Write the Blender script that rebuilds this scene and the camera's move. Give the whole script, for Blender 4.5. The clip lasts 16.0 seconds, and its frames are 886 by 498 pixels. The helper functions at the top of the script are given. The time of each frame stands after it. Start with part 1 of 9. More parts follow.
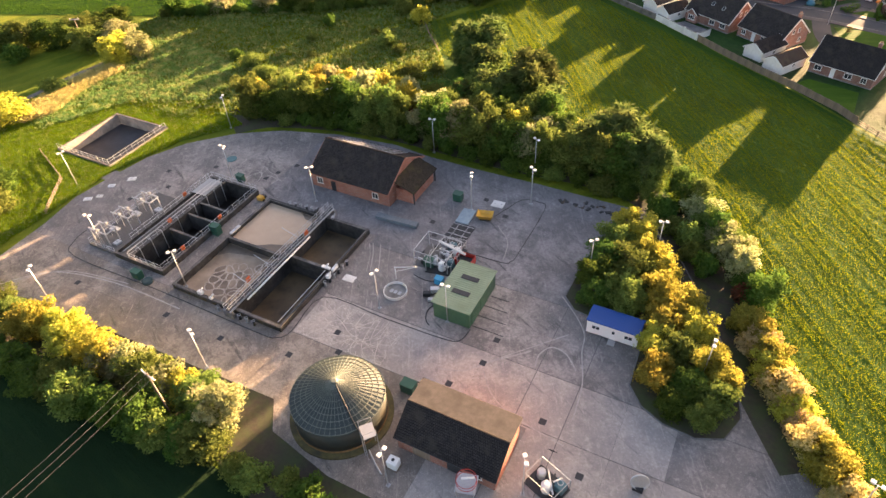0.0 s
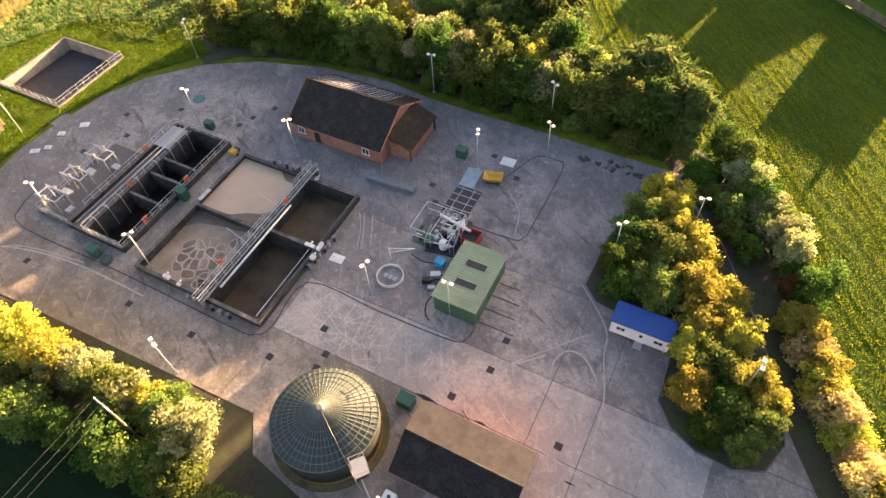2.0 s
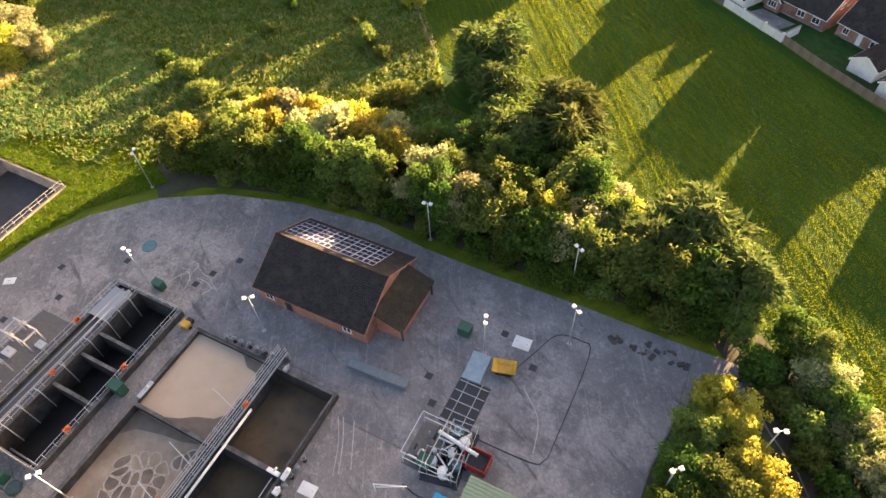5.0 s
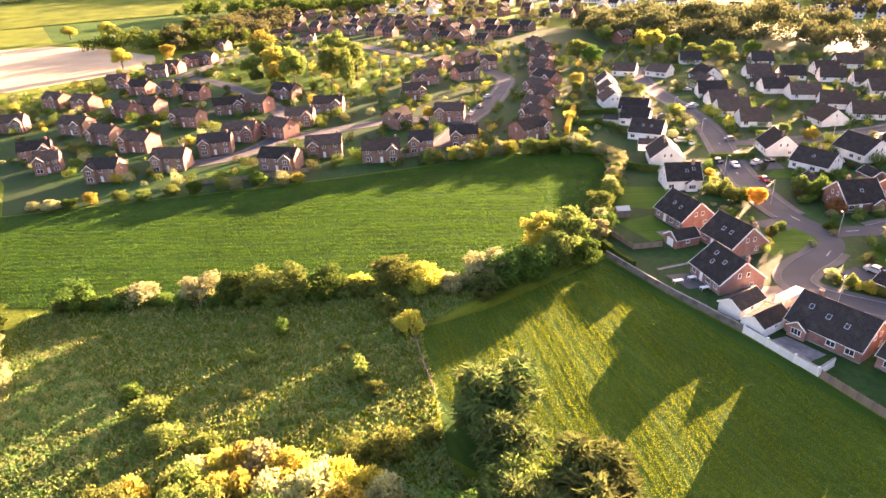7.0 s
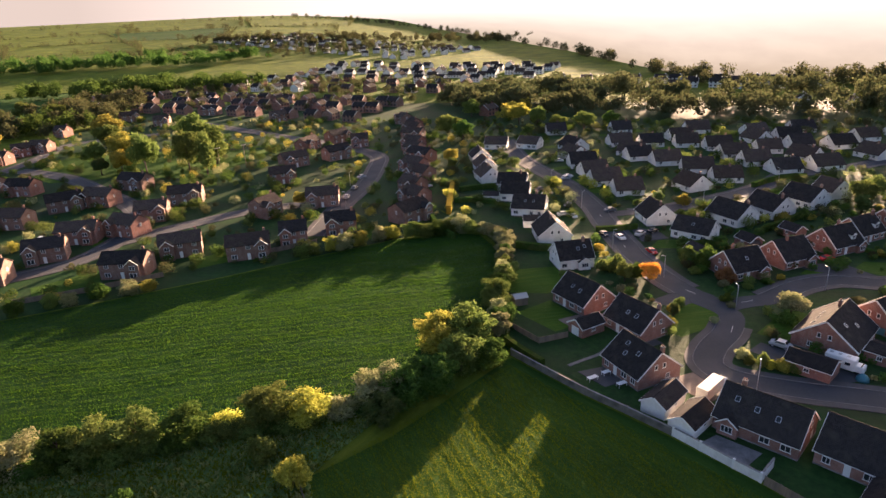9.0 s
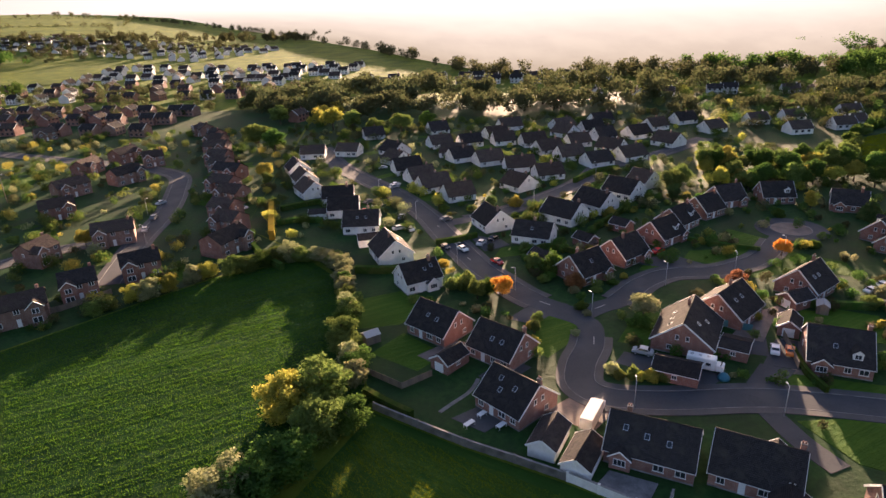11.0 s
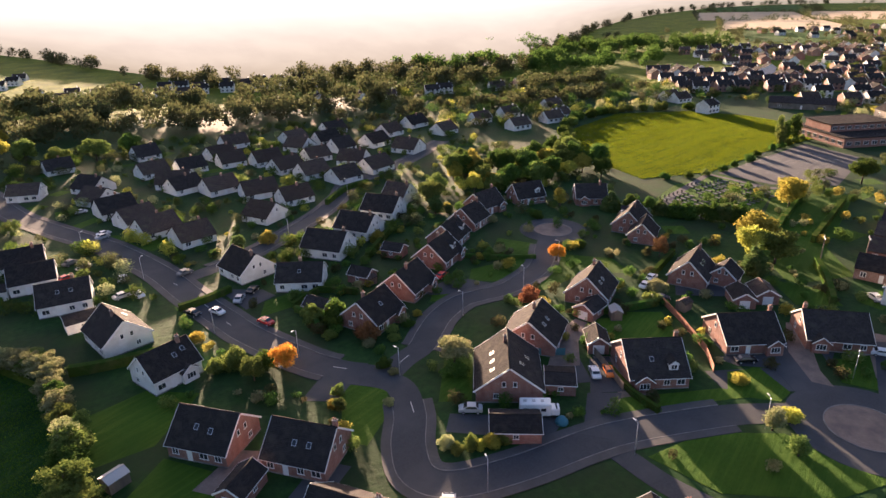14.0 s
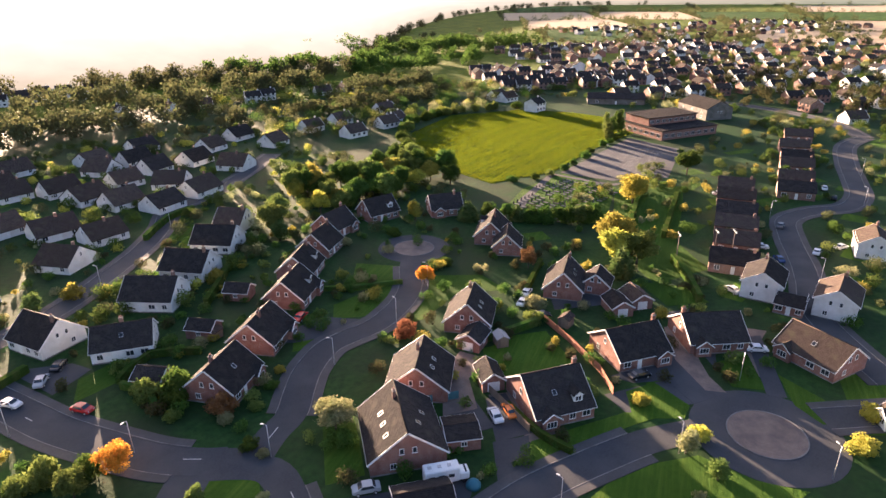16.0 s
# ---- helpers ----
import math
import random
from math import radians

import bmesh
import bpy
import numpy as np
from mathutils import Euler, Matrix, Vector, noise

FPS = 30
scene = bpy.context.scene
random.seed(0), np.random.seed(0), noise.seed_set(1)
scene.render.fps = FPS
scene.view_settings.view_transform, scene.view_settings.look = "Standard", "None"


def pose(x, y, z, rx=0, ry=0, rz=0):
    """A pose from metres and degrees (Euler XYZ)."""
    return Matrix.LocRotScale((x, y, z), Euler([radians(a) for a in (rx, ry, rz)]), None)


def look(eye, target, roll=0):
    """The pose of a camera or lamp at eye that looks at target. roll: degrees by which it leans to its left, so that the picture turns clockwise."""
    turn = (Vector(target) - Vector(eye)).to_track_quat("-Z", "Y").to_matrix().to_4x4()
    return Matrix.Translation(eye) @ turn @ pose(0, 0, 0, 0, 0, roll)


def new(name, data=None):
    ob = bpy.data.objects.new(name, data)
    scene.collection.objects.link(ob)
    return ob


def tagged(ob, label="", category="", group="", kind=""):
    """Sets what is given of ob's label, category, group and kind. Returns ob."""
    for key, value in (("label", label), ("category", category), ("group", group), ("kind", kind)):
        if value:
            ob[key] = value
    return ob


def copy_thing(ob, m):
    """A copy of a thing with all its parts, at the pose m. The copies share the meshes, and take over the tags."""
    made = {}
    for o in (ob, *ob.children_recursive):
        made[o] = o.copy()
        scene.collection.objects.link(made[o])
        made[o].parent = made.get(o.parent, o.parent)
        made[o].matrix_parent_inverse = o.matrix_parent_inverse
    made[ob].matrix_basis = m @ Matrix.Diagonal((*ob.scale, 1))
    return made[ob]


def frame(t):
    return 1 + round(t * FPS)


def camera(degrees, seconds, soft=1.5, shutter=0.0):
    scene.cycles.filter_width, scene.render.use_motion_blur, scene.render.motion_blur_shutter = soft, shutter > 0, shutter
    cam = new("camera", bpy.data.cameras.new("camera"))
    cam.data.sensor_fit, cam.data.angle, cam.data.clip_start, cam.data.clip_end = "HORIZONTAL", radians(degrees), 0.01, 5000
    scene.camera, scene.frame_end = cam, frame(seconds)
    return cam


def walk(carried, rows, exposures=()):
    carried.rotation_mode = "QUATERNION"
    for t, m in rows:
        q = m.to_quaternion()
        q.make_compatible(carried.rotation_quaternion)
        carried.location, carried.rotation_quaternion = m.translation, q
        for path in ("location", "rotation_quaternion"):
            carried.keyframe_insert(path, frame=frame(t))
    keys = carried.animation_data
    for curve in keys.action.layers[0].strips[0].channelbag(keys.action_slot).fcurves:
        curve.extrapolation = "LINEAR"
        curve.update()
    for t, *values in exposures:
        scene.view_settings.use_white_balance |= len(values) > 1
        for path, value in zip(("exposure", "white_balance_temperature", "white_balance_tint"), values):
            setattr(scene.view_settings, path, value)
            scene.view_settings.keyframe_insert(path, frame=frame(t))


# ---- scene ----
cam = camera(70.0, 16.0)
METRES, EYE, TILT, LEAN, TURN = 159.62, 70.5, 0.0, 0.0, 29.9
ROWS = [
    (0.0, 0.0, 0.0, 0.0, -2.53, -42.01, 2.81),
    (0.5, 0.0006, 0.0302, -0.0008, -2.55, -44.49, 2.8),
    (1.0, 0.001, 0.0605, -0.0017, -2.57, -47.15, 2.77),
    (1.5, 0.002, 0.091, -0.0025, -2.58, -49.78, 2.77),
    (2.0, 0.0032, 0.1214, -0.003, -2.59, -52.48, 2.78),
    (2.5, 0.0042, 0.1518, -0.0037, -2.61, -55.07, 2.76),
    (3.0, 0.0052, 0.1821, -0.0045, -2.63, -57.6, 2.72),
    (5.5, 0.0105, 0.3314, -0.0069, -2.96, -45.39, 2.55),
    (6.0, 0.0122, 0.3622, -0.0068, -3.0, -39.06, 2.57),
    (6.5, 0.0131, 0.3934, -0.0063, -3.05, -32.76, 2.57),
    (7.0, 0.0145, 0.4247, -0.0055, -3.08, -26.46, 2.61),
    (7.5, 0.0159, 0.4549, -0.0061, -3.19, -20.84, 2.62),
    (8.0, 0.0178, 0.4853, -0.006, -6.52, -20.5, 2.61),
    (8.5, 0.0197, 0.5168, -0.0059, -10.59, -20.7, 2.59),
    (9.0, 0.0214, 0.5482, -0.0055, -14.86, -20.91, 2.54),
    (11.5, 0.045, 0.707, -0.0022, -36.61, -21.9, 2.2),
    (12.0, 0.0548, 0.7389, -0.0026, -40.94, -22.02, 2.05),
    (12.5, 0.067, 0.7695, -0.0023, -45.23, -22.18, 1.89),
    (13.0, 0.0811, 0.799, -0.0033, -49.5, -22.29, 1.75),
    (13.5, 0.0972, 0.827, -0.0038, -53.76, -22.39, 1.57),
    (14.0, 0.1149, 0.854, -0.0044, -57.98, -22.49, 1.39),
    (14.5, 0.1341, 0.8793, -0.0046, -62.17, -22.58, 1.2),
    (15.0, 0.1552, 0.9031, -0.0053, -66.37, -22.66, 1.03),
    (15.5, 0.1777, 0.9252, -0.0056, -70.55, -22.73, 0.86),
    (16.0, 0.2013, 0.9463, -0.0061, -74.05, -22.78, 0.69),
]
EXPOSURES = [(0.0, 3.65, 6900, 28), (3.2, 3.6, 6800, 26), (5.3, 3.85, 6900, 29), (6.3, 4.25, 6900, 44), (7.2, 4.3, 6650, 44), (7.7, 3.7, 6400, 38), (8.3, 2.88, 6000, 34), (9.2, 2.66, 5800, 33), (12.5, 2.58, 5650, 32), (14.5, 2.8, 5600, 32), (16.0, 3.1, 5600, 32)]
walk(cam, [(t, pose(0, 0, EYE, TILT, LEAN, TURN) @ pose(METRES * x, METRES * y, METRES * z, 90 + pitch, roll, yaw)) for t, x, y, z, yaw, pitch, roll in ROWS], EXPOSURES)

# ---- light: a low autumn sun and a clear sky ----
SUN_EL, SUN_AZ = 7.0, 13.6
to_sun = Vector((math.sin(radians(SUN_AZ)) * math.cos(radians(SUN_EL)), math.cos(radians(SUN_AZ)) * math.cos(radians(SUN_EL)), math.sin(radians(SUN_EL))))
sun_data = bpy.data.lights.new("sun", "SUN")
sun_data.energy, sun_data.angle, sun_data.color = 5.0, radians(0.6), (1.0, 0.7, 0.36)
sun = new("sun", sun_data)
sun.matrix_basis = look(to_sun * 300, (0, 0, 0))

world = bpy.data.worlds.new("sky")
scene.world = world
world.use_nodes = True
wn = world.node_tree
sky = wn.nodes.new("ShaderNodeTexSky")
sky.sky_type, sky.sun_disc = "NISHITA", False
sky.sun_elevation, sky.sun_rotation = radians(SUN_EL), radians(SUN_AZ)
sky.air_density, sky.dust_density, sky.ozone_density = 1.0, 4.0, 1.0
wn.links.new(sky.outputs["Color"], wn.nodes["Background"].inputs["Color"])
wn.nodes["Background"].inputs["Strength"].default_value = 0.052


# ---- materials ----
def base_mat(name):
    m = bpy.data.materials.new(name)
    m.use_nodes = True
    t = m.node_tree
    return m, t, t.nodes["Principled BSDF"]


def node(t, kind, **ins):
    n = t.nodes.new(kind)
    for k, v in ins.items():
        n.inputs[k.replace("_", " ")].default_value = v
    return n


def rgb(c):
    return (*c, 1.0) if len(c) == 3 else c


def mix(t, fac, a, b, blend="MIX"):
    n = t.nodes.new("ShaderNodeMix")
    n.data_type, n.blend_type = "RGBA", blend
    for sock, v in ((n.inputs[0], fac), (n.inputs[6], a), (n.inputs[7], b)):
        if hasattr(v, "links") or hasattr(v, "is_linked"):
            t.links.new(v, sock)
        else:
            sock.default_value = rgb(v) if isinstance(v, (tuple, list)) else v
    return n.outputs[2]


def ramp(t, fac, lo, hi):
    n = t.nodes.new("ShaderNodeMapRange")
    n.inputs[1].default_value, n.inputs[2].default_value = lo, hi
    t.links.new(fac, n.inputs[0])
    return n.outputs[0]


def coords(t, stretch=(1, 1, 1), turn=0.0):
    c = t.nodes.new("ShaderNodeTexCoord")
    r = t.nodes.new("ShaderNodeMapping")
    m = t.nodes.new("ShaderNodeMapping")
    r.inputs["Rotation"].default_value = (0, 0, radians(turn))
    m.inputs["Scale"].default_value = stretch
    t.links.new(c.outputs["Object"], r.inputs["Vector"])
    t.links.new(r.outputs[0], m.inputs["Vector"])
    return m.outputs[0]


def noise_tex(t, vec, scale, detail=4.0, rough=0.6):
    n = node(t, "ShaderNodeTexNoise", Scale=scale, Detail=detail, Roughness=rough)
    t.links.new(vec, n.inputs["Vector"])
    return n.outputs["Fac"]


def surf(name, a, b, scale=4.0, c=None, big=0.3, rough=0.85, bump=0.3, metal=0.0, vary=0.0, stretch=(1, 1, 1), turn=0.0, depth=0.05):
    """Two tones in fine grain, a third in large stains, relief from the grain."""
    m, t, p = base_mat(name)
    v = coords(t, stretch, turn)
    fine = noise_tex(t, v, scale, 6.0, 0.65)
    col = mix(t, ramp(t, fine, 0.32, 0.68), a, b)
    if c:
        col = mix(t, ramp(t, noise_tex(t, v, big, 5.0, 0.6), 0.42, 0.66), col, c)
    if vary:
        info = t.nodes.new("ShaderNodeObjectInfo")
        r = ramp(t, info.outputs["Random"], 0.0, 1.0)
        mul = t.nodes.new("ShaderNodeMapRange")
        mul.inputs[3].default_value, mul.inputs[4].default_value = 1 - vary, 1 + vary
        t.links.new(r, mul.inputs[0])
        hsv = t.nodes.new("ShaderNodeHueSaturation")
        t.links.new(mul.outputs[0], hsv.inputs["Value"])
        t.links.new(col, hsv.inputs["Color"])
        col = hsv.outputs[0]
    t.links.new(col, p.inputs["Base Color"])
    p.inputs["Roughness"].default_value, p.inputs["Metallic"].default_value = rough, metal
    if bump:
        bn = node(t, "ShaderNodeBump", Strength=bump, Distance=depth)
        t.links.new(fine, bn.inputs["Height"])
        t.links.new(bn.outputs[0], p.inputs["Normal"])
    return m


def brickwork(name, a, b, mortar, width=0.225, height=0.075):
    m, t, p = base_mat(name)
    tc = t.nodes.new("ShaderNodeTexCoord")
    sep = t.nodes.new("ShaderNodeSeparateXYZ")
    t.links.new(tc.outputs["Object"], sep.inputs[0])
    add = t.nodes.new("ShaderNodeMath")
    t.links.new(sep.outputs[0], add.inputs[0])
    t.links.new(sep.outputs[1], add.inputs[1])
    com = t.nodes.new("ShaderNodeCombineXYZ")
    t.links.new(add.outputs[0], com.inputs[0])
    t.links.new(sep.outputs[2], com.inputs[1])
    br = node(t, "ShaderNodeTexBrick", Color1=rgb(a), Color2=rgb(b), Mortar=rgb(mortar), Scale=1.0)
    br.inputs["Brick Width"].default_value, br.inputs["Row Height"].default_value = width, height
    br.inputs["Mortar Size"].default_value = 0.008
    t.links.new(com.outputs[0], br.inputs["Vector"])
    big = noise_tex(t, tc.outputs["Object"], 0.7, 5.0)
    col = mix(t, ramp(t, big, 0.35, 0.75), br.outputs["Color"], tuple(0.72 * v for v in a))
    info = t.nodes.new("ShaderNodeObjectInfo")
    mul = t.nodes.new("ShaderNodeMapRange")
    mul.inputs[3].default_value, mul.inputs[4].default_value = 0.82, 1.15
    t.links.new(info.outputs["Random"], mul.inputs[0])
    hsv = t.nodes.new("ShaderNodeHueSaturation")
    t.links.new(mul.outputs[0], hsv.inputs["Value"])
    t.links.new(col, hsv.inputs["Color"])
    t.links.new(hsv.outputs[0], p.inputs["Base Color"])
    p.inputs["Roughness"].default_value = 0.9
    bn = node(t, "ShaderNodeBump", Strength=0.4, Distance=0.01)
    bn.invert = True
    t.links.new(br.outputs["Fac"], bn.inputs["Height"])
    t.links.new(bn.outputs[0], p.inputs["Normal"])
    return m


def tiling(name, a, b, c, row=0.3, rough=0.92):
    """Roof covering: courses down the slope, single tiles, moss stains."""
    m, t, p = base_mat(name)
    v = coords(t)
    br = node(t, "ShaderNodeTexBrick", Color1=rgb(a), Color2=rgb(b), Mortar=rgb(tuple(0.35 * x for x in a)), Scale=1.0)
    br.inputs["Brick Width"].default_value, br.inputs["Row Height"].default_value = 0.3, row
    br.inputs["Mortar Size"].default_value = 0.025
    t.links.new(v, br.inputs["Vector"])
    col = mix(t, ramp(t, noise_tex(t, v, 0.5, 6.0), 0.5, 0.72), br.outputs["Color"], c)
    info = t.nodes.new("ShaderNodeObjectInfo")
    mul = t.nodes.new("ShaderNodeMapRange")
    mul.inputs[3].default_value, mul.inputs[4].default_value = 0.8, 1.25
    t.links.new(info.outputs["Random"], mul.inputs[0])
    hsv = t.nodes.new("ShaderNodeHueSaturation")
    t.links.new(mul.outputs[0], hsv.inputs["Value"])
    t.links.new(col, hsv.inputs["Color"])
    t.links.new(hsv.outputs[0], p.inputs["Base Color"])
    p.inputs["Roughness"].default_value = rough
    p.inputs["Specular IOR Level"].default_value = 0.06
    bn = node(t, "ShaderNodeBump", Strength=0.6, Distance=0.03)
    bn.invert = True
    t.links.new(br.outputs["Fac"], bn.inputs["Height"])
    t.links.new(bn.outputs[0], p.inputs["Normal"])
    return m


def leafy(name, a, b, c, through_light=0.42, vary=0.25):
    """Leaves: a tone for each leaf, a shift for each plant, light passing through."""
    m = bpy.data.materials.new(name)
    m.use_nodes = True
    t = m.node_tree
    t.nodes.remove(t.nodes["Principled BSDF"])
    geo = t.nodes.new("ShaderNodeNewGeometry")
    info = t.nodes.new("ShaderNodeObjectInfo")
    tc = t.nodes.new("ShaderNodeTexCoord")
    col = mix(t, geo.outputs["Random Per Island"], a, b)
    col = mix(t, ramp(t, noise_tex(t, tc.outputs["Object"], 0.5, 3.0), 0.45, 0.65), col, c)
    hsv = t.nodes.new("ShaderNodeHueSaturation")
    for sock, lo, hi in (("Hue", 0.49, 0.5 + 0.03), ("Value", 1 - vary, 1 + vary)):
        mul = t.nodes.new("ShaderNodeMapRange")
        mul.inputs[3].default_value, mul.inputs[4].default_value = lo, hi
        t.links.new(info.outputs["Random"], mul.inputs[0])
        t.links.new(mul.outputs[0], hsv.inputs[sock])
    t.links.new(col, hsv.inputs["Color"])
    d = t.nodes.new("ShaderNodeBsdfDiffuse")
    tr = t.nodes.new("ShaderNodeBsdfTranslucent")
    ms = t.nodes.new("ShaderNodeMixShader")
    ms.inputs[0].default_value = through_light
    t.links.new(hsv.outputs[0], d.inputs["Color"])
    t.links.new(hsv.outputs[0], tr.inputs["Color"])
    t.links.new(d.outputs[0], ms.inputs[1])
    t.links.new(tr.outputs[0], ms.inputs[2])
    t.links.new(ms.outputs[0], t.nodes["Material Output"].inputs["Surface"])
    return m


def plain(name, c, rough=0.5, metal=0.0):
    return surf(name, tuple(0.9 * v for v in c), tuple(min(1, 1.08 * v) for v in c), 6.0, rough=rough, metal=metal, bump=0.05)


def mown(name, a, b, c, turn, stripe=1.6, bump=1.0):
    """Grass field: tufts, mowing lines and broad patches."""
    m, t, p = base_mat(name)
    v = coords(t)
    w = coords(t, (1.0 / stripe, 0.06, 1), turn)
    fine = noise_tex(t, v, 1.1, 9.0, 0.75)
    lines = noise_tex(t, w, 1.0, 5.0, 0.65)
    col = mix(t, ramp(t, fine, 0.3, 0.7), a, b)
    col = mix(t, ramp(t, lines, 0.45, 0.7), col, c)
    col = mix(t, ramp(t, noise_tex(t, v, 0.035, 4.0), 0.4, 0.7), col, tuple(0.75 * x for x in a))
    t.links.new(col, p.inputs["Base Color"])
    p.inputs["Roughness"].default_value = 0.95
    p.inputs["Specular IOR Level"].default_value = 0.1
    h = t.nodes.new("ShaderNodeMath")
    h.operation = "ADD"
    t.links.new(fine, h.inputs[0])
    t.links.new(lines, h.inputs[1])
    bn = node(t, "ShaderNodeBump", Strength=bump, Distance=0.6)
    t.links.new(h.outputs[0], bn.inputs["Height"])
    t.links.new(bn.outputs[0], p.inputs["Normal"])
    return m


M_GROUND = mown("pasture", (0.085, 0.135, 0.012), (0.14, 0.19, 0.016), (0.22, 0.24, 0.022), 20, 3.0)
M_FIELD = mown("mown_field", (0.028, 0.084, 0.011), (0.041, 0.108, 0.013), (0.064, 0.122, 0.015), 126, 1.1)
M_FIELD2 = mown("far_mown_field", (0.011, 0.048, 0.01), (0.02, 0.072, 0.012), (0.036, 0.09, 0.014), 48, 1.6)
M_MEADOW = mown("rough_meadow", (0.105, 0.22, 0.07), (0.16, 0.28, 0.09), (0.26, 0.31, 0.11), 15, 4.0)
M_LAWN = mown("garden_lawn", (0.035, 0.095, 0.008), (0.065, 0.135, 0.012), (0.09, 0.155, 0.016), 65, 0.8, 0.5)
M_GARDEN = surf("garden_ground", (0.012, 0.042, 0.011), (0.028, 0.078, 0.017), 0.7, (0.026, 0.046, 0.018), 0.05, bump=0.8, depth=0.2)
M_GARDEN.node_tree.nodes["Principled BSDF"].inputs["Specular IOR Level"].default_value = 0.1
M_STUBBLE = surf("stubble_field", (0.42, 0.31, 0.17), (0.5, 0.38, 0.22), 0.6, (0.36, 0.28, 0.17), 0.03, bump=0.5)
def stained_concrete(name, pale, mid, dark, wet):
    """Poured concrete: cloudy tone, blotches, wet runs, pale scuffs."""
    m, t, p = base_mat(name)
    v = coords(t)
    fine = noise_tex(t, v, 2.2, 8.0, 0.7)
    col = mix(t, ramp(t, noise_tex(t, v, 0.05, 3.0, 0.6), 0.44, 0.56), mid, pale)
    col = mix(t, ramp(t, noise_tex(t, v, 0.16, 7.0, 0.7), 0.46, 0.58), col, tuple(0.5 * (x + y) for x, y in zip(mid, dark)))
    col = mix(t, ramp(t, noise_tex(t, coords(t, (1, 1, 1), 70), 0.75, 8.0, 0.75), 0.52, 0.7), col, tuple(1.12 * x for x in pale))
    col = mix(t, ramp(t, noise_tex(t, coords(t, (1, 1, 1), 33), 0.33, 8.0, 0.74), 0.53, 0.66), col, dark)
    col = mix(t, ramp(t, noise_tex(t, coords(t, (0.25, 1.6, 1), 28), 0.5, 6.0, 0.7), 0.58, 0.66), col, wet)
    scuff = noise_tex(t, coords(t, (0.12, 2.4, 1), 62), 0.8, 8.0, 0.75)
    col = mix(t, ramp(t, scuff, 0.56, 0.72), col, tuple(1.25 * x for x in pale))
    col = mix(t, ramp(t, fine, 0.2, 0.8), tuple(0.62 * x for x in mid), col)
    col = mix(t, ramp(t, noise_tex(t, coords(t, (1, 1, 1), 50), 5.0, 6.0, 0.8), 0.56, 0.74), col, tuple(1.15 * x for x in pale))
    info = t.nodes.new("ShaderNodeObjectInfo")
    mul = t.nodes.new("ShaderNodeMapRange")
    mul.inputs[3].default_value, mul.inputs[4].default_value = 0.94, 1.05
    t.links.new(info.outputs["Random"], mul.inputs[0])
    hsv = t.nodes.new("ShaderNodeHueSaturation")
    t.links.new(mul.outputs[0], hsv.inputs["Value"])
    t.links.new(col, hsv.inputs["Color"])
    t.links.new(hsv.outputs[0], p.inputs["Base Color"])
    p.inputs["Roughness"].default_value = 0.75
    bn = node(t, "ShaderNodeBump", Strength=0.15, Distance=0.02)
    t.links.new(fine, bn.inputs["Height"])
    t.links.new(bn.outputs[0], p.inputs["Normal"])
    return m


M_CONC = stained_concrete("yard_concrete", (0.5, 0.445, 0.405), (0.235, 0.216, 0.206), (0.115, 0.11, 0.11), (0.075, 0.072, 0.073))
M_CONC_BLUE = stained_concrete("damp_blue_concrete", (0.36, 0.345, 0.345), (0.19, 0.186, 0.192), (0.09, 0.09, 0.096), (0.06, 0.061, 0.066))
M_CONC_BROWN = stained_concrete("brown_worn_concrete", (0.5, 0.425, 0.36), (0.26, 0.222, 0.19), (0.12, 0.105, 0.096), (0.085, 0.075, 0.07))
M_CONC_PALE = stained_concrete("scoured_concrete", (0.6, 0.53, 0.475), (0.42, 0.375, 0.345), (0.27, 0.25, 0.24), (0.2, 0.187, 0.18))
M_SCUFF = surf("tyre_scuff", (0.29, 0.27, 0.26), (0.47, 0.435, 0.405), 1.6, bump=0.0)
M_SCRATCH = surf("scraped_concrete", (0.42, 0.375, 0.345), (0.66, 0.585, 0.525), 1.6, bump=0.0)
M_CONC_DIRT = surf("wet_joint", (0.09, 0.09, 0.09), (0.14, 0.135, 0.13), 2.0, bump=0.2)
M_TANKWALL = surf("dark_tank_concrete", (0.026, 0.025, 0.024), (0.07, 0.066, 0.062), 1.4, (0.016, 0.0155, 0.015), 0.5, 0.9, 0.3, depth=0.02)
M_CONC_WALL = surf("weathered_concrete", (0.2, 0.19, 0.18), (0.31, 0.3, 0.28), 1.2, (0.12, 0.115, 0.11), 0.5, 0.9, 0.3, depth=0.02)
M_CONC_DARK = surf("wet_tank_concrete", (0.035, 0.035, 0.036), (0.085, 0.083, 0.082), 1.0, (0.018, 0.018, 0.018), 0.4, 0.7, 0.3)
M_SLUDGE = surf("sludge", (0.5, 0.38, 0.27), (0.54, 0.41, 0.29), 0.8, (0.45, 0.33, 0.23), 0.15, 0.45, 0.06, depth=0.02)
M_SCUM = surf("scummy_sludge", (0.3, 0.23, 0.16), (0.4, 0.31, 0.23), 0.7, (0.22, 0.17, 0.12), 0.25, 0.5, 0.1, depth=0.02)
M_BLACKWATER = surf("dark_water", (0.006, 0.006, 0.006), (0.012, 0.011, 0.01), 0.6, (0.02, 0.017, 0.013), 0.3, 0.35, 0.04, depth=0.02)
M_BROWNWATER = surf("brown_sediment", (0.1, 0.068, 0.034), (0.17, 0.115, 0.06), 0.7, (0.05, 0.036, 0.022), 0.35, 0.6, 0.15)
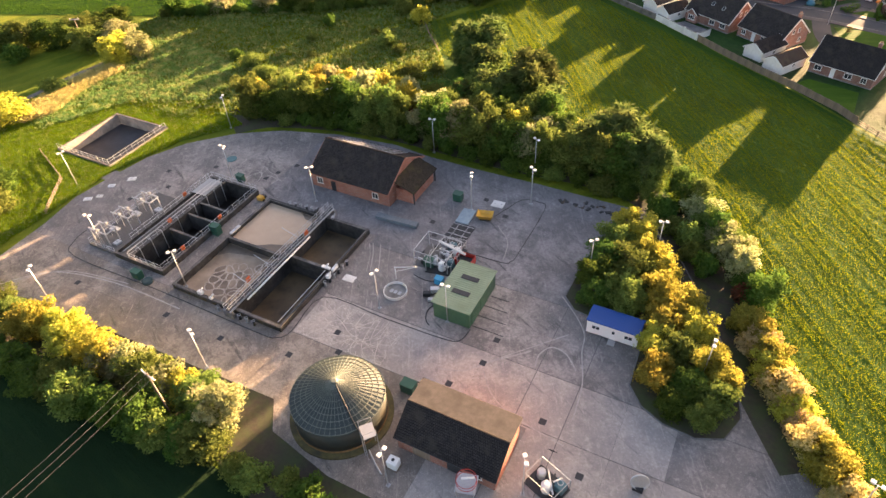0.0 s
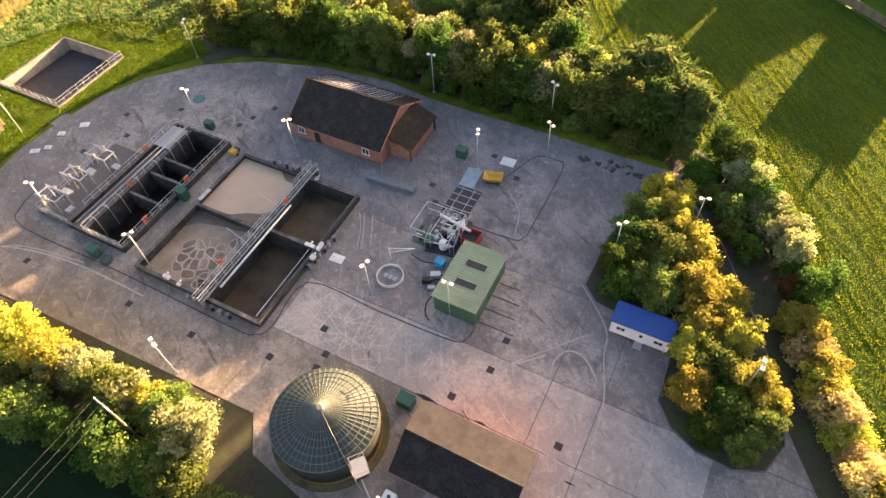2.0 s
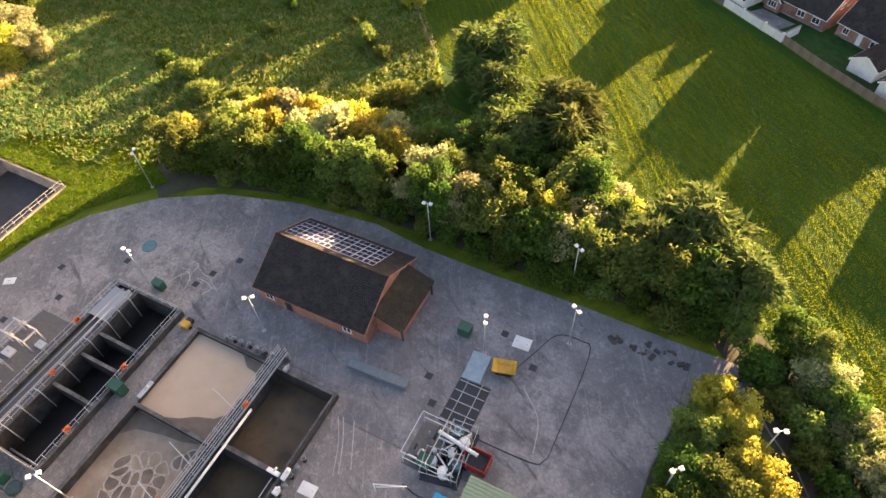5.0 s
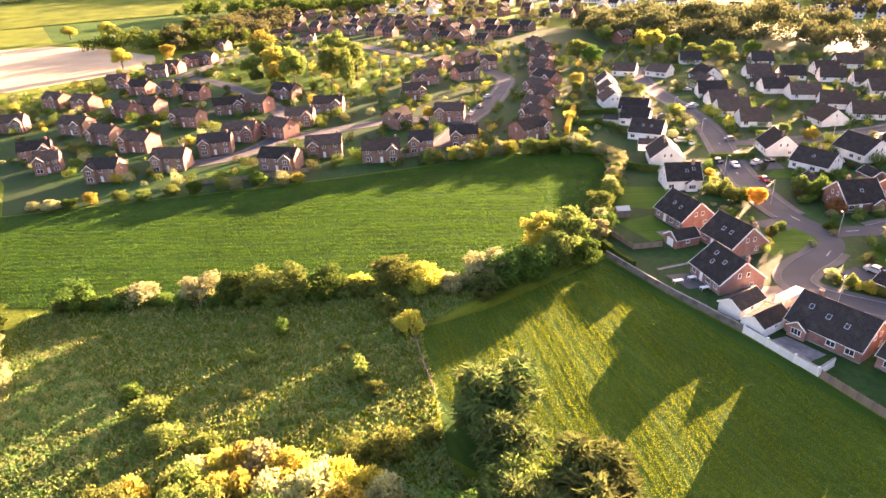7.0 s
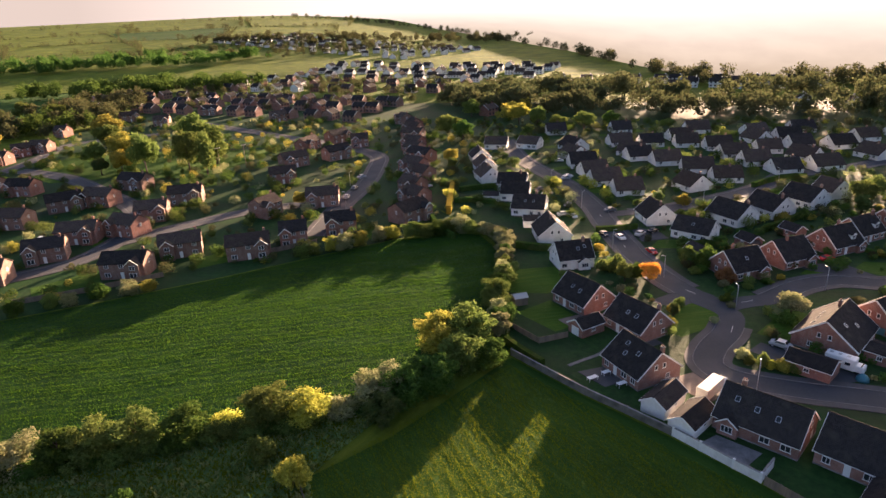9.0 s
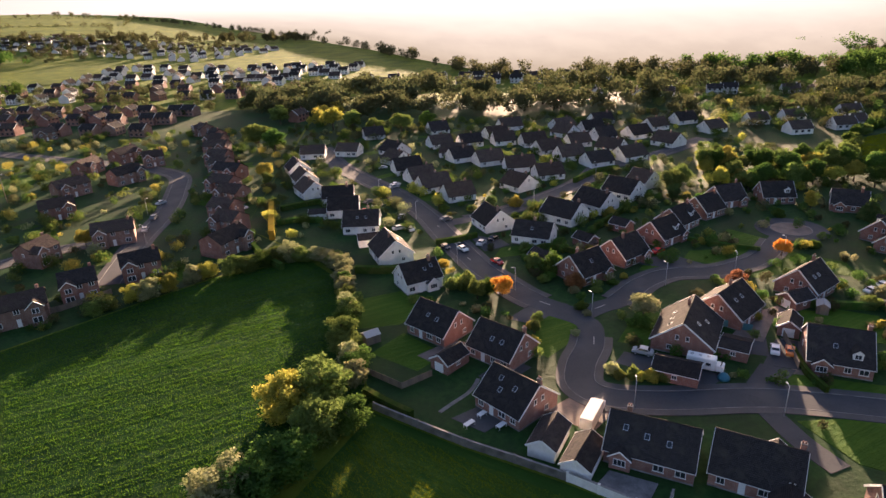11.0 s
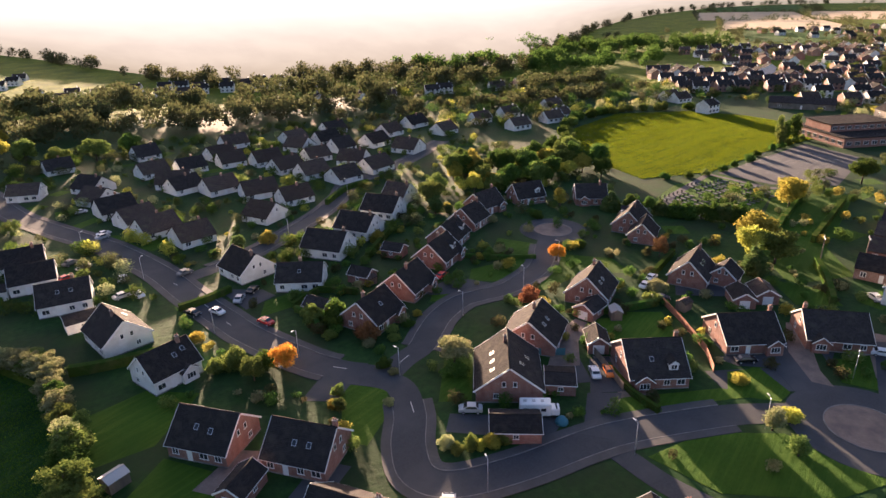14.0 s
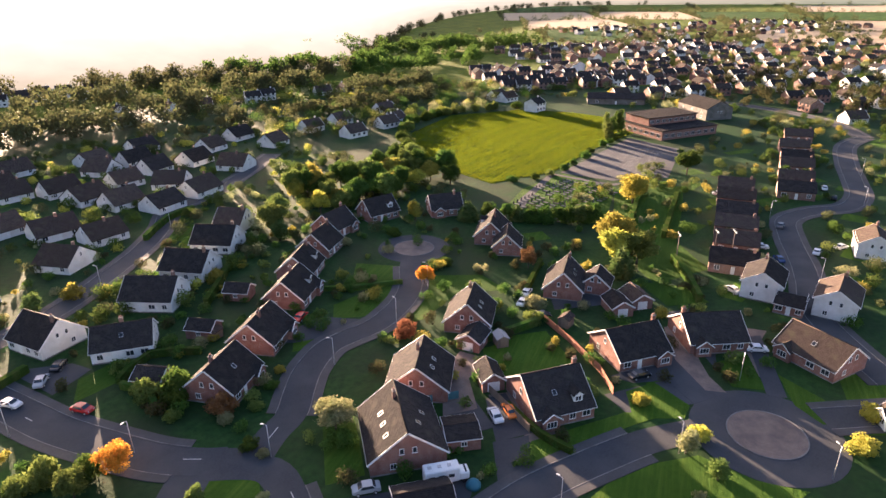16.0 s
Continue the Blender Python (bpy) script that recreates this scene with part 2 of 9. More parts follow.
M_ASPHALT = surf("asphalt", (0.034, 0.039, 0.047), (0.05, 0.055, 0.063), 3.0, (0.064, 0.068, 0.074), 0.1, 0.95, 0.15, depth=0.01)
M_PAVING = surf("footpath_asphalt", (0.055, 0.057, 0.06), (0.075, 0.077, 0.08), 2.0, (0.05, 0.051, 0.053), 0.2, 0.85, 0.1)
M_DRIVE = surf("brick_paving", (0.16, 0.12, 0.1), (0.22, 0.17, 0.14), 2.5, (0.11, 0.09, 0.08), 0.3, bump=0.2)
M_KERB = surf("kerbstone", (0.15, 0.15, 0.15), (0.22, 0.22, 0.215), 3.0, (0.1, 0.1, 0.1), 0.4)
M_BRICK = brickwork("red_brick", (0.25, 0.105, 0.075), (0.33, 0.15, 0.11), (0.33, 0.27, 0.23))
M_BRICK2 = brickwork("pink_brick", (0.27, 0.125, 0.095), (0.34, 0.17, 0.13), (0.34, 0.28, 0.24))
M_BRICK3 = brickwork("brown_brick", (0.22, 0.115, 0.085), (0.29, 0.16, 0.12), (0.32, 0.28, 0.24))
M_RENDER = surf("white_render", (0.72, 0.71, 0.68), (0.82, 0.81, 0.78), 2.0, (0.62, 0.6, 0.56), 0.3, 0.9, 0.08, vary=0.05)
M_SLATE = tiling("dark_roof_tiles", (0.034, 0.031, 0.031), (0.052, 0.047, 0.046), (0.06, 0.054, 0.044))
M_TILE = tiling("brown_roof_tiles", (0.07, 0.054, 0.046), (0.1, 0.077, 0.066), (0.095, 0.084, 0.056))
M_WHITE = plain("white_plastic_trim", (0.78, 0.78, 0.76), 0.45)
M_GREYMETAL = plain("galvanised_steel", (0.45, 0.46, 0.47), 0.4, 0.7)
M_PALEMETAL = plain("pale_aluminium", (0.56, 0.57, 0.58), 0.4, 0.5)
M_DARKMETAL = plain("dark_steel", (0.05, 0.052, 0.055), 0.5, 0.6)
M_GREENPAINT = plain("dark_green_paint", (0.02, 0.09, 0.06), 0.45)
M_SHEDROOF = surf("pale_green_sheet", (0.3, 0.37, 0.23), (0.36, 0.42, 0.27), 2.0, (0.24, 0.3, 0.18), 0.3, 0.5, 0.1)
M_SHEDWALL = surf("dark_green_sheet", (0.03, 0.1, 0.055), (0.045, 0.13, 0.07), 2.0, rough=0.5, bump=0.1)
M_BLUE = plain("blue_roof_felt", (0.002, 0.06, 0.26), 0.8)
M_BLUEPLASTIC = plain("bright_blue_plastic", (0.02, 0.32, 0.55), 0.4)
M_RED = plain("red_paint", (0.42, 0.03, 0.02), 0.4)
M_YELLOW = surf("worn_yellow_paint", (0.62, 0.33, 0.03), (0.7, 0.4, 0.05), 3.0, (0.4, 0.22, 0.05), 0.6, 0.5)
M_ORANGE = plain("orange_lifebuoy", (0.75, 0.16, 0.04), 0.5)
M_WOOD = surf("weathered_timber", (0.2, 0.15, 0.1), (0.28, 0.21, 0.15), 3.0, (0.13, 0.1, 0.08), 0.5, stretch=(1, 1, 0.2))
M_BARK = surf("bark", (0.07, 0.05, 0.035), (0.12, 0.09, 0.065), 3.0, bump=0.6, stretch=(1, 1, 0.3))
M_STONE = surf("rubble_stone", (0.14, 0.125, 0.11), (0.23, 0.21, 0.185), 2.0, (0.09, 0.085, 0.07), 0.5, bump=0.5)
M_MARBLE = surf("polished_gravestone", (0.05, 0.05, 0.055), (0.1, 0.1, 0.1), 2.0, rough=0.25, vary=0.5)
M_PAINT = surf("worn_line_paint", (0.5, 0.5, 0.48), (0.66, 0.65, 0.62), 3.0, (0.3, 0.3, 0.29), 0.8)
M_TYRE = plain("rubber", (0.018, 0.018, 0.018), 0.8)
M_SHADEGRASS = mown("shade_dark_grass", (0.008, 0.03, 0.01), (0.014, 0.042, 0.013), (0.022, 0.05, 0.014), 100, 2.0)
# soil of the planting bed, also the dark strips painted for tree shade
M_SOIL_SHADE = surf("bed_soil_and_shade", (0.035, 0.029, 0.02), (0.06, 0.048, 0.032), 2.0, (0.05, 0.07, 0.02), 0.3, bump=0.6)


def glassy(name, tint=(0.02, 0.025, 0.03)):
    m, t, p = base_mat(name)
    v = coords(t)
    col = mix(t, noise_tex(t, v, 0.8), tint, tuple(2.2 * x for x in tint))
    t.links.new(col, p.inputs["Base Color"])
    p.inputs["Roughness"].default_value = 0.085
    p.inputs["Specular IOR Level"].default_value = 0.7
    return m


M_GLASS = glassy("window_glass")
M_SOLAR = glassy("solar_glass", (0.015, 0.02, 0.045))
CARS = {k: surf(k + "_car_paint", v, tuple(1.05 * x for x in v), 3.0, rough=0.25, bump=0.0) for k, v in dict(
    white=(0.75, 0.75, 0.74), silver=(0.42, 0.43, 0.44), black=(0.015, 0.016, 0.018), red=(0.5, 0.035, 0.03), blue=(0.03, 0.06, 0.16), grey=(0.14, 0.145, 0.15), orange=(0.75, 0.22, 0.04)).items()}
M_LEAF = dict(
    green=leafy("green_leaves", (0.07, 0.125, 0.022), (0.125, 0.18, 0.032), (0.06, 0.1, 0.025)),
    olive=leafy("olive_leaves", (0.13, 0.175, 0.04), (0.22, 0.25, 0.06), (0.11, 0.145, 0.035)),
    gold=leafy("golden_leaves", (0.36, 0.32, 0.055), (0.48, 0.42, 0.08), (0.26, 0.26, 0.05), 0.5),
    pale=leafy("pale_willow_leaves", (0.3, 0.3, 0.15), (0.42, 0.4, 0.2), (0.19, 0.22, 0.085)),
    yellow=leafy("yellow_leaves", (0.38, 0.29, 0.05), (0.47, 0.36, 0.065), (0.28, 0.25, 0.05), 0.5),
    orange=leafy("orange_leaves", (0.68, 0.31, 0.045), (0.76, 0.4, 0.06), (0.6, 0.24, 0.035)),
    red=leafy("russet_leaves", (0.22, 0.09, 0.045), (0.3, 0.13, 0.065), (0.16, 0.08, 0.045)),
    conifer=leafy("conifer_needles", (0.06, 0.1, 0.03), (0.11, 0.15, 0.04), (0.14, 0.16, 0.05), 0.4),
    wood=leafy("autumn_wood_leaves", (0.07, 0.085, 0.034), (0.115, 0.12, 0.05), (0.095, 0.085, 0.04), 0.38),
    hedge=leafy("hedge_leaves", (0.055, 0.11, 0.02), (0.095, 0.16, 0.033), (0.12, 0.15, 0.04)),
    grass=leafy("grass_blades", (0.13, 0.18, 0.006), (0.19, 0.225, 0.008), (0.165, 0.205, 0.007), 0.55),
    sward=leafy("field_grass_blades", (0.044, 0.11, 0.009), (0.095, 0.155, 0.011), (0.067, 0.128, 0.01), 0.5),
    tussock=leafy("tussock_blades", (0.14, 0.25, 0.07), (0.24, 0.32, 0.095), (0.36, 0.37, 0.13), 0.45),
    tan=leafy("dry_grass_stalks", (0.46, 0.34, 0.15), (0.56, 0.42, 0.2), (0.38, 0.32, 0.14)),
)


# ---- mesh helpers ----
def finish(bm, name, material):
    me = bpy.data.meshes.new(name)
    bm.to_mesh(me)
    bm.free()
    me.materials.append(material)
    return me


def part(name, bm, material, parent, label="", at=None):
    me = bm if isinstance(bm, bpy.types.Mesh) else finish(bm, name, material)
    ob = new(name, me)
    ob.parent = parent
    if at is not None:
        ob.matrix_basis = at
    return tagged(ob, label)


def thing(name, label, category, m=None, group="", kind=""):
    ob = tagged(new(name), label, category, group, kind)
    if m is not None:
        ob.matrix_basis = m
    return ob


def slab(name, bm, material, label, category, m=None, group="", kind="structure"):
    ob = tagged(new(name, finish(bm, name, material)), label, category, group, kind)
    if m is not None:
        ob.matrix_basis = m
    return ob


def box(x0, y0, z0, x1, y1, z1, bevel=0.0, bm=None):
    b = bmesh.new() if bm is None or bevel else bm
    vs = [b.verts.new(p) for p in ((x0, y0, z0), (x1, y0, z0), (x1, y1, z0), (x0, y1, z0), (x0, y0, z1), (x1, y0, z1), (x1, y1, z1), (x0, y1, z1))]
    for f in ((3, 2, 1, 0), (4, 5, 6, 7), (0, 1, 5, 4), (1, 2, 6, 5), (2, 3, 7, 6), (3, 0, 4, 7)):
        b.faces.new([vs[i] for i in f])
    if bevel:
        bmesh.ops.bevel(b, geom=b.edges[:], offset=bevel, segments=1, affect="EDGES")
        if bm is not None:
            return merge(bm, b)
    return b


def merge(into, other):
    me = bpy.data.meshes.new("join")
    other.to_mesh(me)
    other.free()
    into.from_mesh(me)
    bpy.data.meshes.remove(me)
    return into


def prism(points, z0, z1, bm=None):
    """An upright block over a plan outline."""
    b = bm or bmesh.new()
    area = sum(points[i - 1][0] * p[1] - p[0] * points[i - 1][1] for i, p in enumerate(points))
    pts = points if area > 0 else points[::-1]
    lo = [b.verts.new((p[0], p[1], z0)) for p in pts]
    hi = [b.verts.new((p[0], p[1], z1)) for p in pts]
    b.faces.new(hi)
    b.faces.new(lo[::-1])
    for i in range(len(pts)):
        b.faces.new((lo[i - 1], lo[i], hi[i], hi[i - 1]))
    return b


def tube(a, b, r, bm=None, n=8, r2=None):
    """A round bar from a to b."""
    m = bm or bmesh.new()
    a, b = Vector(a), Vector(b)
    d = (b - a).normalized()
    u = d.orthogonal().normalized()
    v = d.cross(u)
    rings = []
    for p, rr in ((a, r), (b, r if r2 is None else r2)):
        rings.append([m.verts.new(p + rr * (math.cos(2 * math.pi * i / n) * u + math.sin(2 * math.pi * i / n) * v)) for i in range(n)])
    for i in range(n):
        f = m.faces.new((rings[0][i - 1], rings[0][i], rings[1][i], rings[1][i - 1]))
        f.smooth = n > 6
    m.faces.new(rings[0][::-1])
    m.faces.new(rings[1])
    return m


def lathe(profile, n=32, bm=None, smooth=True):
    m = bm or bmesh.new()
    rings = [[m.verts.new((r * math.cos(2 * math.pi * i / n), r * math.sin(2 * math.pi * i / n), z)) for i in range(n)] for r, z in profile]
    for lo, hi in zip(rings, rings[1:]):
        for i in range(n):
            m.faces.new((lo[i - 1], lo[i], hi[i], hi[i - 1])).smooth = smooth
    m.faces.new(rings[0][::-1])
    m.faces.new(rings[-1])
    return m


def ring(r, w, z0, z1, n=40):
    m = bmesh.new()
    vs = [[m.verts.new((q * math.cos(2 * math.pi * i / n), q * math.sin(2 * math.pi * i / n), z)) for i in range(n)] for q, z in ((r, z0), (r + w, z0), (r + w, z1), (r, z1))]
    for k in range(4):
        for i in range(n):
            m.faces.new((vs[k][i - 1], vs[k][i], vs[(k + 1) % 4][i], vs[(k + 1) % 4][i - 1]))
    return m


def smooth_line(pts, n=6):
    """A rounded line through plan points."""
    out = []
    for i in range(len(pts) - 1):
        p0, p1, p2, p3 = (Vector(pts[max(0, min(len(pts) - 1, j))]) for j in (i - 1, i, i + 1, i + 2))
        for k in range(n):
            s = k / n
            out.append(0.5 * (2 * p1 + (p2 - p0) * s + (2 * p0 - 5 * p1 + 4 * p2 - p3) * s * s + (3 * p1 - p0 - 3 * p2 + p3) * s ** 3))
    return [(p[0], p[1]) for p in out] + [tuple(pts[-1])]


def strip(pts, width, z0, z1, side=0.0):
    """A band of that width along plan points, shifted sideways."""
    b = bmesh.new()
    rows = []
    for i, p in enumerate(pts):
        a, c = Vector(pts[max(0, i - 1)]), Vector(pts[min(len(pts) - 1, i + 1)])
        d = (c - a).normalized()
        nrm = Vector((-d[1], d[0]))
        q = Vector(p) + nrm * side
        rows.append([b.verts.new((*(q + nrm * s * width / 2), z)) for s, z in ((1, z0), (1, z1), (-1, z1), (-1, z0))])
    for r, s in zip(rows, rows[1:]):
        for k in range(3):
            b.faces.new((r[k], s[k], s[k + 1], r[k + 1]))
    for r in (rows[0], rows[-1]):
        b.faces.new(r)
    bmesh.ops.recalc_face_normals(b, faces=b.faces[:])
    return b

# ---- ground ----
HOLES = [(-89.2, 43.2, -77.8, 67.4), (-74.2, 41.8, -52.4, 66.3), (-128.6, 62.2, -112.6, 78.2)]


def holed(xs, ys, z, skip):
    b = bmesh.new()
    grid = {}

    def vert(i, j):
        if (i, j) not in grid:
            grid[i, j] = b.verts.new((xs[i], ys[j], z))
        return grid[i, j]
    for i in range(len(xs) - 1):
        for j in range(len(ys) - 1):
            cx, cy = (xs[i] + xs[i + 1]) / 2, (ys[j] + ys[j + 1]) / 2
            if not any(h[0] < cx < h[2] and h[1] < cy < h[3] for h in skip):
                b.faces.new((vert(i, j), vert(i + 1, j), vert(i + 1, j + 1), vert(i, j + 1)))
    return b


gx = sorted({-3400, -1500, -600, -300, 0, 300, 600, 1500, 3400} | {h[0] for h in HOLES} | {h[2] for h in HOLES})
gy = sorted({-3000, -1000, -300, 0, 300, 700, 1500, 3900} | {h[1] for h in HOLES} | {h[3] for h in HOLES})
slab("ground", holed(gx, gy, 0.0, HOLES), M_GROUND, "green pasture ground reaching the horizon", "ground")

FIELD_1 = [(-86, 150), (-76, 163), (-60, 193), (-44, 181.5), (-29, 172), (-17, 163.5), (-8, 156), (8, 144.3), (25, 129.5), (60, 98), (110, 40), (110, -60), (60, -30), (32, 25), (24, 46), (14, 64), (6, 78), (-5, 93), (-14, 101), (-40, 116), (-66, 122), (-74, 134)]
slab("field", prism(FIELD_1, -0.3, 0.05), M_FIELD, "mown green field beside the walled gardens", "field")
FIELD_2 = [(-300, 118), (-215, 108), (-162, 126), (-128, 143), (-98, 163), (-80, 169), (-68, 188), (-61, 196), (-68, 225), (-72, 252), (-84, 269), (-108, 259), (-123, 245), (-148, 221), (-170, 202), (-190, 186), (-231, 153), (-300, 134)]
slab("field", prism(FIELD_2, -0.3, 0.05), M_FIELD2, "long green field below the brick estate", "field")
MEADOW = [(-166, 122), (-130, 142), (-98, 162), (-80, 168), (-86, 150), (-74, 134), (-66, 122), (-42, 108), (-60, 97), (-95, 92), (-112, 84), (-131, 82), (-150, 95)]
slab("field", prism(MEADOW, -0.3, 0.03), M_MEADOW, "rough meadow of tan and green tussocks", "field")
slab("field", prism([(-660, 330), (-580, 402), (-510, 402), (-437, 388), (-398, 356), (-406, 310), (-420, 270), (-560, 220)], -0.3, 0.03), M_STUBBLE, "pale stubble field beside the estate", "field")
FIELD_3 = [(157, 384), (207, 404), (247, 386), (260, 358), (262, 324), (244, 306), (195, 301), (153, 291.5), (124, 299), (127, 337)]
slab("field", prism(FIELD_3, -0.3, 0.05), M_FIELD2, "sunlit green field behind the houses", "field")
slab("field", prism([(-602, 420), (-466, 417), (-500, 500), (-532, 564), (-625, 660), (-796, 680), (-840, 560)], -0.3, 0.03), M_FIELD, "green pasture ringed by trees", "field")
ESTATE = [(-60, 194), (-44, 182.5), (-29, 173), (-17, 164.5), (-8, 157), (8, 145.3), (25, 130.5), (60, 99), (110, 41), (380, 60), (430, 330), (330, 420), (120, 560), (-120, 560), (-110, 300), (-82, 270), (-71, 252), (-67, 225)]
slab("ground", prism(ESTATE, -0.3, 0.02), M_GARDEN, "dark green gardens between the houses", "garden")
slab("ground", prism([(-231, 154), (-190, 187), (-170, 203), (-148, 222), (-123, 246), (-108, 260), (-84, 270), (-110, 300), (-122, 560), (-420, 560), (-400, 420), (-330, 200), (-260, 172)], -0.3, 0.02), M_GARDEN, "gardens of the brick estate", "garden")

# grass colour darkened for the shade south of the belt
slab("field", prism([(-160, 28), (-122, 27), (-108, 22.5), (-92, 20.5), (-60, 20), (-47, 21), (-30, 18.5), (-20, 22), (-2, 13), (14, 4), (30, -40), (-160, -60)], -0.3, 0.03), M_SHADEGRASS, "green field south of the tree belt, shade in its colour", "field")

# dark strips that put the shade under belt and hedge into colour
slab("undergrowth", strip(smooth_line([(-124, 28.5), (-108, 27), (-92, 26), (-64, 26.5), (-46, 27), (-34, 23.5), (-24, 20.5)], 3), 11, -0.2, 0.036), M_SOIL_SHADE, "dark ground strip for the shade below the tree belt", "undergrowth")
slab("undergrowth", strip(smooth_line([(-101, 86), (-95, 92), (-84, 96), (-72, 98.5), (-60, 99), (-40, 98.5), (-24, 99.5), (-13, 98), (-7, 93.5), (-1, 86.5), (5, 78), (10.5, 67.5), (16.5, 57), (24, 44), (31, 30)], 3), 11, -0.2, 0.0335), M_SOIL_SHADE, "dark ground strip for the shade below the hedge", "undergrowth")

# ---- works yard: concrete bays ----
YARD = [(-116, 24), (-108.5, 34), (-109, 44), (-110.5, 52), (-109.5, 60), (-108, 68), (-104.2, 75.2), (-96.7, 82.7), (-88, 87.6), (-75.7, 91), (-62.6, 92.3), (-54, 91.2), (-42.8, 91), (-31.3, 91.2), (-18.3, 91), (-11, 91), (-3.4, 87.2), (5, 73.4), (10.6, 62.6), (15.6, 55.6), (21.4, 47), (28, 34.6), (36, 14), (20, 8), (0, 16), (-22, 26), (-33, 26), (-43, 28), (-46, 32), (-60, 31.5), (-80, 30.8), (-95, 30)]


def clipped(poly, x0, y0, x1, y1):
    for axis, lim, sign in ((0, x0, 1), (0, x1, -1), (1, y0, 1), (1, y1, -1)):
        out = []
        for i, p in enumerate(poly):
            q = poly[i - 1]
            a, c = sign * (q[axis] - lim), sign * (p[axis] - lim)
            if (a > 0) != (c > 0):
                s = a / (a - c)
                out.append((q[0] + s * (p[0] - q[0]), q[1] + s * (p[1] - q[1])))
            if c > 0:
                out.append(p)
        poly = out
        if not poly:
            break
    return poly


EAST = -51.0
GRIDS = [([-117, -103, -89.2, -77.8, -74.2, -60, -52.4, EAST], [5, 19, 30.5, 36, 41.8, 43.2, 50.5, 60.5, 66.3, 67.4, 79, 93]),
         ([EAST, -44.5, -37.6, -30.4, -23.4, -16, -9.9, -3.5, 3, 9.5, 16, 25, 36], [5, 14, 23.5, 33, 42.6, 51.3, 57.6, 64, 70.5, 77.5, 84.5, 93])]
yard_bed = bmesh.new()
yard_pieces = []
for bays_x, bays_y in GRIDS:
    for bx0, bx1 in zip(bays_x, bays_x[1:]):
        for by0, by1 in zip(bays_y, bays_y[1:]):
            cx, cy = (bx0 + bx1) / 2, (by0 + by1) / 2
            if any(h[0] < cx < h[2] and h[1] < cy < h[3] for h in HOLES):
                continue
            whole = clipped(YARD, bx0, by0, bx1, by1)
            if len(whole) > 2:
                prism(whole, -0.2, 0.035, yard_bed)
            # the old joints are wide and dark, the younger ones narrow
            gaps = [0.05 if v in (-16, -9.9, 51.3, 42.6, 64) and cx > EAST else 0.012 for v in (bx0, by0, bx1, by1)]
            bit = clipped(YARD, bx0 + gaps[0], by0 + gaps[1], bx1 - gaps[2], by1 - gaps[3])
            if len(bit) > 2:
                yard_pieces.append((bit, M_CONC_PALE if 41 < cy < 51.3 and EAST < cx < 3 or cy < 42 and cx > -25 else M_CONC_BROWN if cy < 42 else M_CONC_BLUE if cy > 66 and cx > -77 else M_CONC))
yard = slab("pavement", yard_bed, M_CONC_DIRT, "stained concrete yard of poured bays", "yard")
for bit, tone in yard_pieces:
    part("concrete_bay", prism(bit, -0.1, 0.06 + random.uniform(0, 0.008)), tone, yard)

# kerbs round the plant areas
for line in ([(-100, 46), (-99.5, 43), (-96, 40.2), (-76, 40.4), (-56, 40.2), (-52.6, 40.6), (-51.2, 42.6), (-50.9, 50.4), (-40, 50.6), (-30, 50.8), (-27.8, 51.6), (-27.4, 54)],
             [(-36.6, 68.8), (-29, 68.9), (-27.6, 69.8), (-27.3, 72), (-27.4, 84.6), (-29, 86.1), (-32, 85.6), (-33.6, 82), (-34.8, 79)]):
    slab("kerb", strip(smooth_line(line, 4), 0.12, 0.03, 0.12), M_CONC_DARK, "low dark concrete kerb on the yard", "kerb")

# pale worn patch and washed strips
srnd = random.Random(8)


def scuffs(label, lines, width, z, tone=M_SCUFF):
    """Pale rubbed tracks that tyres have left."""
    b = bmesh.new()
    for k, pts in enumerate(lines):
        merge(b, strip(smooth_line(pts, 6), width * srnd.uniform(0.6, 1.3), z, z + 0.003 + 0.0004 * (k % 9)))
    tagged(new("tyre_scuffs", finish(b, "tyre_scuffs", tone)), label, "scuff marks", kind="stuff")


def arcs(n, x0, y0, x1, y1, r0, r1, longest=1.1):
    out = []
    for k in range(n):
        cx, cy, r, a = srnd.uniform(x0, x1), srnd.uniform(y0, y1), srnd.uniform(r0, r1), srnd.uniform(0, 6.3)
        out.append([(min(x1, max(x0, cx + r * math.cos(a + s) - r * math.cos(a))), min(y1, max(y0, cy + r * math.sin(a + s) - r * math.sin(a)))) for s in np.linspace(0, srnd.uniform(0.2, longest), 5)])
    return out


scuffs("pale scratched arcs on the scoured concrete", arcs(110, -50.2, 42.9, -36, 50.2, 5, 16, 0.4), 0.07, 0.069, M_SCRATCH)
scuffs("pale scratched arcs beside the control house", arcs(14, -84, 69.6, -76.5, 75, 2, 5), 0.13, 0.069)
scuffs("faint curved tyre tracks beside the tank", [[(-51.2, 64.2), (-49.4, 61.5), (-47.9, 58)], [(-49.2, 64.6), (-48, 62.4), (-46.4, 59.4)], [(-50.6, 64.4), (-49, 61.8), (-47.4, 58.4)], [(-29, 70), (-30, 74), (-33, 77)]], 0.13, 0.069)
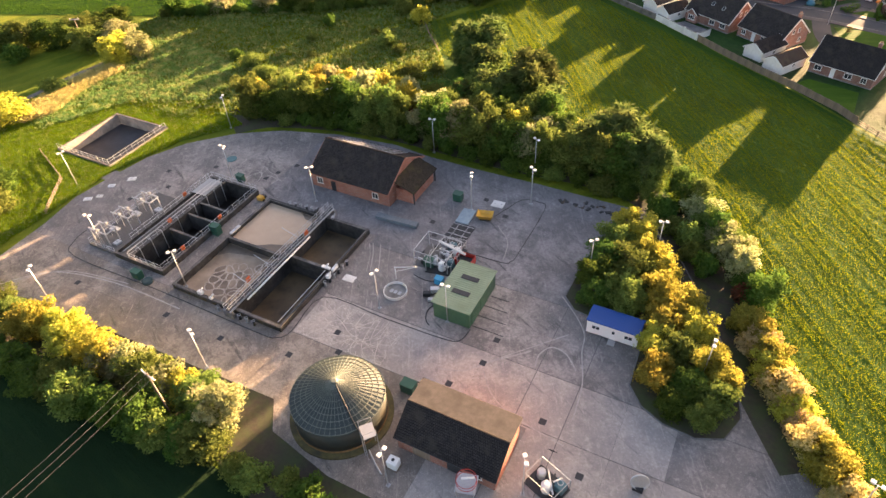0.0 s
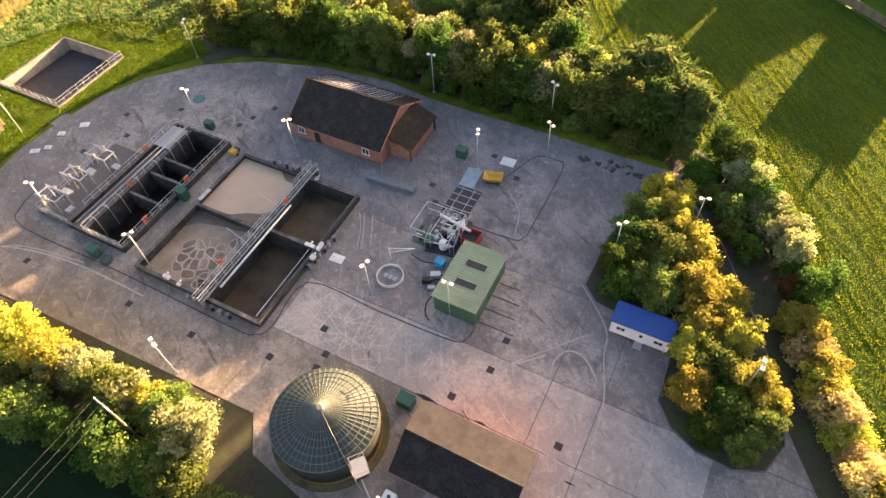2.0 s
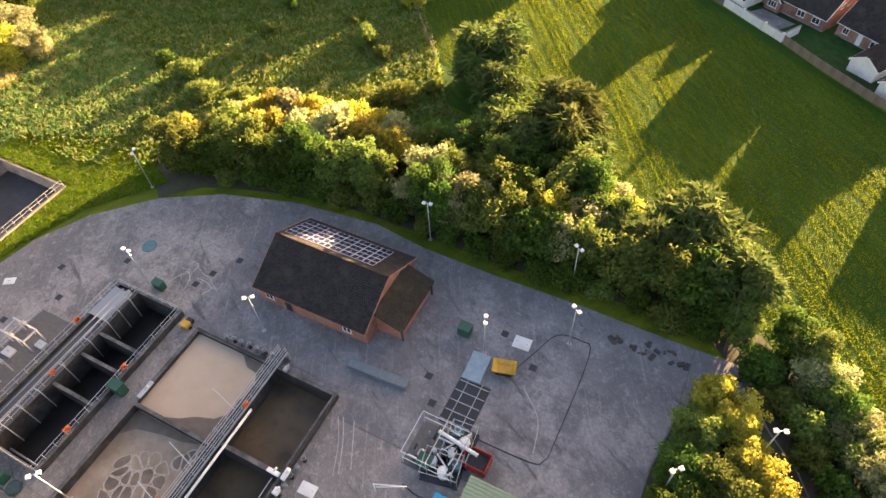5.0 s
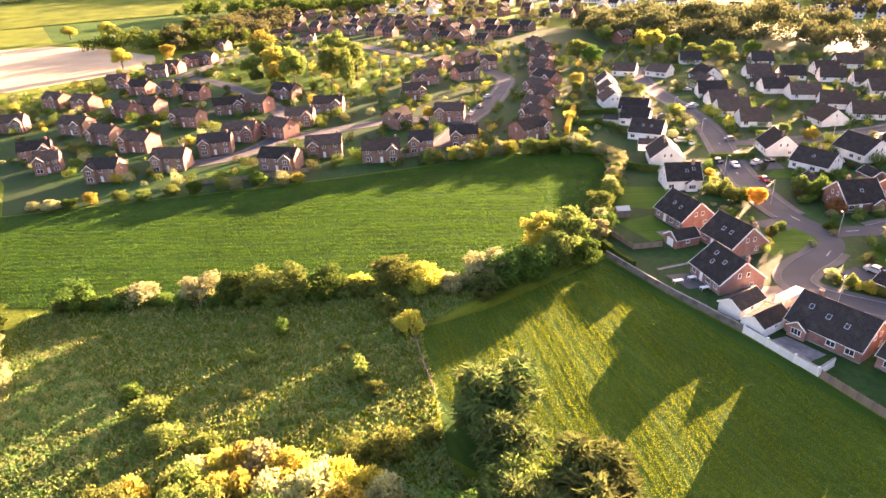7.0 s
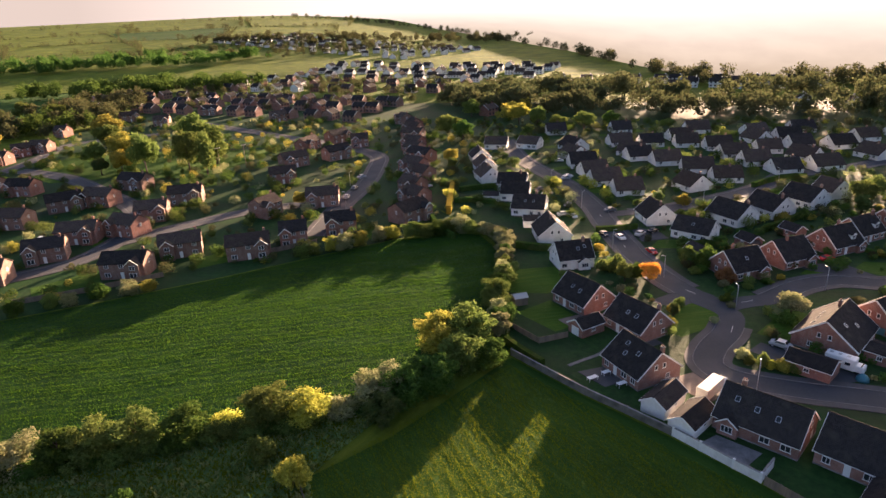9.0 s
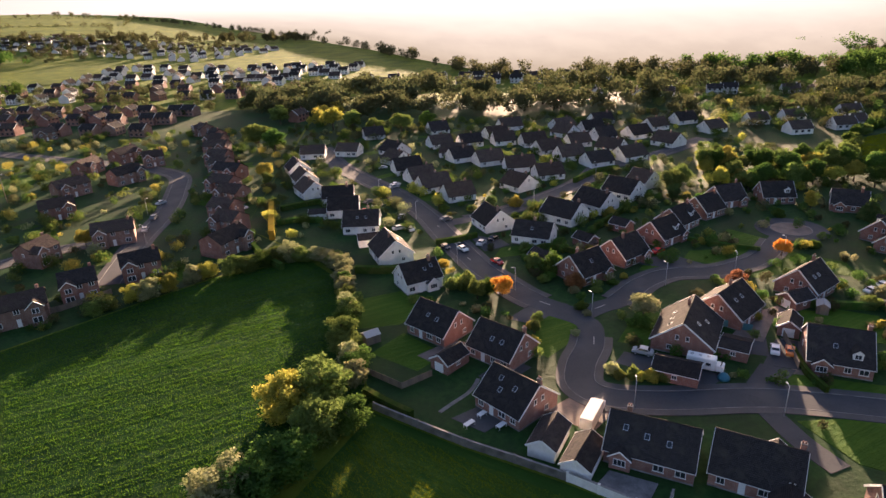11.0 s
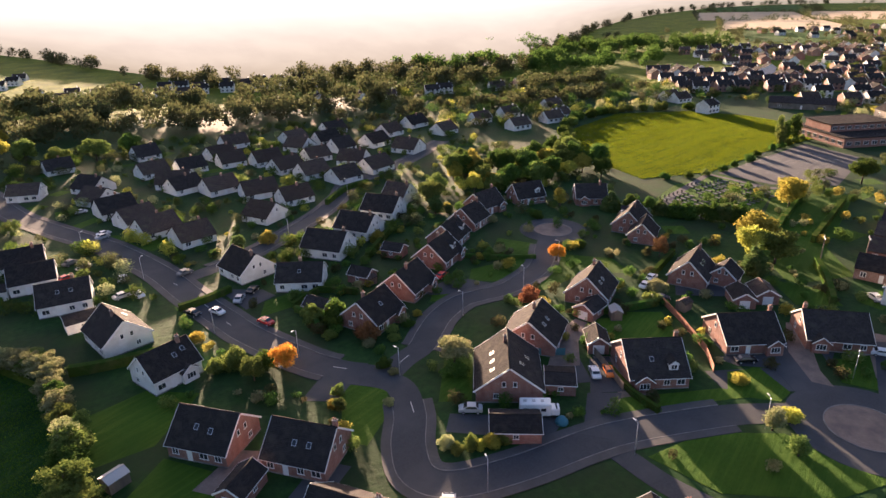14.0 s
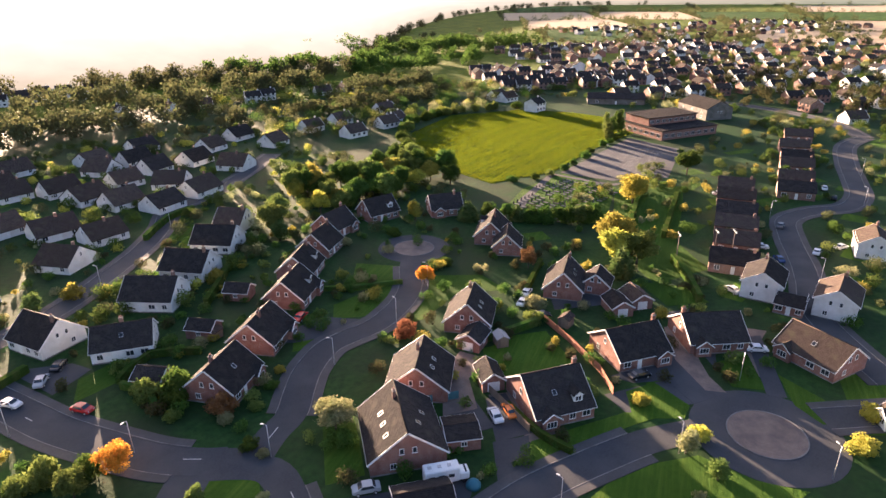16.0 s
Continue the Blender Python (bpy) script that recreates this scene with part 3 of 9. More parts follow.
scuffs("pale tyre tracks crossing the yard", [[(-17.6, 65.9), (-14.3, 62.8), (-12.2, 60), (-11.5, 56.7), (-9.8, 51.7), (-9.2, 46)], [(-22.3, 50.1), (-18.1, 54.8), (-14.2, 59.1)], [(-16.5, 51.8), (-16.7, 54), (-15.6, 55.9), (-13.4, 55.6), (-11.2, 53.4)], [(-28.4, 45.8), (-25.1, 47), (-22.6, 49.7), (-18, 54)], [(-22.6, 48.2), (-20.1, 45.2), (-16.6, 43.3), (-14.7, 42.9), (-9, 42)], [(-102, 30), (-96, 36), (-84, 38.6), (-70, 38.8)], [(-100, 32), (-94, 37.2), (-82, 39.4)]], 0.2, 0.069)
# brown lane strip, darkened in colour for the deep shade beside the hedge
slab("pavement", strip(smooth_line([(-6.6, 88.6), (-0.5, 79.5), (6, 67.4), (11.4, 58.4), (16.6, 50.4)], 4), 4.6, 0.03, 0.0735), M_SOIL_SHADE, "brown lane beside the hedge, shade in its colour", "road")
# dark oil stains along the joint
for x, y, w, d in ((-28.6, 42.65, 1.5, 0.22), (-21.4, 42.7, 0.7, 0.14), (-10, 40.8, 0.6, 0.1)):
    pts = [(x + w * math.cos(a) * (1 + 0.25 * math.sin(5 * a + x)), y + d * math.sin(a) * (1 + 0.3 * math.cos(4 * a))) for a in np.linspace(0, 2 * math.pi, 19)[:-1]]
    slab("oil_stain", prism(pts, 0.05, 0.0712), M_BLACKWATER, "dark oil stain along the concrete joint", "stain")
slab("pavement", prism([(-112.4, 58.6), (-108, 58.6), (-108, 61.8), (-112.4, 61.8)], -0.1, 0.05), M_CONC, "concrete path to the outer tank", "path")

# drain covers
grate_mesh = finish(box(-0.45, -0.45, 0, 0.45, 0.45, 0.02, 0.01), "drain_cover", M_DARKMETAL)
for x, y in ((-44.8, 45.3), (-42.6, 42.3), (-48.8, 38.9), (-23.1, 53.8), (-23.2, 49.3), (-25.9, 44.2), (-12.5, 44.1), (-42.6, 40.2), (-71, 37), (-90, 36), (-92, 71), (-80, 72), (-79, 74.5), (-77, 78), (-44, 73.5), (-42, 70.5), (-38, 83), (-33, 80), (-100, 56), (-96, 62), (-60, 37), (-100, 66), (-13.5, 74), (-6, 39)):
    tagged(new("drain_cover", grate_mesh), "square dark iron drain cover in the concrete", "drain cover", "yard drain covers").location = (x, y, 0.068)

# ---- tanks ----


def railing(points, height=1.1, gap=1.6, label="galvanised steel guard rail on the tank wall", z=0.0):
    t = thing("railing", label, "railing", group="tank railings")
    post = finish(tube((0, 0, 0), (0, 0, height), 0.04, n=6), "post", M_PALEMETAL)
    for (x0, y0), (x1, y1) in zip(points, points[1:]):
        d = math.hypot(x1 - x0, y1 - y0)
        n = max(1, round(d / gap))
        for k in range(n + 1):
            part("post", post, None, t, at=pose(x0 + (x1 - x0) * k / n, y0 + (y1 - y0) * k / n, z))
        for h in (0.5, height):
            part("rail", tube((x0, y0, z + h), (x1, y1, z + h), 0.035, n=6), M_PALEMETAL, t)
    return t


M_COPING = surf("grey_coping", (0.1, 0.097, 0.093), (0.19, 0.182, 0.172), 1.6, (0.06, 0.058, 0.055), 0.6, 0.9, 0.3, depth=0.02)


def tank_walls(name, label, x0, y0, x1, y1, top, bottom, w, inner, tone=None):
    t = thing(name, label, "tank", kind="structure")
    # near-black walls, each with a paler grey coping on top
    for a in ((x0, y0, x1, y0 + w), (x0, y1 - w, x1, y1), (x0, y0 + w, x0 + w, y1 - w), (x1 - w, y0 + w, x1, y1 - w), *inner):
        rim = top if len(a) == 4 else a[4]
        part("coping", box(a[0] - 0.02, a[1] - 0.02, rim + 0.002, a[2] + 0.02, a[3] + 0.02, rim + 0.05 + (0.004 if a[2] - a[0] > a[3] - a[1] else 0.0)), M_COPING, t)
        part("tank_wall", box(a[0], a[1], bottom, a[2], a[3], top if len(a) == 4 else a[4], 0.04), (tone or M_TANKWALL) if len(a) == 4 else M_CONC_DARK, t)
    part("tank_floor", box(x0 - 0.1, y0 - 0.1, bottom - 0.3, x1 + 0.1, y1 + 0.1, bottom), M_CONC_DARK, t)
    return t


def liquid(name, label, x0, y0, x1, y1, z, material):
    slab(name, prism([(x0, y0), (x1, y0), (x1, y1), (x0, y1)], z - 0.1, z), material, label, "water")


ta = tank_walls("aeration_tank", "weathered concrete tank in four dark bays", -89.2, 43.2, -77.8, 67.4, 1.1, -4.0, 0.4, [(-85.8, 43.6, -85.4, 67), (-85.4, 52, -78.2, 52.4, 0.7), (-85.4, 56.6, -78.2, 57, 0.7), (-85.4, 59.8, -78.2, 60.2, 0.9)])
part("walkway_slab", box(-88.8, 43.6, 0.2, -85.8, 67, 0.5), M_CONC_DIRT, ta, "concrete channel beside the bays")
for y0, y1 in ((43.6, 52), (52.4, 56.6), (57, 59.8), (60.2, 67)):
    liquid("water", "black still water in a deep tank bay", -85.4, y0, -78.2, y1, -2.6, M_BLACKWATER)
railing([(-78, 43.4), (-78, 67.2)], z=1.1)
railing([(-85.6, 43.4), (-78, 43.4)], z=1.1)
railing([(-85.6, 43.4), (-85.6, 67.2), (-78, 67.2)], z=1.1)
railing([(-89, 47), (-89, 67.2), (-85.6, 67.2)], z=1.1)

tank_walls("settling_tank", "square concrete settling tank with brown sludge", -74.2, 41.8, -52.4, 66.3, 1.0, -4.0, 0.45, [(-61.9, 42.25, -61.4, 65.85), (-73.75, 54.4, -61.9, 54.8), (-61.4, 55, -52.85, 55.5)])
liquid("water", "smooth tan sludge surface", -73.75, 54.8, -61.9, 65.85, 0.35, M_SLUDGE)
liquid("water", "brown sludge with rings of scum", -73.75, 42.25, -61.9, 54.4, -0.3, M_SCUM)
liquid("water", "brown silted tank bay", -61.4, 55.5, -52.85, 65.85, -1.9, M_BROWNWATER)
liquid("water", "dark silted tank bay", -61.4, 42.25, -52.85, 55, -2.6, M_BROWNWATER)
tank_walls("storm_tank", "open concrete storm tank sunk in the grass", -128.6, 62.2, -112.6, 78.2, 0.35, -3.0, 0.32, [], surf("pale_tank_concrete", (0.26, 0.23, 0.2), (0.36, 0.325, 0.285), 1.2, (0.15, 0.14, 0.13), 0.4, 0.9, 0.3, depth=0.02))
liquid("water", "dark silt on the tank floor", -128.28, 62.52, -112.92, 77.88, -2.2, surf("dark_silt", (0.035, 0.033, 0.035), (0.06, 0.057, 0.06), 1.0, (0.03, 0.028, 0.028), 0.2, 0.6, 0.2))
railing([(-112.8, 62.4), (-112.8, 78)], z=0.5)
railing([(-128.4, 62.4), (-112.8, 62.4)], z=0.5)

# foam trails on the sludge
M_FOAM = surf("scum_foam", (0.3, 0.25, 0.2), (0.5, 0.44, 0.38), 2.2, rough=0.8)
M_CELL = surf("dark_sludge", (0.15, 0.108, 0.075), (0.22, 0.165, 0.12), 1.2, (0.1, 0.075, 0.052), 0.5, 0.5)


def cell_round(seed, others):
    """The cell round a seed point among its neighbours, corners eased."""
    poly = [(seed[0] + u, seed[1] + v) for u, v in ((-3, -3), (3, -3), (3, 3), (-3, 3))]
    for o in others:
        mx, my, nx, ny = (seed[0] + o[0]) / 2, (seed[1] + o[1]) / 2, o[0] - seed[0], o[1] - seed[1]
        out = []
        for i, p in enumerate(poly):
            q = poly[i - 1]
            c, d = (q[0] - mx) * nx + (q[1] - my) * ny, (p[0] - mx) * nx + (p[1] - my) * ny
            if (c < 0) != (d < 0):
                u = c / (c - d)
                out.append((q[0] + u * (p[0] - q[0]), q[1] + u * (p[1] - q[1])))
            if d < 0:
                out.append(p)
        poly = out
    ring_pts = poly
    for k in range(3):
        ring_pts = [((1 - u) * ring_pts[i - 1][0] + u * ring_pts[i][0], (1 - u) * ring_pts[i - 1][1] + u * ring_pts[i][1]) for i in range(len(ring_pts)) for u in (0.28, 0.72)]
    return ring_pts


srand = random.Random(21)
foam_cells = []
for hub, hub_r, rings in (((-67.8, 47.6), 4.1, (1, 6, 11)), ((-63.6, 52.2), 2.3, (1, 5)), ((-64.2, 44.4), 2.1, (1, 5))):
    seeds = [(hub[0] + hub_r * (0.36 * j) * math.cos(6.283 * i / n + j) + srand.uniform(-0.75, 0.75), hub[1] + hub_r * (0.36 * j) * math.sin(6.283 * i / n + j) + srand.uniform(-0.75, 0.75)) for j, n in enumerate(rings) for i in range(n)]
    guard = [(hub[0] + hub_r * 1.12 * math.cos(6.283 * i / 14), hub[1] + hub_r * 1.12 * math.sin(6.283 * i / 14)) for i in range(14)]
    for k, p in enumerate(seeds):
        edge = [(min(-62.1, max(-73.6, x)), min(54.2, max(42.4, y))) for x, y in cell_round(p, [o for o in seeds + guard if o is not p])]
        mid = (sum(x for x, y in edge) / len(edge), sum(y for x, y in edge) / len(edge))
        if srand.random() < 0.85:
            slab("sludge_pool", prism([(mid[0] + 0.9 * (x - mid[0]), mid[1] + 0.9 * (y - mid[1])) for x, y in edge], -0.35, -0.293), M_CELL, "dark pool in the scummy sludge", "sludge")
        foam_cells.append([(mid[0] + 0.95 * (x - mid[0]), mid[1] + 0.95 * (y - mid[1])) for x, y in edge + edge[:1]])


def foam_line(k, pts, w):
    pts = [(min(-62.2, max(-73.5, x)), min(54.1, max(42.5, y))) for x, y in pts]
    tagged(new("scum_trail", finish(strip(pts, w, -0.3, -0.285 + 0.0007 * k), "scum_trail", M_FOAM)), "pale trail of floating scum foam", "foam", "scum trails", "stuff")


for k, edge in enumerate(foam_cells):
    foam_line(k, edge, srand.uniform(0.07, 0.22))
# scraper bridge over the settling tank
br = thing("scraper_bridge", "pale steel walkway bridge with hand rails over the tank", "walkway")
part("deck", box(-61.95, 40.8, 1.5, -61.15, 68.2, 1.54), plain("grating", (0.07, 0.072, 0.075), 0.6, 0.4), br, "open steel grating deck")
for x in (-62.05, -61.05):
    part("beam", box(x - 0.05, 40.8, 1.2, x + 0.05, 68.2, 1.5), M_PALEMETAL, br)
    for h in (2.1, 2.6):
        part("hand_rail", tube((x, 40.8, h), (x, 68.2, h), 0.04, n=6), M_PALEMETAL, br)
    for y in np.arange(40.8, 68.3, 1.7):
        part("post", tube((x, y, 1.6), (x, y, 2.6), 0.035, n=6), M_PALEMETAL, br)
for y in (41, 68):
    part("support", box(-62.4, y - 0.25, 0.05, -60.7, y + 0.25, 1.15), M_CONC_WALL, br)
part("pipe", tube((-60.3, 44, 1.5), (-60.3, 60, 1.5), 0.16, n=10), M_WHITE, br, "long white pipe")
for y in (46.5, 51.5, 59):
    part("scraper_arm", tube((-61.5, y, 1.4), (-66.5, y + 1.2, 1.2), 0.06, n=6), M_PALEMETAL, br)


def lifebuoy(x, y, z):
    t = thing("lifebuoy", "orange lifebuoy in its holder on the rail", "lifebuoy", pose(x, y, z), "lifebuoys")
    b = lathe([(0.3 + 0.1 * math.cos(a), 0.1 * math.sin(a)) for a in np.linspace(-math.pi, math.pi, 9)], 18)
    b.transform(pose(0, 0, 0.35, 0, 90, 0))
    part("float_ring", b, M_ORANGE, t)
    part("holder", box(-0.14, -0.42, -0.1, -0.09, 0.42, 0.8, 0.01), M_ORANGE, t)


for x, y, z in ((-78, 48.5, 1.5), (-78, 57.5, 1.5), (-85.6, 53, 1.5), (-88.9, 60, 1.5), (-62.4, 47, 1.9), (-60.8, 60, 1.9)):
    lifebuoy(x, y, z)

# sluice frames beside the aeration tank
for k, (x, y) in enumerate(((-93.6, 44.6), (-93.6, 46.6), (-93.6, 49.4), (-93.6, 51.2), (-93.4, 54.2), (-93.4, 56.2))):
    t = thing("sluice_gate", "white steel lifting frame over a sluice", "steel frame", pose(x, y, 0.5), "sluice frames")
    for dx in (-2.0, 1.8):
        part("upright", box(dx - 0.09, -0.09, 0, dx + 0.09, 0.09, 2.5, 0.01), M_PALEMETAL, t)
    part("top_beam", box(-2.3, -0.1, 2.5, 2.1, 0.1, 2.7, 0.01), M_PALEMETAL, t)
    part("gear_box", box(-0.25, -0.2, 2.76, 0.25, 0.2, 3.2, 0.03), M_GREYMETAL, t)
    part("spindle", tube((0, 0, 0.1), (0, 0, 2.6), 0.06, n=6), M_GREYMETAL, t)
    if k % 2 == 0:
        for dx in (-2.0, 1.8):
            part("tie_beam", box(dx - 0.1, 0.11, 2.3, dx + 0.1, 1.9, 2.5, 0.01), M_PALEMETAL, t)
for x, y, w, d in ((-94.6, 48, 1.8, 1.1), (-94.4, 52.8, 1.6, 1.2), (-91.2, 45.6, 1.0, 1.2), (-91.4, 55.4, 1.4, 1.0)):
    t = thing("sluice_cover", "pale steel cover plate on the plinth", "cover", pose(x, y, 0.5), "sluice covers")
    part("lid", box(-w / 2, -d / 2, 0, w / 2, d / 2, 0.35, 0.03), M_PALEMETAL, t)
    part("handle", tube((-0.2, 0, 0.4), (0.2, 0, 0.4), 0.03, n=6), M_DARKMETAL, t)
ap = thing("air_pipe", "pale steel air pipes with drop legs along the tank wall", "pipe")
part("header_pipe", tube((-86.4, 44, 1.6), (-86.4, 66.6, 1.6), 0.1, n=8), M_GREYMETAL, ap)
part("header_pipe", tube((-87.6, 44, 1.3), (-87.6, 66.6, 1.3), 0.08, n=8), M_GREYMETAL, ap)
for y in (45.5, 48, 50.5, 54.3, 58.4, 61.5, 63.5, 65.5):
    part("drop_leg", tube((-86.4, y, 1.6), (-85.2, y, 1.6), 0.07, n=6), M_PALEMETAL, ap)
    part("drop_leg", tube((-85.2, y, 1.6), (-85.2, y, -2.4), 0.07, n=6), M_PALEMETAL, ap)
part("inlet_pipe", tube((-85.1, 44, -1.6), (-79, 44, -1.6), 0.15, n=8), M_PALEMETAL, ap)
# pipes, boxes and fittings on the settling tank's rims
rp = thing("rim_pipes", "weathered pipes clamped along the tank rim", "pipe")
for p, q, r in (((-52.5, 42.4, 1.12), (-52.5, 65.8, 1.12), 0.1), ((-53.4, 42.6, 1.1), (-53.4, 54.6, 1.1), 0.06), ((-73.6, 41.7, 1.1), (-62.6, 41.7, 1.1), 0.1), ((-60.4, 41.7, 1.1), (-52.6, 41.7, 1.1), 0.1), ((-74, 66.1, 1.12), (-62.6, 66.1, 1.12), 0.08)):
    part("pipe", tube(p, q, r, n=6), M_DARKMETAL if r > 0.07 else M_PALEMETAL, rp)
for x, y, w, d, h, m in ((-53.6, 55.2, 1.6, 0.5, 0.4, M_WHITE), (-52.2, 55.6, 0.5, 1.4, 0.5, M_WHITE), (-52.0, 53.6, 0.6, 0.8, 0.6, M_WHITE), (-68.4, 42.2, 0.9, 0.6, 0.6, M_WHITE), (-66, 42, 0.5, 0.5, 0.5, M_WHITE), (-59.9, 66.2, 0.5, 0.7, 0.5, M_GREYMETAL), (-73.9, 56.5, 0.6, 2.4, 0.25, M_PALEMETAL), (-63.6, 66.4, 0.8, 0.6, 0.5, M_DARKMETAL)):
    t = thing("actuator", "pale valve actuator bolted on the tank rim" if m is M_WHITE else "grey steel valve box bolted on the tank rim", "actuator", pose(x, y, 1.0), "rim actuators")
    part("body", box(-w / 2, -d / 2, 0, w / 2, d / 2, h, 0.06), m, t)
    part("motor", tube((0, 0, h * 0.6), (0.3, 0.4, h + 0.4), 0.13, n=8), m, t)
cc = thing("chemical_drum", "dark round drum beside the green kiosk", "drum", pose(-79.2, 41.0, 0.06))
part("body", lathe([(0.8, 0), (0.85, 0.1), (0.85, 0.5), (0.6, 0.6)], 20), surf("dark_teal_drum", (0.03, 0.06, 0.065), (0.05, 0.085, 0.09), 2.0), cc)
slab("plinth", box(-96, 43.4, 0.0, -89.25, 59.5, 0.5, 0.05), M_CONC_DIRT, "raised dark concrete plinth beside the tank", "plinth")
railing([(-95.8, 43.6), (-95.8, 59.2)], z=0.5)
railing([(-95.8, 43.6), (-89.4, 43.6)], z=0.5)


def cabinet(x, y, w, d, h, material, label, z=0.06):
    t = thing("kiosk", label, "kiosk", pose(x, y, z), "control kiosks")
    part("body", box(-w / 2, -d / 2, 0, w / 2, d / 2, h, 0.03), material, t)
    part("lid", box(-w / 2 - 0.05, -d / 2 - 0.05, h, w / 2 + 0.05, d / 2 + 0.05, h + 0.08, 0.02), material, t)
    part("door", box(-w / 2 + 0.1, -d / 2 - 0.03, 0.1, w / 2 - 0.1, -d / 2 + 0.01, h - 0.1, 0.01), material, t)


for x, y, w, d, h in ((-81.5, 41.2, 1.6, 1.1, 1.5), (-84, 69.4, 1.5, 1, 1.4), (-77.2, 55.2, 1.6, 1.2, 1.9), (-39.2, 63.6, 1.6, 1.4, 1.5), (-42.7, 81, 1.6, 1.3, 1.5), (-30.2, 41, 1.9, 1.4, 1.6)):
    cabinet(x, y, w, d, h, M_GREENPAINT, "dark green metal control kiosk on the concrete")
cabinet(-35.9, 60.6, 1.3, 1, 1.1, M_BLUEPLASTIC, "bright blue plastic tank beside the pump skid")

# valves and pipes along the tank edge
for x0, y0, x1, y1, n in ((-70, 66.9, -63, 67.4, 7), (-52, 52.5, -51.6, 58, 6), (-64, 41.2, -57, 41.2, 6)):
    for k in range(n):
        s = k / (n - 1)
        x, y = x0 + (x1 - x0) * s, y0 + (y1 - y0) * s
        t = thing("valve", "dark cast-iron valve with hand wheel on the tank edge", "valve", pose(x, y, 0.06), "tank valves")
        part("body", lathe([(0.22, 0), (0.26, 0.1), (0.16, 0.2), (0.16, 0.55), (0.24, 0.65), (0.1, 0.75)], 10), M_DARKMETAL if k % 2 else M_GREYMETAL, t)
        part("hand_wheel", ring(0.22, 0.06, 0.95, 1.0, 14), M_GREYMETAL, t)
        part("stem", tube((0, 0, 0.75), (0, 0, 1.0), 0.03, n=6), M_GREYMETAL, t)

# ---- lamps ----


def yard_lamp_template():
    t = thing("lamp_post", "pale steel yard lamp post with twin floodlights", "lamp post", pose(0, 0, -60), "yard lamp posts")
    part("pole", tube((0, 0, 0), (0, 0, 7.6), 0.09, n=8, r2=0.06), M_PALEMETAL, t)
    part("base_plate", box(-0.25, -0.25, 0, 0.25, 0.25, 0.12, 0.02), M_GREYMETAL, t)
    part("cross_arm", tube((-0.5, 0, 7.55), (0.5, 0, 7.55), 0.045, n=6), M_PALEMETAL, t)
    for s in (-1, 1):
        part("floodlight", box(s * 0.5 - 0.24, -0.32, 7.5, s * 0.5 + 0.24, 0.16, 7.74, 0.05), M_WHITE, t)
    return t


lamp0 = yard_lamp_template()
YARD_LAMPS = [(-86, 69.2), (-66.5, 70), (-41.7, 52.1), (-39.2, 79.3), (-30.2, 85.1), (-31.1, 54), (-15.3, 71.6), (-113.5, 55), (-99.5, 84), (-33, 94), (-54, 93), (-80, 95.5), (-25.8, 28.2), (-11.2, 34.1), (-58, 32), (-92.5, 43.8), (-72.6, 43), (4, 59), (-90, 31), (22, 47), (-7, 80)]
for k, (x, y) in enumerate(YARD_LAMPS):
    copy_thing(lamp0, pose(x, y, 0.06, 0, 0, 37 * k % 180))
for o in (*lamp0.children, lamp0):
    bpy.data.objects.remove(o)

# ---- buildings ----
CACHE = {}


def lattice(xs, zs, solid, y0, y1):
    """A flat bar frame in one piece: the solid cells of a grid, thick from y0 to y1."""
    b = bmesh.new()
    grid = {}

    def vert(i, k, y):
        if (i, k, y) not in grid:
            grid[i, k, y] = b.verts.new((xs[i], y, zs[k]))
        return grid[i, k, y]
    for i in range(len(xs) - 1):
        for k in range(len(zs) - 1):
            if not solid(i, k):
                continue
            c = ((i, k), (i + 1, k), (i + 1, k + 1), (i, k + 1))
            b.faces.new([vert(*q, y0) for q in c])
            b.faces.new([vert(*q, y1) for q in c[::-1]])
            for n, (di, dk) in enumerate(((0, -1), (1, 0), (0, 1), (-1, 0))):
                inside_grid = 0 <= i + di < len(xs) - 1 and 0 <= k + dk < len(zs) - 1
                if not (inside_grid and solid(i + di, k + dk)):
                    p, q = c[n], c[(n + 1) % 4]
                    b.faces.new((vert(*p, y0), vert(*p, y1), vert(*q, y1), vert(*q, y0)))
    bmesh.ops.recalc_face_normals(b, faces=b.faces[:])
    return b


def window_mesh(w, h, bars=1):
    key = ("window", round(w, 1), round(h, 1), bars)
    if key not in CACHE:
        xs = [-w / 2 - 0.1, -w / 2, -w / 2 + 0.09]
        for k in range(1, bars + 1):
            xs += [-w / 2 + w * k / (bars + 1) - 0.035, -w / 2 + w * k / (bars + 1) + 0.035]
        xs += [w / 2 - 0.09, w / 2, w / 2 + 0.1]
        zs = [-0.08, 0.0, 0.07, h - 0.09, h]
        last = len(xs) - 2
        b = lattice(xs, zs, lambda i, k: k == 0 or (0 < i < last and (k in (1, 3) or i % 2 == 1)), -0.06, 0.04)
        CACHE[key] = finish(b, "window", M_WHITE), finish(box(-w / 2 + 0.05, -0.015, 0.05, w / 2 - 0.05, 0.01, h - 0.05), "pane", M_GLASS)
    return CACHE[key]


def whole_window(w, h):
    """Frame and pane in one mesh, for houses far off."""
    key = ("whole", round(w, 1), round(h, 1))
    if key not in CACHE:
        b = box(-w / 2 - 0.06, -0.05, -0.06, w / 2 + 0.06, 0.04, h + 0.06)
        for s in (-1, 1):
            q = box(s * w / 4 - w / 4 + 0.07, -0.065, 0.04, s * w / 4 + w / 4 - 0.07, -0.04, h - 0.04)
            for f in q.faces:
                f.material_index = 1
            merge(b, q)
        me = finish(b, "window", M_WHITE)
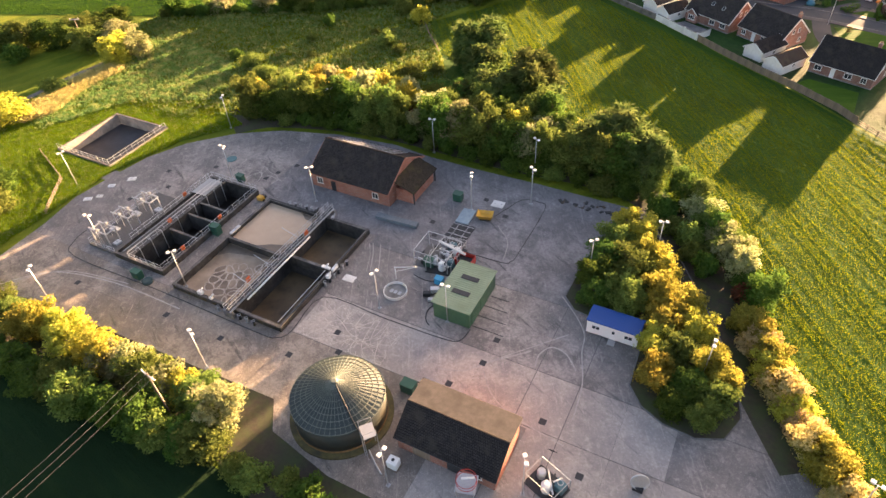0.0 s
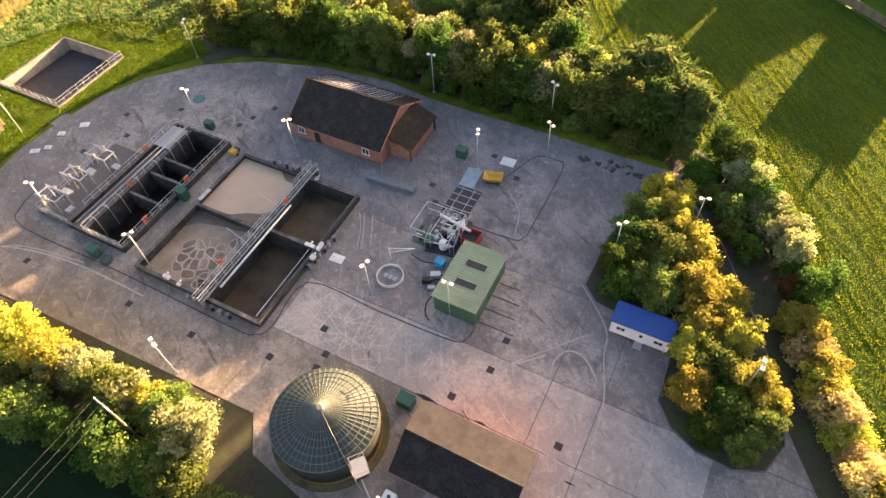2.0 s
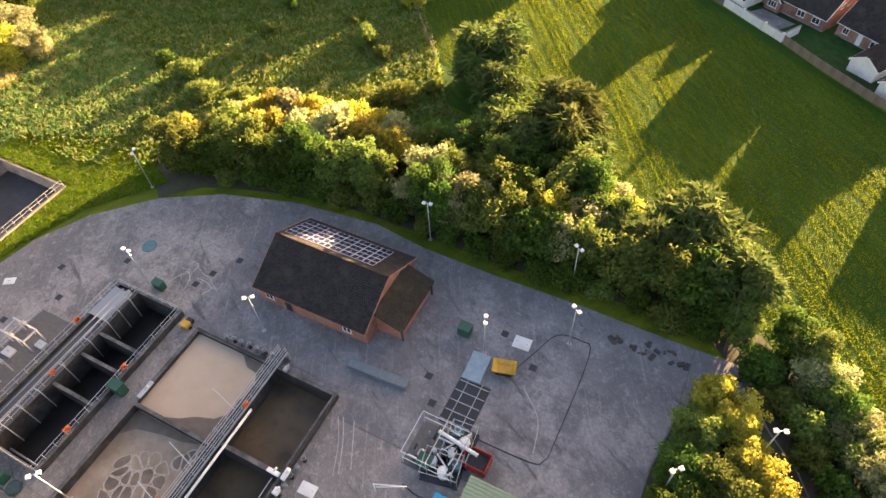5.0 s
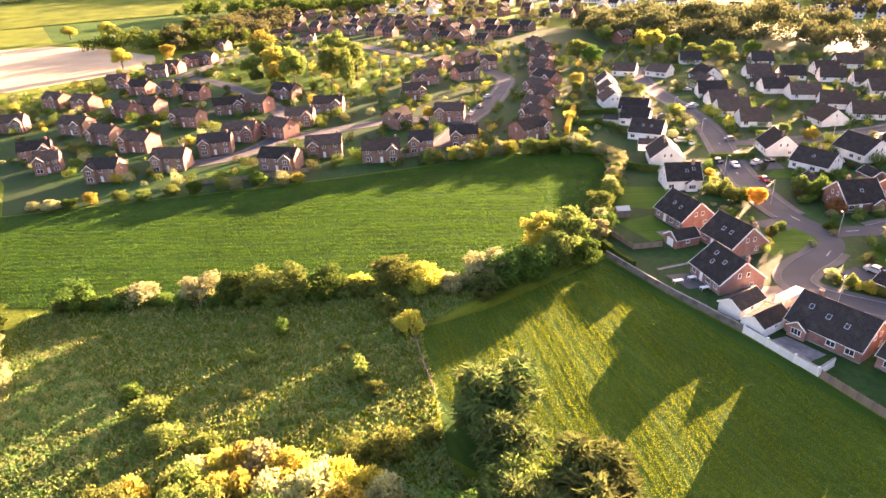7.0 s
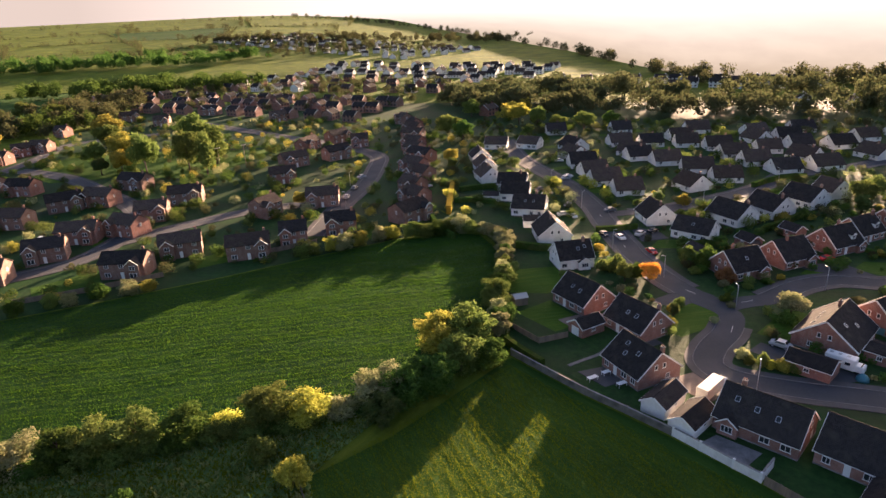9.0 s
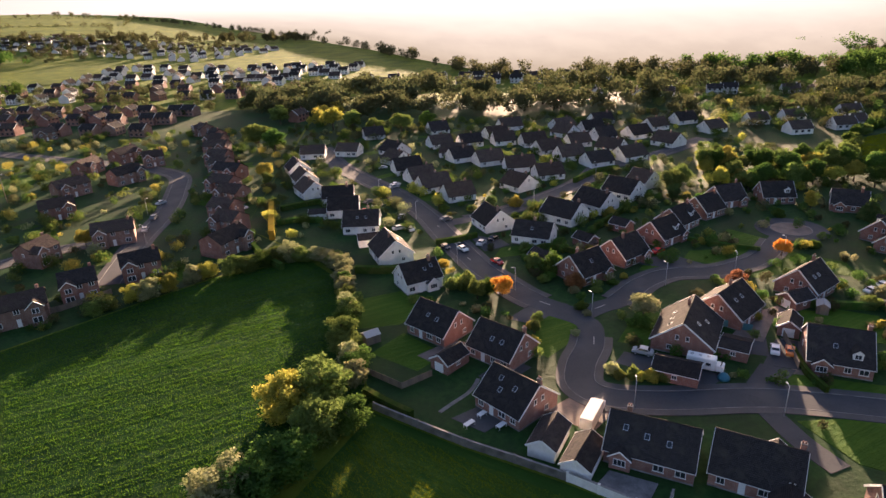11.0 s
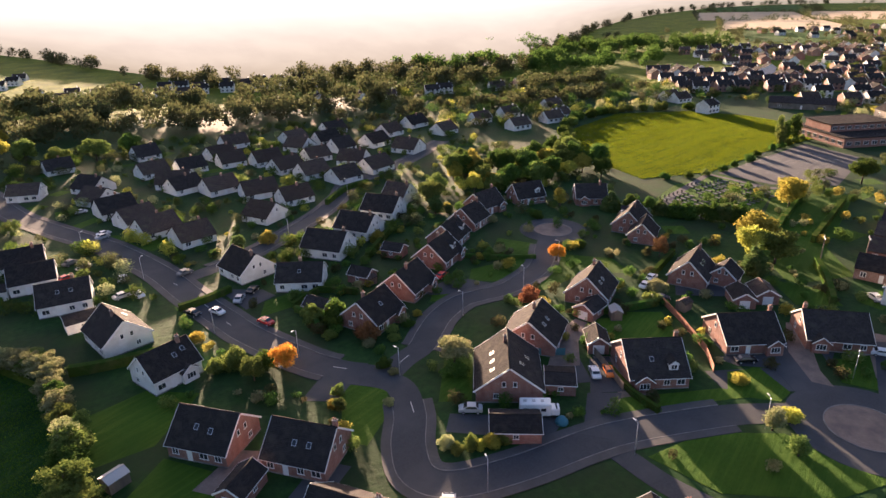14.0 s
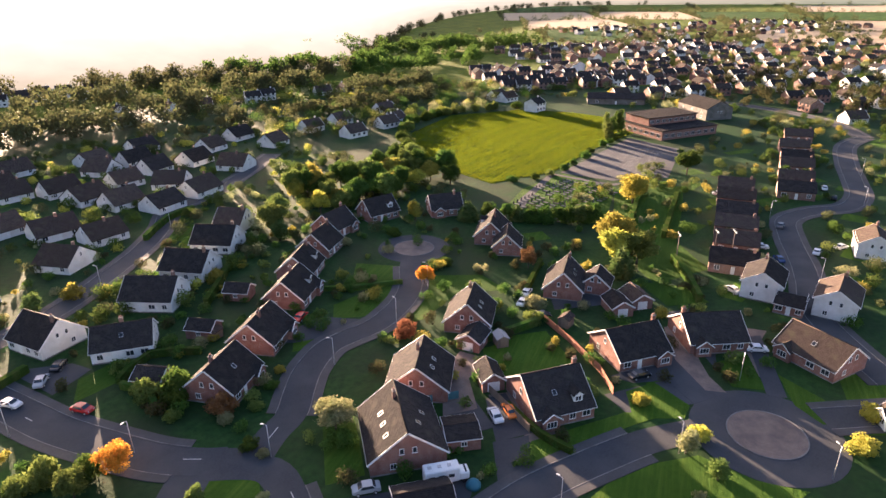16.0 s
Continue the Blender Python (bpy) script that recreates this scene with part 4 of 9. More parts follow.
        me.materials.append(M_GLASS)
        CACHE[key] = me
    return CACHE[key]


def window(parent, m, w, h, bars=1, label="", whole=False):
    if whole:
        part("window", whole_window(w, h), None, parent, label, m)
        return
    frame_mesh, pane_mesh = window_mesh(w, h, bars)
    o = part("window", frame_mesh, None, parent, label, m)
    part("pane", pane_mesh, None, o)


def door(parent, m, w=0.95, h=2.05, material=None, label="white panelled door"):
    key = ("door", w, h, (material or M_WHITE).name)
    if key not in CACHE:
        if w > 1.6:
            # ribbed up-and-over door: one folded sheet
            prof = [(0.03, 0.0), (0.03, h), (-0.05, h)]
            for k in range(5, 0, -1):
                z = h * k / 6
                prof += [(-0.05, z + 0.04), (-0.03, z + 0.02), (-0.03, z - 0.02), (-0.05, z - 0.04)]
            prof.append((-0.05, 0.0))
            b = bmesh.new()
            ends = [[b.verts.new((x, y, z)) for y, z in prof] for x in (-w / 2, w / 2)]
            for i in range(len(prof)):
                b.faces.new((ends[0][i - 1], ends[0][i], ends[1][i], ends[1][i - 1]))
            b.faces.new(ends[0])
            b.faces.new(ends[1])
            bmesh.ops.recalc_face_normals(b, faces=b.faces[:])
        else:
            b = lattice([-w / 2, -w / 2 + 0.12, -0.05, 0.05, w / 2 - 0.12, w / 2], [0, 0.15, 0.85, 1.05, h - 0.2, h], lambda i, k: True, -0.05, 0.03)
            for f in [f for f in b.faces if f.normal.y < -0.9]:
                c = f.calc_center_median()
                if abs(abs(c.x) - (w / 4 - 0.035)) < 0.05 and (abs(c.z - 0.5) < 0.1 or abs(c.z - (h + 0.85) / 2) < 0.1):
                    bmesh.ops.inset_individual(b, faces=[f], thickness=0.03, depth=-0.02)
        CACHE[key] = finish(b, "door", material or M_WHITE)
    part("door", CACHE[key], None, parent, label, m)


def sloped(x0, x1, y0, z0, y1, z1, thick):
    """A slab over a slope that runs from (y0, z0) up to (y1, z1)."""
    d = Vector((0, y1 - y0, z1 - z0)).normalized()
    n = Vector((0, -d[2], d[1]))
    if n[2] < 0:
        n = -n
    b = bmesh.new()
    pts = []
    for x in (x0, x1):
        for y, z in ((y0, z0), (y1, z1)):
            for s in (0, thick):
                pts.append(b.verts.new((x, y + n[1] * s, z + n[2] * s)))
    for f in ((0, 1, 3, 2), (4, 6, 7, 5), (0, 4, 5, 1), (2, 3, 7, 6), (1, 5, 7, 3), (0, 2, 6, 4)):
        b.faces.new([pts[i] for i in f])
    bmesh.ops.recalc_face_normals(b, faces=b.faces[:])
    return b


def slope_part(name, parent, material, L, y0, z0, y1, z1, thick=0.14):
    """Slope as its own mesh with x along the eaves and y up the slope, so the courses follow it."""
    ln = math.hypot(y1 - y0, z1 - z0)
    b = box(-L / 2, 0, 0, L / 2, ln, thick)
    ang = math.atan2(z1 - z0, abs(y1 - y0))
    turn = 0 if y1 > y0 else 180
    m = Matrix.Translation((0, y0, z0)) @ pose(0, 0, 0, 0, 0, turn) @ pose(0, 0, 0, math.degrees(ang), 0, 0)
    return part(name, b, material, parent, at=m)


def gable_block(L, W, eave, ridge, off=0.0):
    b = bmesh.new()
    prof = [(-W / 2, 0), (W / 2, 0), (W / 2, eave), (off, ridge), (-W / 2, eave)]
    ends = [[b.verts.new((x, y, z)) for y, z in prof] for x in (-L / 2, L / 2)]
    b.faces.new(ends[0][::-1])
    b.faces.new(ends[1])
    for i in range(5):
        b.faces.new((ends[0][i - 1], ends[0][i], ends[1][i], ends[1][i - 1]))
    bmesh.ops.recalc_face_normals(b, faces=b.faces[:])
    return b


def chimney(parent, x, y, z0, z1, material, w=0.75, d=0.55, pots=True):
    c = part("chimney", box(x - w / 2, y - d / 2, z0, x + w / 2, y + d / 2, z1, 0.02), material, parent)
    if not pots:
        return
    part("chimney_cap", box(x - w / 2 - 0.07, y - d / 2 - 0.07, z1, x + w / 2 + 0.07, y + d / 2 + 0.07, z1 + 0.12, 0.02), M_CONC_WALL, c)
    for s in (-1, 1) if pots else ():
        part("chimney_pot", lathe([(0.13, 0), (0.1, 0.3), (0.12, 0.4)], 10), M_BRICK2, c, at=pose(x + s * 0.18, y, z1 + 0.12))


def gabled_roof(parent, L, W, eave, ridge, roof, over=0.35, verge=0.25, trim=True, back=None, trim_mat=None, capped=True):
    slope = (ridge - eave) / (W / 2)
    for s in (-1, 1):
        slope_part("roof_slope", parent, back if back and s > 0 else roof, L + 2 * verge, s * (W / 2 + over), eave - over * slope, 0, ridge)
        if trim:
            part("gutter", tube((-L / 2 - verge, s * (W / 2 + over + 0.06), eave - over * slope + 0.05), (L / 2 + verge, s * (W / 2 + over + 0.06), eave - over * slope + 0.05), 0.065, n=6), trim_mat or M_WHITE, parent)
            for e in (-1, 1):
                b = sloped(e * (L / 2 + verge) - 0.03, e * (L / 2 + verge) + 0.03, s * (W / 2 + over), eave - over * slope - 0.16, 0, ridge - 0.16, 0.32)
                part("bargeboard", b, trim_mat or M_WHITE, parent)
    if not capped:
        return
    part("ridge_tiles", tube((-L / 2 - verge, 0, ridge + 0.1), (L / 2 + verge, 0, ridge + 0.1), 0.13, n=8), roof, parent)


def skylight(parent, m_roof_y, x, up, W, eave, ridge, side, w=0.8, h=1.0):
    ang = math.degrees(math.atan2(ridge - eave, W / 2))
    y = side * (W / 2) * (1 - up)
    z = eave + (ridge - eave) * up
    m = Matrix.Translation((x, y, z + 0.17)) @ pose(0, 0, 0, 0, 0, 0 if side < 0 else 180) @ pose(0, 0, 0, ang, 0, 0)
    key = ("skylight", w, h)
    if key not in CACHE:
        b = bmesh.new()
        for x0, y0, x1, y1 in ((-w / 2, -h / 2, -w / 2 + 0.08, h / 2), (w / 2 - 0.08, -h / 2, w / 2, h / 2), (-w / 2, -h / 2, w / 2, -h / 2 + 0.08), (-w / 2, h / 2 - 0.08, w / 2, h / 2)):
            box(x0, y0, -0.05, x1, y1, 0.07, bm=b)
        CACHE[key] = finish(b, "skylight", M_GREYMETAL), finish(box(-w / 2 + 0.06, -h / 2 + 0.06, -0.04, w / 2 - 0.06, h / 2 - 0.06, 0.045), "pane", M_GLASS)
    o = part("skylight", CACHE[key][0], None, parent, "", m)
    part("pane", CACHE[key][1], None, o)


def dormer(parent, x, W, eave, ridge, side, w=1.7, wall=None):
    """A small gabled dormer with a white window."""
    slope = (ridge - eave) / (W / 2)
    y0 = side * (W / 2 - 1.0)
    z0, top = eave + 1.0 * slope - 0.1, eave + 1.0 * slope + 1.45
    back = side * max(0.1, W / 2 - (top + 0.7 - eave) / slope)
    d = part("dormer", box(x - w / 2, min(y0, back), z0 - 0.3, x + w / 2, max(y0, back), top), wall or M_WHITE, parent, "white boarded dormer")
    for s in (-1, 1):
        b = bmesh.new()
        pts = [b.verts.new(p) for p in ((x + s * (w / 2 + 0.25), y0 + side * 0.3, top - 0.1), (x, y0 + side * 0.3, top + 0.75), (x, back, top + 0.75), (x + s * (w / 2 + 0.25), back, top - 0.1))]
        up = [b.verts.new(p.co + Vector((0, 0, 0.12))) for p in pts]
        b.faces.new(pts)
        b.faces.new(up)
        for i in range(4):
            b.faces.new((pts[i - 1], pts[i], up[i], up[i - 1]))
        bmesh.ops.recalc_face_normals(b, faces=b.faces[:])
        part("dormer_roof", b, M_SLATE, d)
    g = bmesh.new()
    tri = [[g.verts.new((x + dx, y, top + dz)) for dx, dz in ((-w / 2 - 0.15, -0.05), (w / 2 + 0.15, -0.05), (0, 0.74))] for y in (y0, y0 + side * 0.25)]
    g.faces.new(tri[0])
    g.faces.new(tri[1])
    for i in range(3):
        g.faces.new((tri[0][i - 1], tri[0][i], tri[1][i], tri[1][i - 1]))
    bmesh.ops.recalc_face_normals(g, faces=g.faces[:])
    part("dormer_gable", g, M_WHITE, d)
    window(parent, pose(x, y0 + side * 0.03, z0 + 0.35, 0, 0, 0 if side < 0 else 180), 1.2, 1.0)


def bay(parent, x, W, side, wall, roof, w=3.2, out=1.0, eave=2.4, rise=1.2):
    """A projecting gabled bay with its own small roof and window."""
    y = side * W / 2
    o = part("bay", box(x - w / 2, min(y, y + side * out), 0, x + w / 2, max(y, y + side * out), eave), wall, parent)
    b = bmesh.new()
    tri = [[b.verts.new((x + dx, yy, eave + dz)) for dx, dz in ((-w / 2, 0), (w / 2, 0), (0, rise))] for yy in (y + side * out, y - side * 1.6)]
    b.faces.new(tri[0])
    b.faces.new(tri[1])
    for i in range(3):
        b.faces.new((tri[0][i - 1], tri[0][i], tri[1][i], tri[1][i - 1]))
    bmesh.ops.recalc_face_normals(b, faces=b.faces[:])
    part("bay_gable", b, wall, o)
    for s in (-1, 1):
        r = bmesh.new()
        e = 0.3
        pts = [r.verts.new(p) for p in ((x + s * (w / 2 + e), y + side * (out + 0.3), eave - e * rise / (w / 2)), (x, y + side * (out + 0.3), eave + rise), (x, y - side * 2.0, eave + rise), (x + s * (w / 2 + e), y - side * 2.0, eave - e * rise / (w / 2)))]
        up = [r.verts.new(p.co + Vector((0, 0, 0.14))) for p in pts]
        r.faces.new(pts)
        r.faces.new(up)
        for i in range(4):
            r.faces.new((pts[i - 1], pts[i], up[i], up[i - 1]))
        bmesh.ops.recalc_face_normals(r, faces=r.faces[:])
        part("bay_roof", r, roof, o)
        v = tube((x + s * (w / 2 + e), y + side * (out + 0.32), eave - e * rise / (w / 2) + 0.05), (x, y + side * (out + 0.32), eave + rise + 0.05), 0.1, n=4)
        part("bargeboard", v, M_WHITE, o)
    window(parent, pose(x, y + side * (out + 0.01), 0.8, 0, 0, 0 if side < 0 else 180), 1.9, 1.25, 2)


def gable_wing(parent, x, W, eave, wall, roof, w=3.6, out=1.6):
    """A two-storey wing on the front with its own gable, white verge and window."""
    y0, y1, top = -W / 2 - out, -W / 2 + 1.5, eave + 1.5
    b = bmesh.new()
    prof = ((-w / 2, 0), (w / 2, 0), (w / 2, eave), (0, top), (-w / 2, eave))
    ends = [[b.verts.new((x + u, y, z)) for u, z in prof] for y in (y0, y1)]
    b.faces.new(ends[0])
    b.faces.new(ends[1][::-1])
    for i in range(5):
        b.faces.new((ends[0][i], ends[0][i - 1], ends[1][i - 1], ends[1][i]))
    wing = part("gable_wing", b, wall, parent)
    r = bmesh.new()
    for s in (-1, 1):
        q = sloped(-0.5 * (y1 - y0) - 0.25, 0.5 * (y1 - y0) + 0.1, s * (w / 2 + 0.3), eave - 0.25, 0, top, 0.13)
        q.transform(pose(x, 0.5 * (y0 + y1), 0, 0, 0, 90))
        merge(r, q)
    part("wing_roof", r, roof, wing)
    v = bmesh.new()
    for s in (-1, 1):
        tube((x + s * (w / 2 + 0.3), y0 - 0.27, eave - 0.2), (x, y0 - 0.27, top + 0.08), 0.12, v, 4)
    part("bargeboard", v, M_WHITE, wing)
    window(wing, pose(x, y0 - 0.01, 3.3), 1.5, 1.2, whole=True)
    window(wing, pose(x, y0 - 0.01, 0.9), 2.0, 1.4, whole=True)


BUILT = []


def house(x, y, turn, L, W, eave=2.7, ridge=6.9, wall=M_BRICK, roof=M_SLATE, sky=(), dorm=(), bays=(), chim=(0.4,), label="red brick house with dark tiled roof", front=-1, gable=(2, 2), seed=0, group="estate houses", far=False):
    BUILT.append((x, y, 0.5 * max(L, W) + 0.3))
    t = thing("house", label, "house", pose(x, y, 0.02, 0, 0, turn), group)
    rnd = random.Random(int(abs(x * 31 + y * 17)) + seed)
    part("wall", gable_block(L, W, eave, ridge - 0.12), wall, t)
    if not far:
        part("plinth", box(-L / 2 - 0.04, -W / 2 - 0.04, 0, L / 2 + 0.04, W / 2 + 0.04, 0.25), M_CONC_WALL, t)
    gabled_roof(t, L, W, eave, ridge, roof, trim=not far, capped=not far)
    if far and group == "brick estate houses":
        gable_wing(t, rnd.choice((-0.3, 0.3)) * L, W, eave, wall, roof)
    for c in chim:
        chimney(t, c * L, 0.5 * rnd.choice((-1, 1)), ridge - 1.2, ridge + 0.95, wall if wall is not M_RENDER else M_BRICK3, pots=not far)
    for s, u, v in sky:
        skylight(t, 0, u * L, v, W, eave, ridge, s)
    for s, u in dorm:
        dormer(t, u * L, W, eave, ridge, s)
    for s, u in bays:
        bay(t, u * L, W, s, wall, roof)
    two = eave > 4
    for s in (-1, 1):
        rz = 0 if s < 0 else 180
        # the blind backs of far houses, turned away to the north-west, have no windows
        if far and s * (-math.sin(radians(turn)) * (20 - x) + math.cos(radians(turn)) * (150 - y)) < 0:
            continue
        slots = [-0.36, -0.12, 0.12, 0.36] if L > 9 and not far else [-0.33, 0, 0.33]
        dslot = slots[1] if s == front else slots[2 if len(slots) > 3 else 1]
        for u in slots:
            if any(ss == s and abs(uu - u) * L < 2.6 for ss, uu in bays):
                continue
            if u == dslot:
                door(t, pose(u * L, s * (W / 2 + 0.01), 0.1, 0, 0, rz), material=M_WHITE)
            else:
                window(t, pose(u * L, s * (W / 2 + 0.01), 0.9, 0, 0, rz), rnd.choice((1.2, 1.6)), 1.2, whole=far)
            if two:
                window(t, pose(u * L, s * (W / 2 + 0.01), 3.5, 0, 0, rz), 1.2, 1.15, whole=far)
    for e, n in zip((-1, 1), gable):
        if far and e * (math.cos(radians(turn)) * (20 - x) + math.sin(radians(turn)) * (150 - y)) < 0:
            continue
        for k in range(n):
            yy = (k - (n - 1) / 2) * min(2.0, W / 4)
            window(t, pose(e * (L / 2 + 0.01), yy, 3.4 if not two else 3.5, 0, 0, 90 if e > 0 else -90), 0.75, 1.1, 0, whole=far)
        if n and not far:
            window(t, pose(e * (L / 2 + 0.01), W * 0.2, 0.9, 0, 0, 90 if e > 0 else -90), 1.0, 1.1)
    return t


def garage(x, y, turn, L, W, wall=M_BRICK, roof=M_SLATE, eave=2.3, ridge=3.8, end=-1, label="small brick garage with a white up-and-over door"):
    t = thing("garage", label, "garage", pose(x, y, 0.02, 0, 0, turn), "garages")
    part("wall", gable_block(L, W, eave, ridge - 0.12), wall, t)
    gabled_roof(t, L, W, eave, ridge, roof, 0.25, 0.2)
    door(t, pose(end * (L / 2 + 0.01), 0, 0.05, 0, 0, 90 if end > 0 else -90), 2.3, 2.0, label="white ribbed garage door")
    window(t, pose(0, -W / 2 - 0.01, 1.0), 1.0, 0.9)
    return t

# ---- works buildings ----
ch = thing("control_house", "red brick control house with dark tiled roof and solar panels", "building", pose(-61.6, 80.4, 0.06), kind="")
M_WORKS = brickwork("works_brick", (0.36, 0.135, 0.09), (0.43, 0.18, 0.125), (0.38, 0.31, 0.26))
part("wall", gable_block(17.0, 12.6, 3.1, 6.5), M_WORKS, ch)
gabled_roof(ch, 17.0, 12.6, 3.1, 6.6, M_SLATE, 0.4, 0.25, trim_mat=M_WORKS)
for x in (-6.6, 5.6):
    window(ch, pose(x, -6.31, 1.0), 1.3, 1.3, 1, "dark window with shutter")
door(ch, pose(-3.6, -6.31, 0.05), 1.0, 2.1, M_DARKMETAL, "dark steel door")
part("annex_wall", box(8.5, -3.8, 0, 12.0, 4.0, 2.6), M_WORKS, ch)
ab = bmesh.new()
pts = [ab.verts.new(p) for p in ((8.4, -4.3, 4.2), (8.4, 4.5, 4.2), (12.6, 4.5, 2.5), (12.6, -4.3, 2.5), (8.4, -4.3, 4.4), (8.4, 4.5, 4.4), (12.6, 4.5, 2.7), (12.6, -4.3, 2.7))]
for f in ((0, 1, 2, 3), (4, 5, 6, 7), (0, 1, 5, 4), (1, 2, 6, 5), (2, 3, 7, 6), (3, 0, 4, 7)):
    ab.faces.new([pts[i] for i in f])
bmesh.ops.recalc_face_normals(ab, faces=ab.faces[:])
part("annex_roof", ab, tiling("mossy_roof_tiles", (0.04, 0.035, 0.028), (0.06, 0.05, 0.04), (0.07, 0.06, 0.03)), ch, "mossy lean-to roof")
for y in (-3.9, 4.1):
    part("post", box(12.2, y - 0.1, 0, 12.4, y + 0.1, 2.5), M_DARKMETAL, ch)
ang = math.degrees(math.atan2(3.5, 6.3))
panel = finish(box(-0.82, -0.5, 0, 0.82, 0.5, 0.04, 0.01), "solar_panel", M_SOLAR)
rim = bmesh.new()
for x0, y0, x1, y1 in ((-0.85, -0.53, 0.85, -0.48), (-0.85, 0.48, 0.85, 0.53), (-0.85, -0.48, -0.8, 0.48), (0.8, -0.48, 0.85, 0.48), (-0.02, -0.48, 0.02, 0.48)):
    box(x0, y0, 0.0, x1, y1, 0.055, bm=rim)
rim_mesh = finish(rim, "panel_frame", M_PALEMETAL)
for i in range(8):
    for j in range(5):
        m = Matrix.Translation((-7.3 + i * 1.74, 6.0 - 0.55 - j * 0.98, 0)) @ Matrix.Translation((0, 0, 3.1 + (0.85 + j * 0.98) * 3.5 / 6.3 + 0.2)) @ pose(0, 0, 0, -ang, 0, 0)
        o = part("solar_panel", panel, None, ch, "", m)
        part("panel_frame", rim_mesh, None, o)

# brick blower house
bh = thing("blower_house", "brick blower house with a dark slate roof", "building", pose(-20.7, 36.7, 0.06))
bw = bmesh.new()
side = [(-3.6, 0), (3.6, 0), (3.6, 4.75), (0.2, 4.75), (0, 4.85), (-3.6, 2.7)]
ends = [[bw.verts.new((x, y, z)) for y, z in side] for x in (-6.5, 6.5)]
for i in range(len(side)):
    bw.faces.new((ends[0][i - 1], ends[0][i], ends[1][i], ends[1][i - 1]))
bw.faces.new(ends[0])
bw.faces.new(ends[1])
bmesh.ops.recalc_face_normals(bw, faces=bw.faces[:])
part("wall", bw, M_WORKS, bh)
slope_part("roof_slope", bh, M_SLATE, 13.6, -3.95, 2.5, 0, 5.0)
part("flat_roof", sloped(-6.8, 6.8, 3.9, 4.78, 0.15, 4.78, 0.14), surf("brown_felt", (0.062, 0.054, 0.05), (0.092, 0.08, 0.073), 1.2, (0.05, 0.043, 0.04), 0.4, 0.95, 0.2), bh, "nearly flat brown felt roof")
part("ridge_tiles", tube((-6.8, 0, 5.08), (6.8, 0, 5.08), 0.13, n=8), M_SLATE, bh)
part("gutter", tube((-6.8, -4.02, 2.5), (6.8, -4.02, 2.5), 0.065, n=6), M_DARKMETAL, bh)
door(bh, pose(-3.2, -3.61, 0.05), 2.4, 2.2, M_WOOD, "wide brown double door")
door(bh, pose(1.2, -3.61, 0.05), 1.8, 2.2, M_DARKMETAL, "open dark doorway")
window(bh, pose(4.2, -3.61, 1.0), 1.2, 1.0)
slab("pavement", prism([(-28, 40.5), (-14, 40.5), (-14, 42.3), (-28, 42.3)], 0.03, 0.08), M_CONC_WALL, "brown stained apron behind the blower house", "yard")

# green sheeted shed
gs = thing("green_shed", "dark green steel shed with pale green sheet roof", "shed", pose(-30.5, 58.8, 0.06))
part("wall", box(-2.9, -4.7, 0, 2.9, 4.7, 3.2, 0.03), M_SHEDWALL, gs)
part("roof", box(-3.15, -4.95, 3.2, 3.15, 4.95, 3.3, 0.02), M_SHEDROOF, gs, "pale green roof sheets")
rib0 = finish(box(-3.15, -0.06, 3.3, 3.15, 0.06, 3.36), "sheet_rib", M_SHEDROOF)
for k in range(24):
    part("sheet_rib", rib0, None, gs, at=pose(0, -4.75 + 0.413 * k, 0))
for y in (-1.5, 1.7):
    part("roof_light", box(-1.3, y - 0.45, 3.36, 1.5, y + 0.45, 3.44, 0.02), M_DARKMETAL, gs, "dark louvred roof panel")
for y in (-2.6, 0.4):
    door(gs, pose(2.92, y, 0, 0, 0, 90), 2.4, 2.5, M_SHEDWALL, "wide green door")
for k in range(4):
    part("rail", box(3.0, -4 + 2.2 * k - 0.05, 0.0, 8.0 - 0.6 * k, -4 + 2.2 * k + 0.05, 0.05), M_DARKMETAL, gs, "dark channel in the concrete")

# site cabin
sc = thing("site_cabin", "white portable site cabin with a bright blue roof", "portable cabin", pose(-8.6, 62, 0.06, 0, 0, 0))
part("body", box(-3.6, -1.5, 0.3, 3.6, 1.5, 2.7, 0.05), M_WHITE, sc)
part("roof", box(-3.75, -1.65, 2.7, 3.75, 1.65, 2.85, 0.04), M_BLUE, sc, "blue felt roof")
for x in (-2.3, 2.3):
    window(sc, pose(x, -1.51, 1.3), 1.2, 0.8)
door(sc, pose(0.2, -1.51, 0.35), 0.9, 2.0, M_WHITE, "white door with a small window")
part("door_pane", box(0.0, -1.58, 1.5, 0.4, -1.55, 2.05), M_GLASS, sc)
for k in range(3):
    part("step", box(-0.3, -2.4 + 0.28 * k, 0, 0.7, -2.12 + 0.28 * k, 0.11 * (k + 1)), M_GREYMETAL, sc)
for x in (-3.2, 0, 3.2):
    for y in (-1.2, 1.2):
        part("block", box(x - 0.2, y - 0.2, 0, x + 0.2, y + 0.2, 0.3), M_CONC_WALL, sc)

# ---- digesters ----


M_RIB = surf("dull_green_rib", (0.1, 0.12, 0.1), (0.16, 0.175, 0.145), 2.0, rough=0.42, bump=0.05)


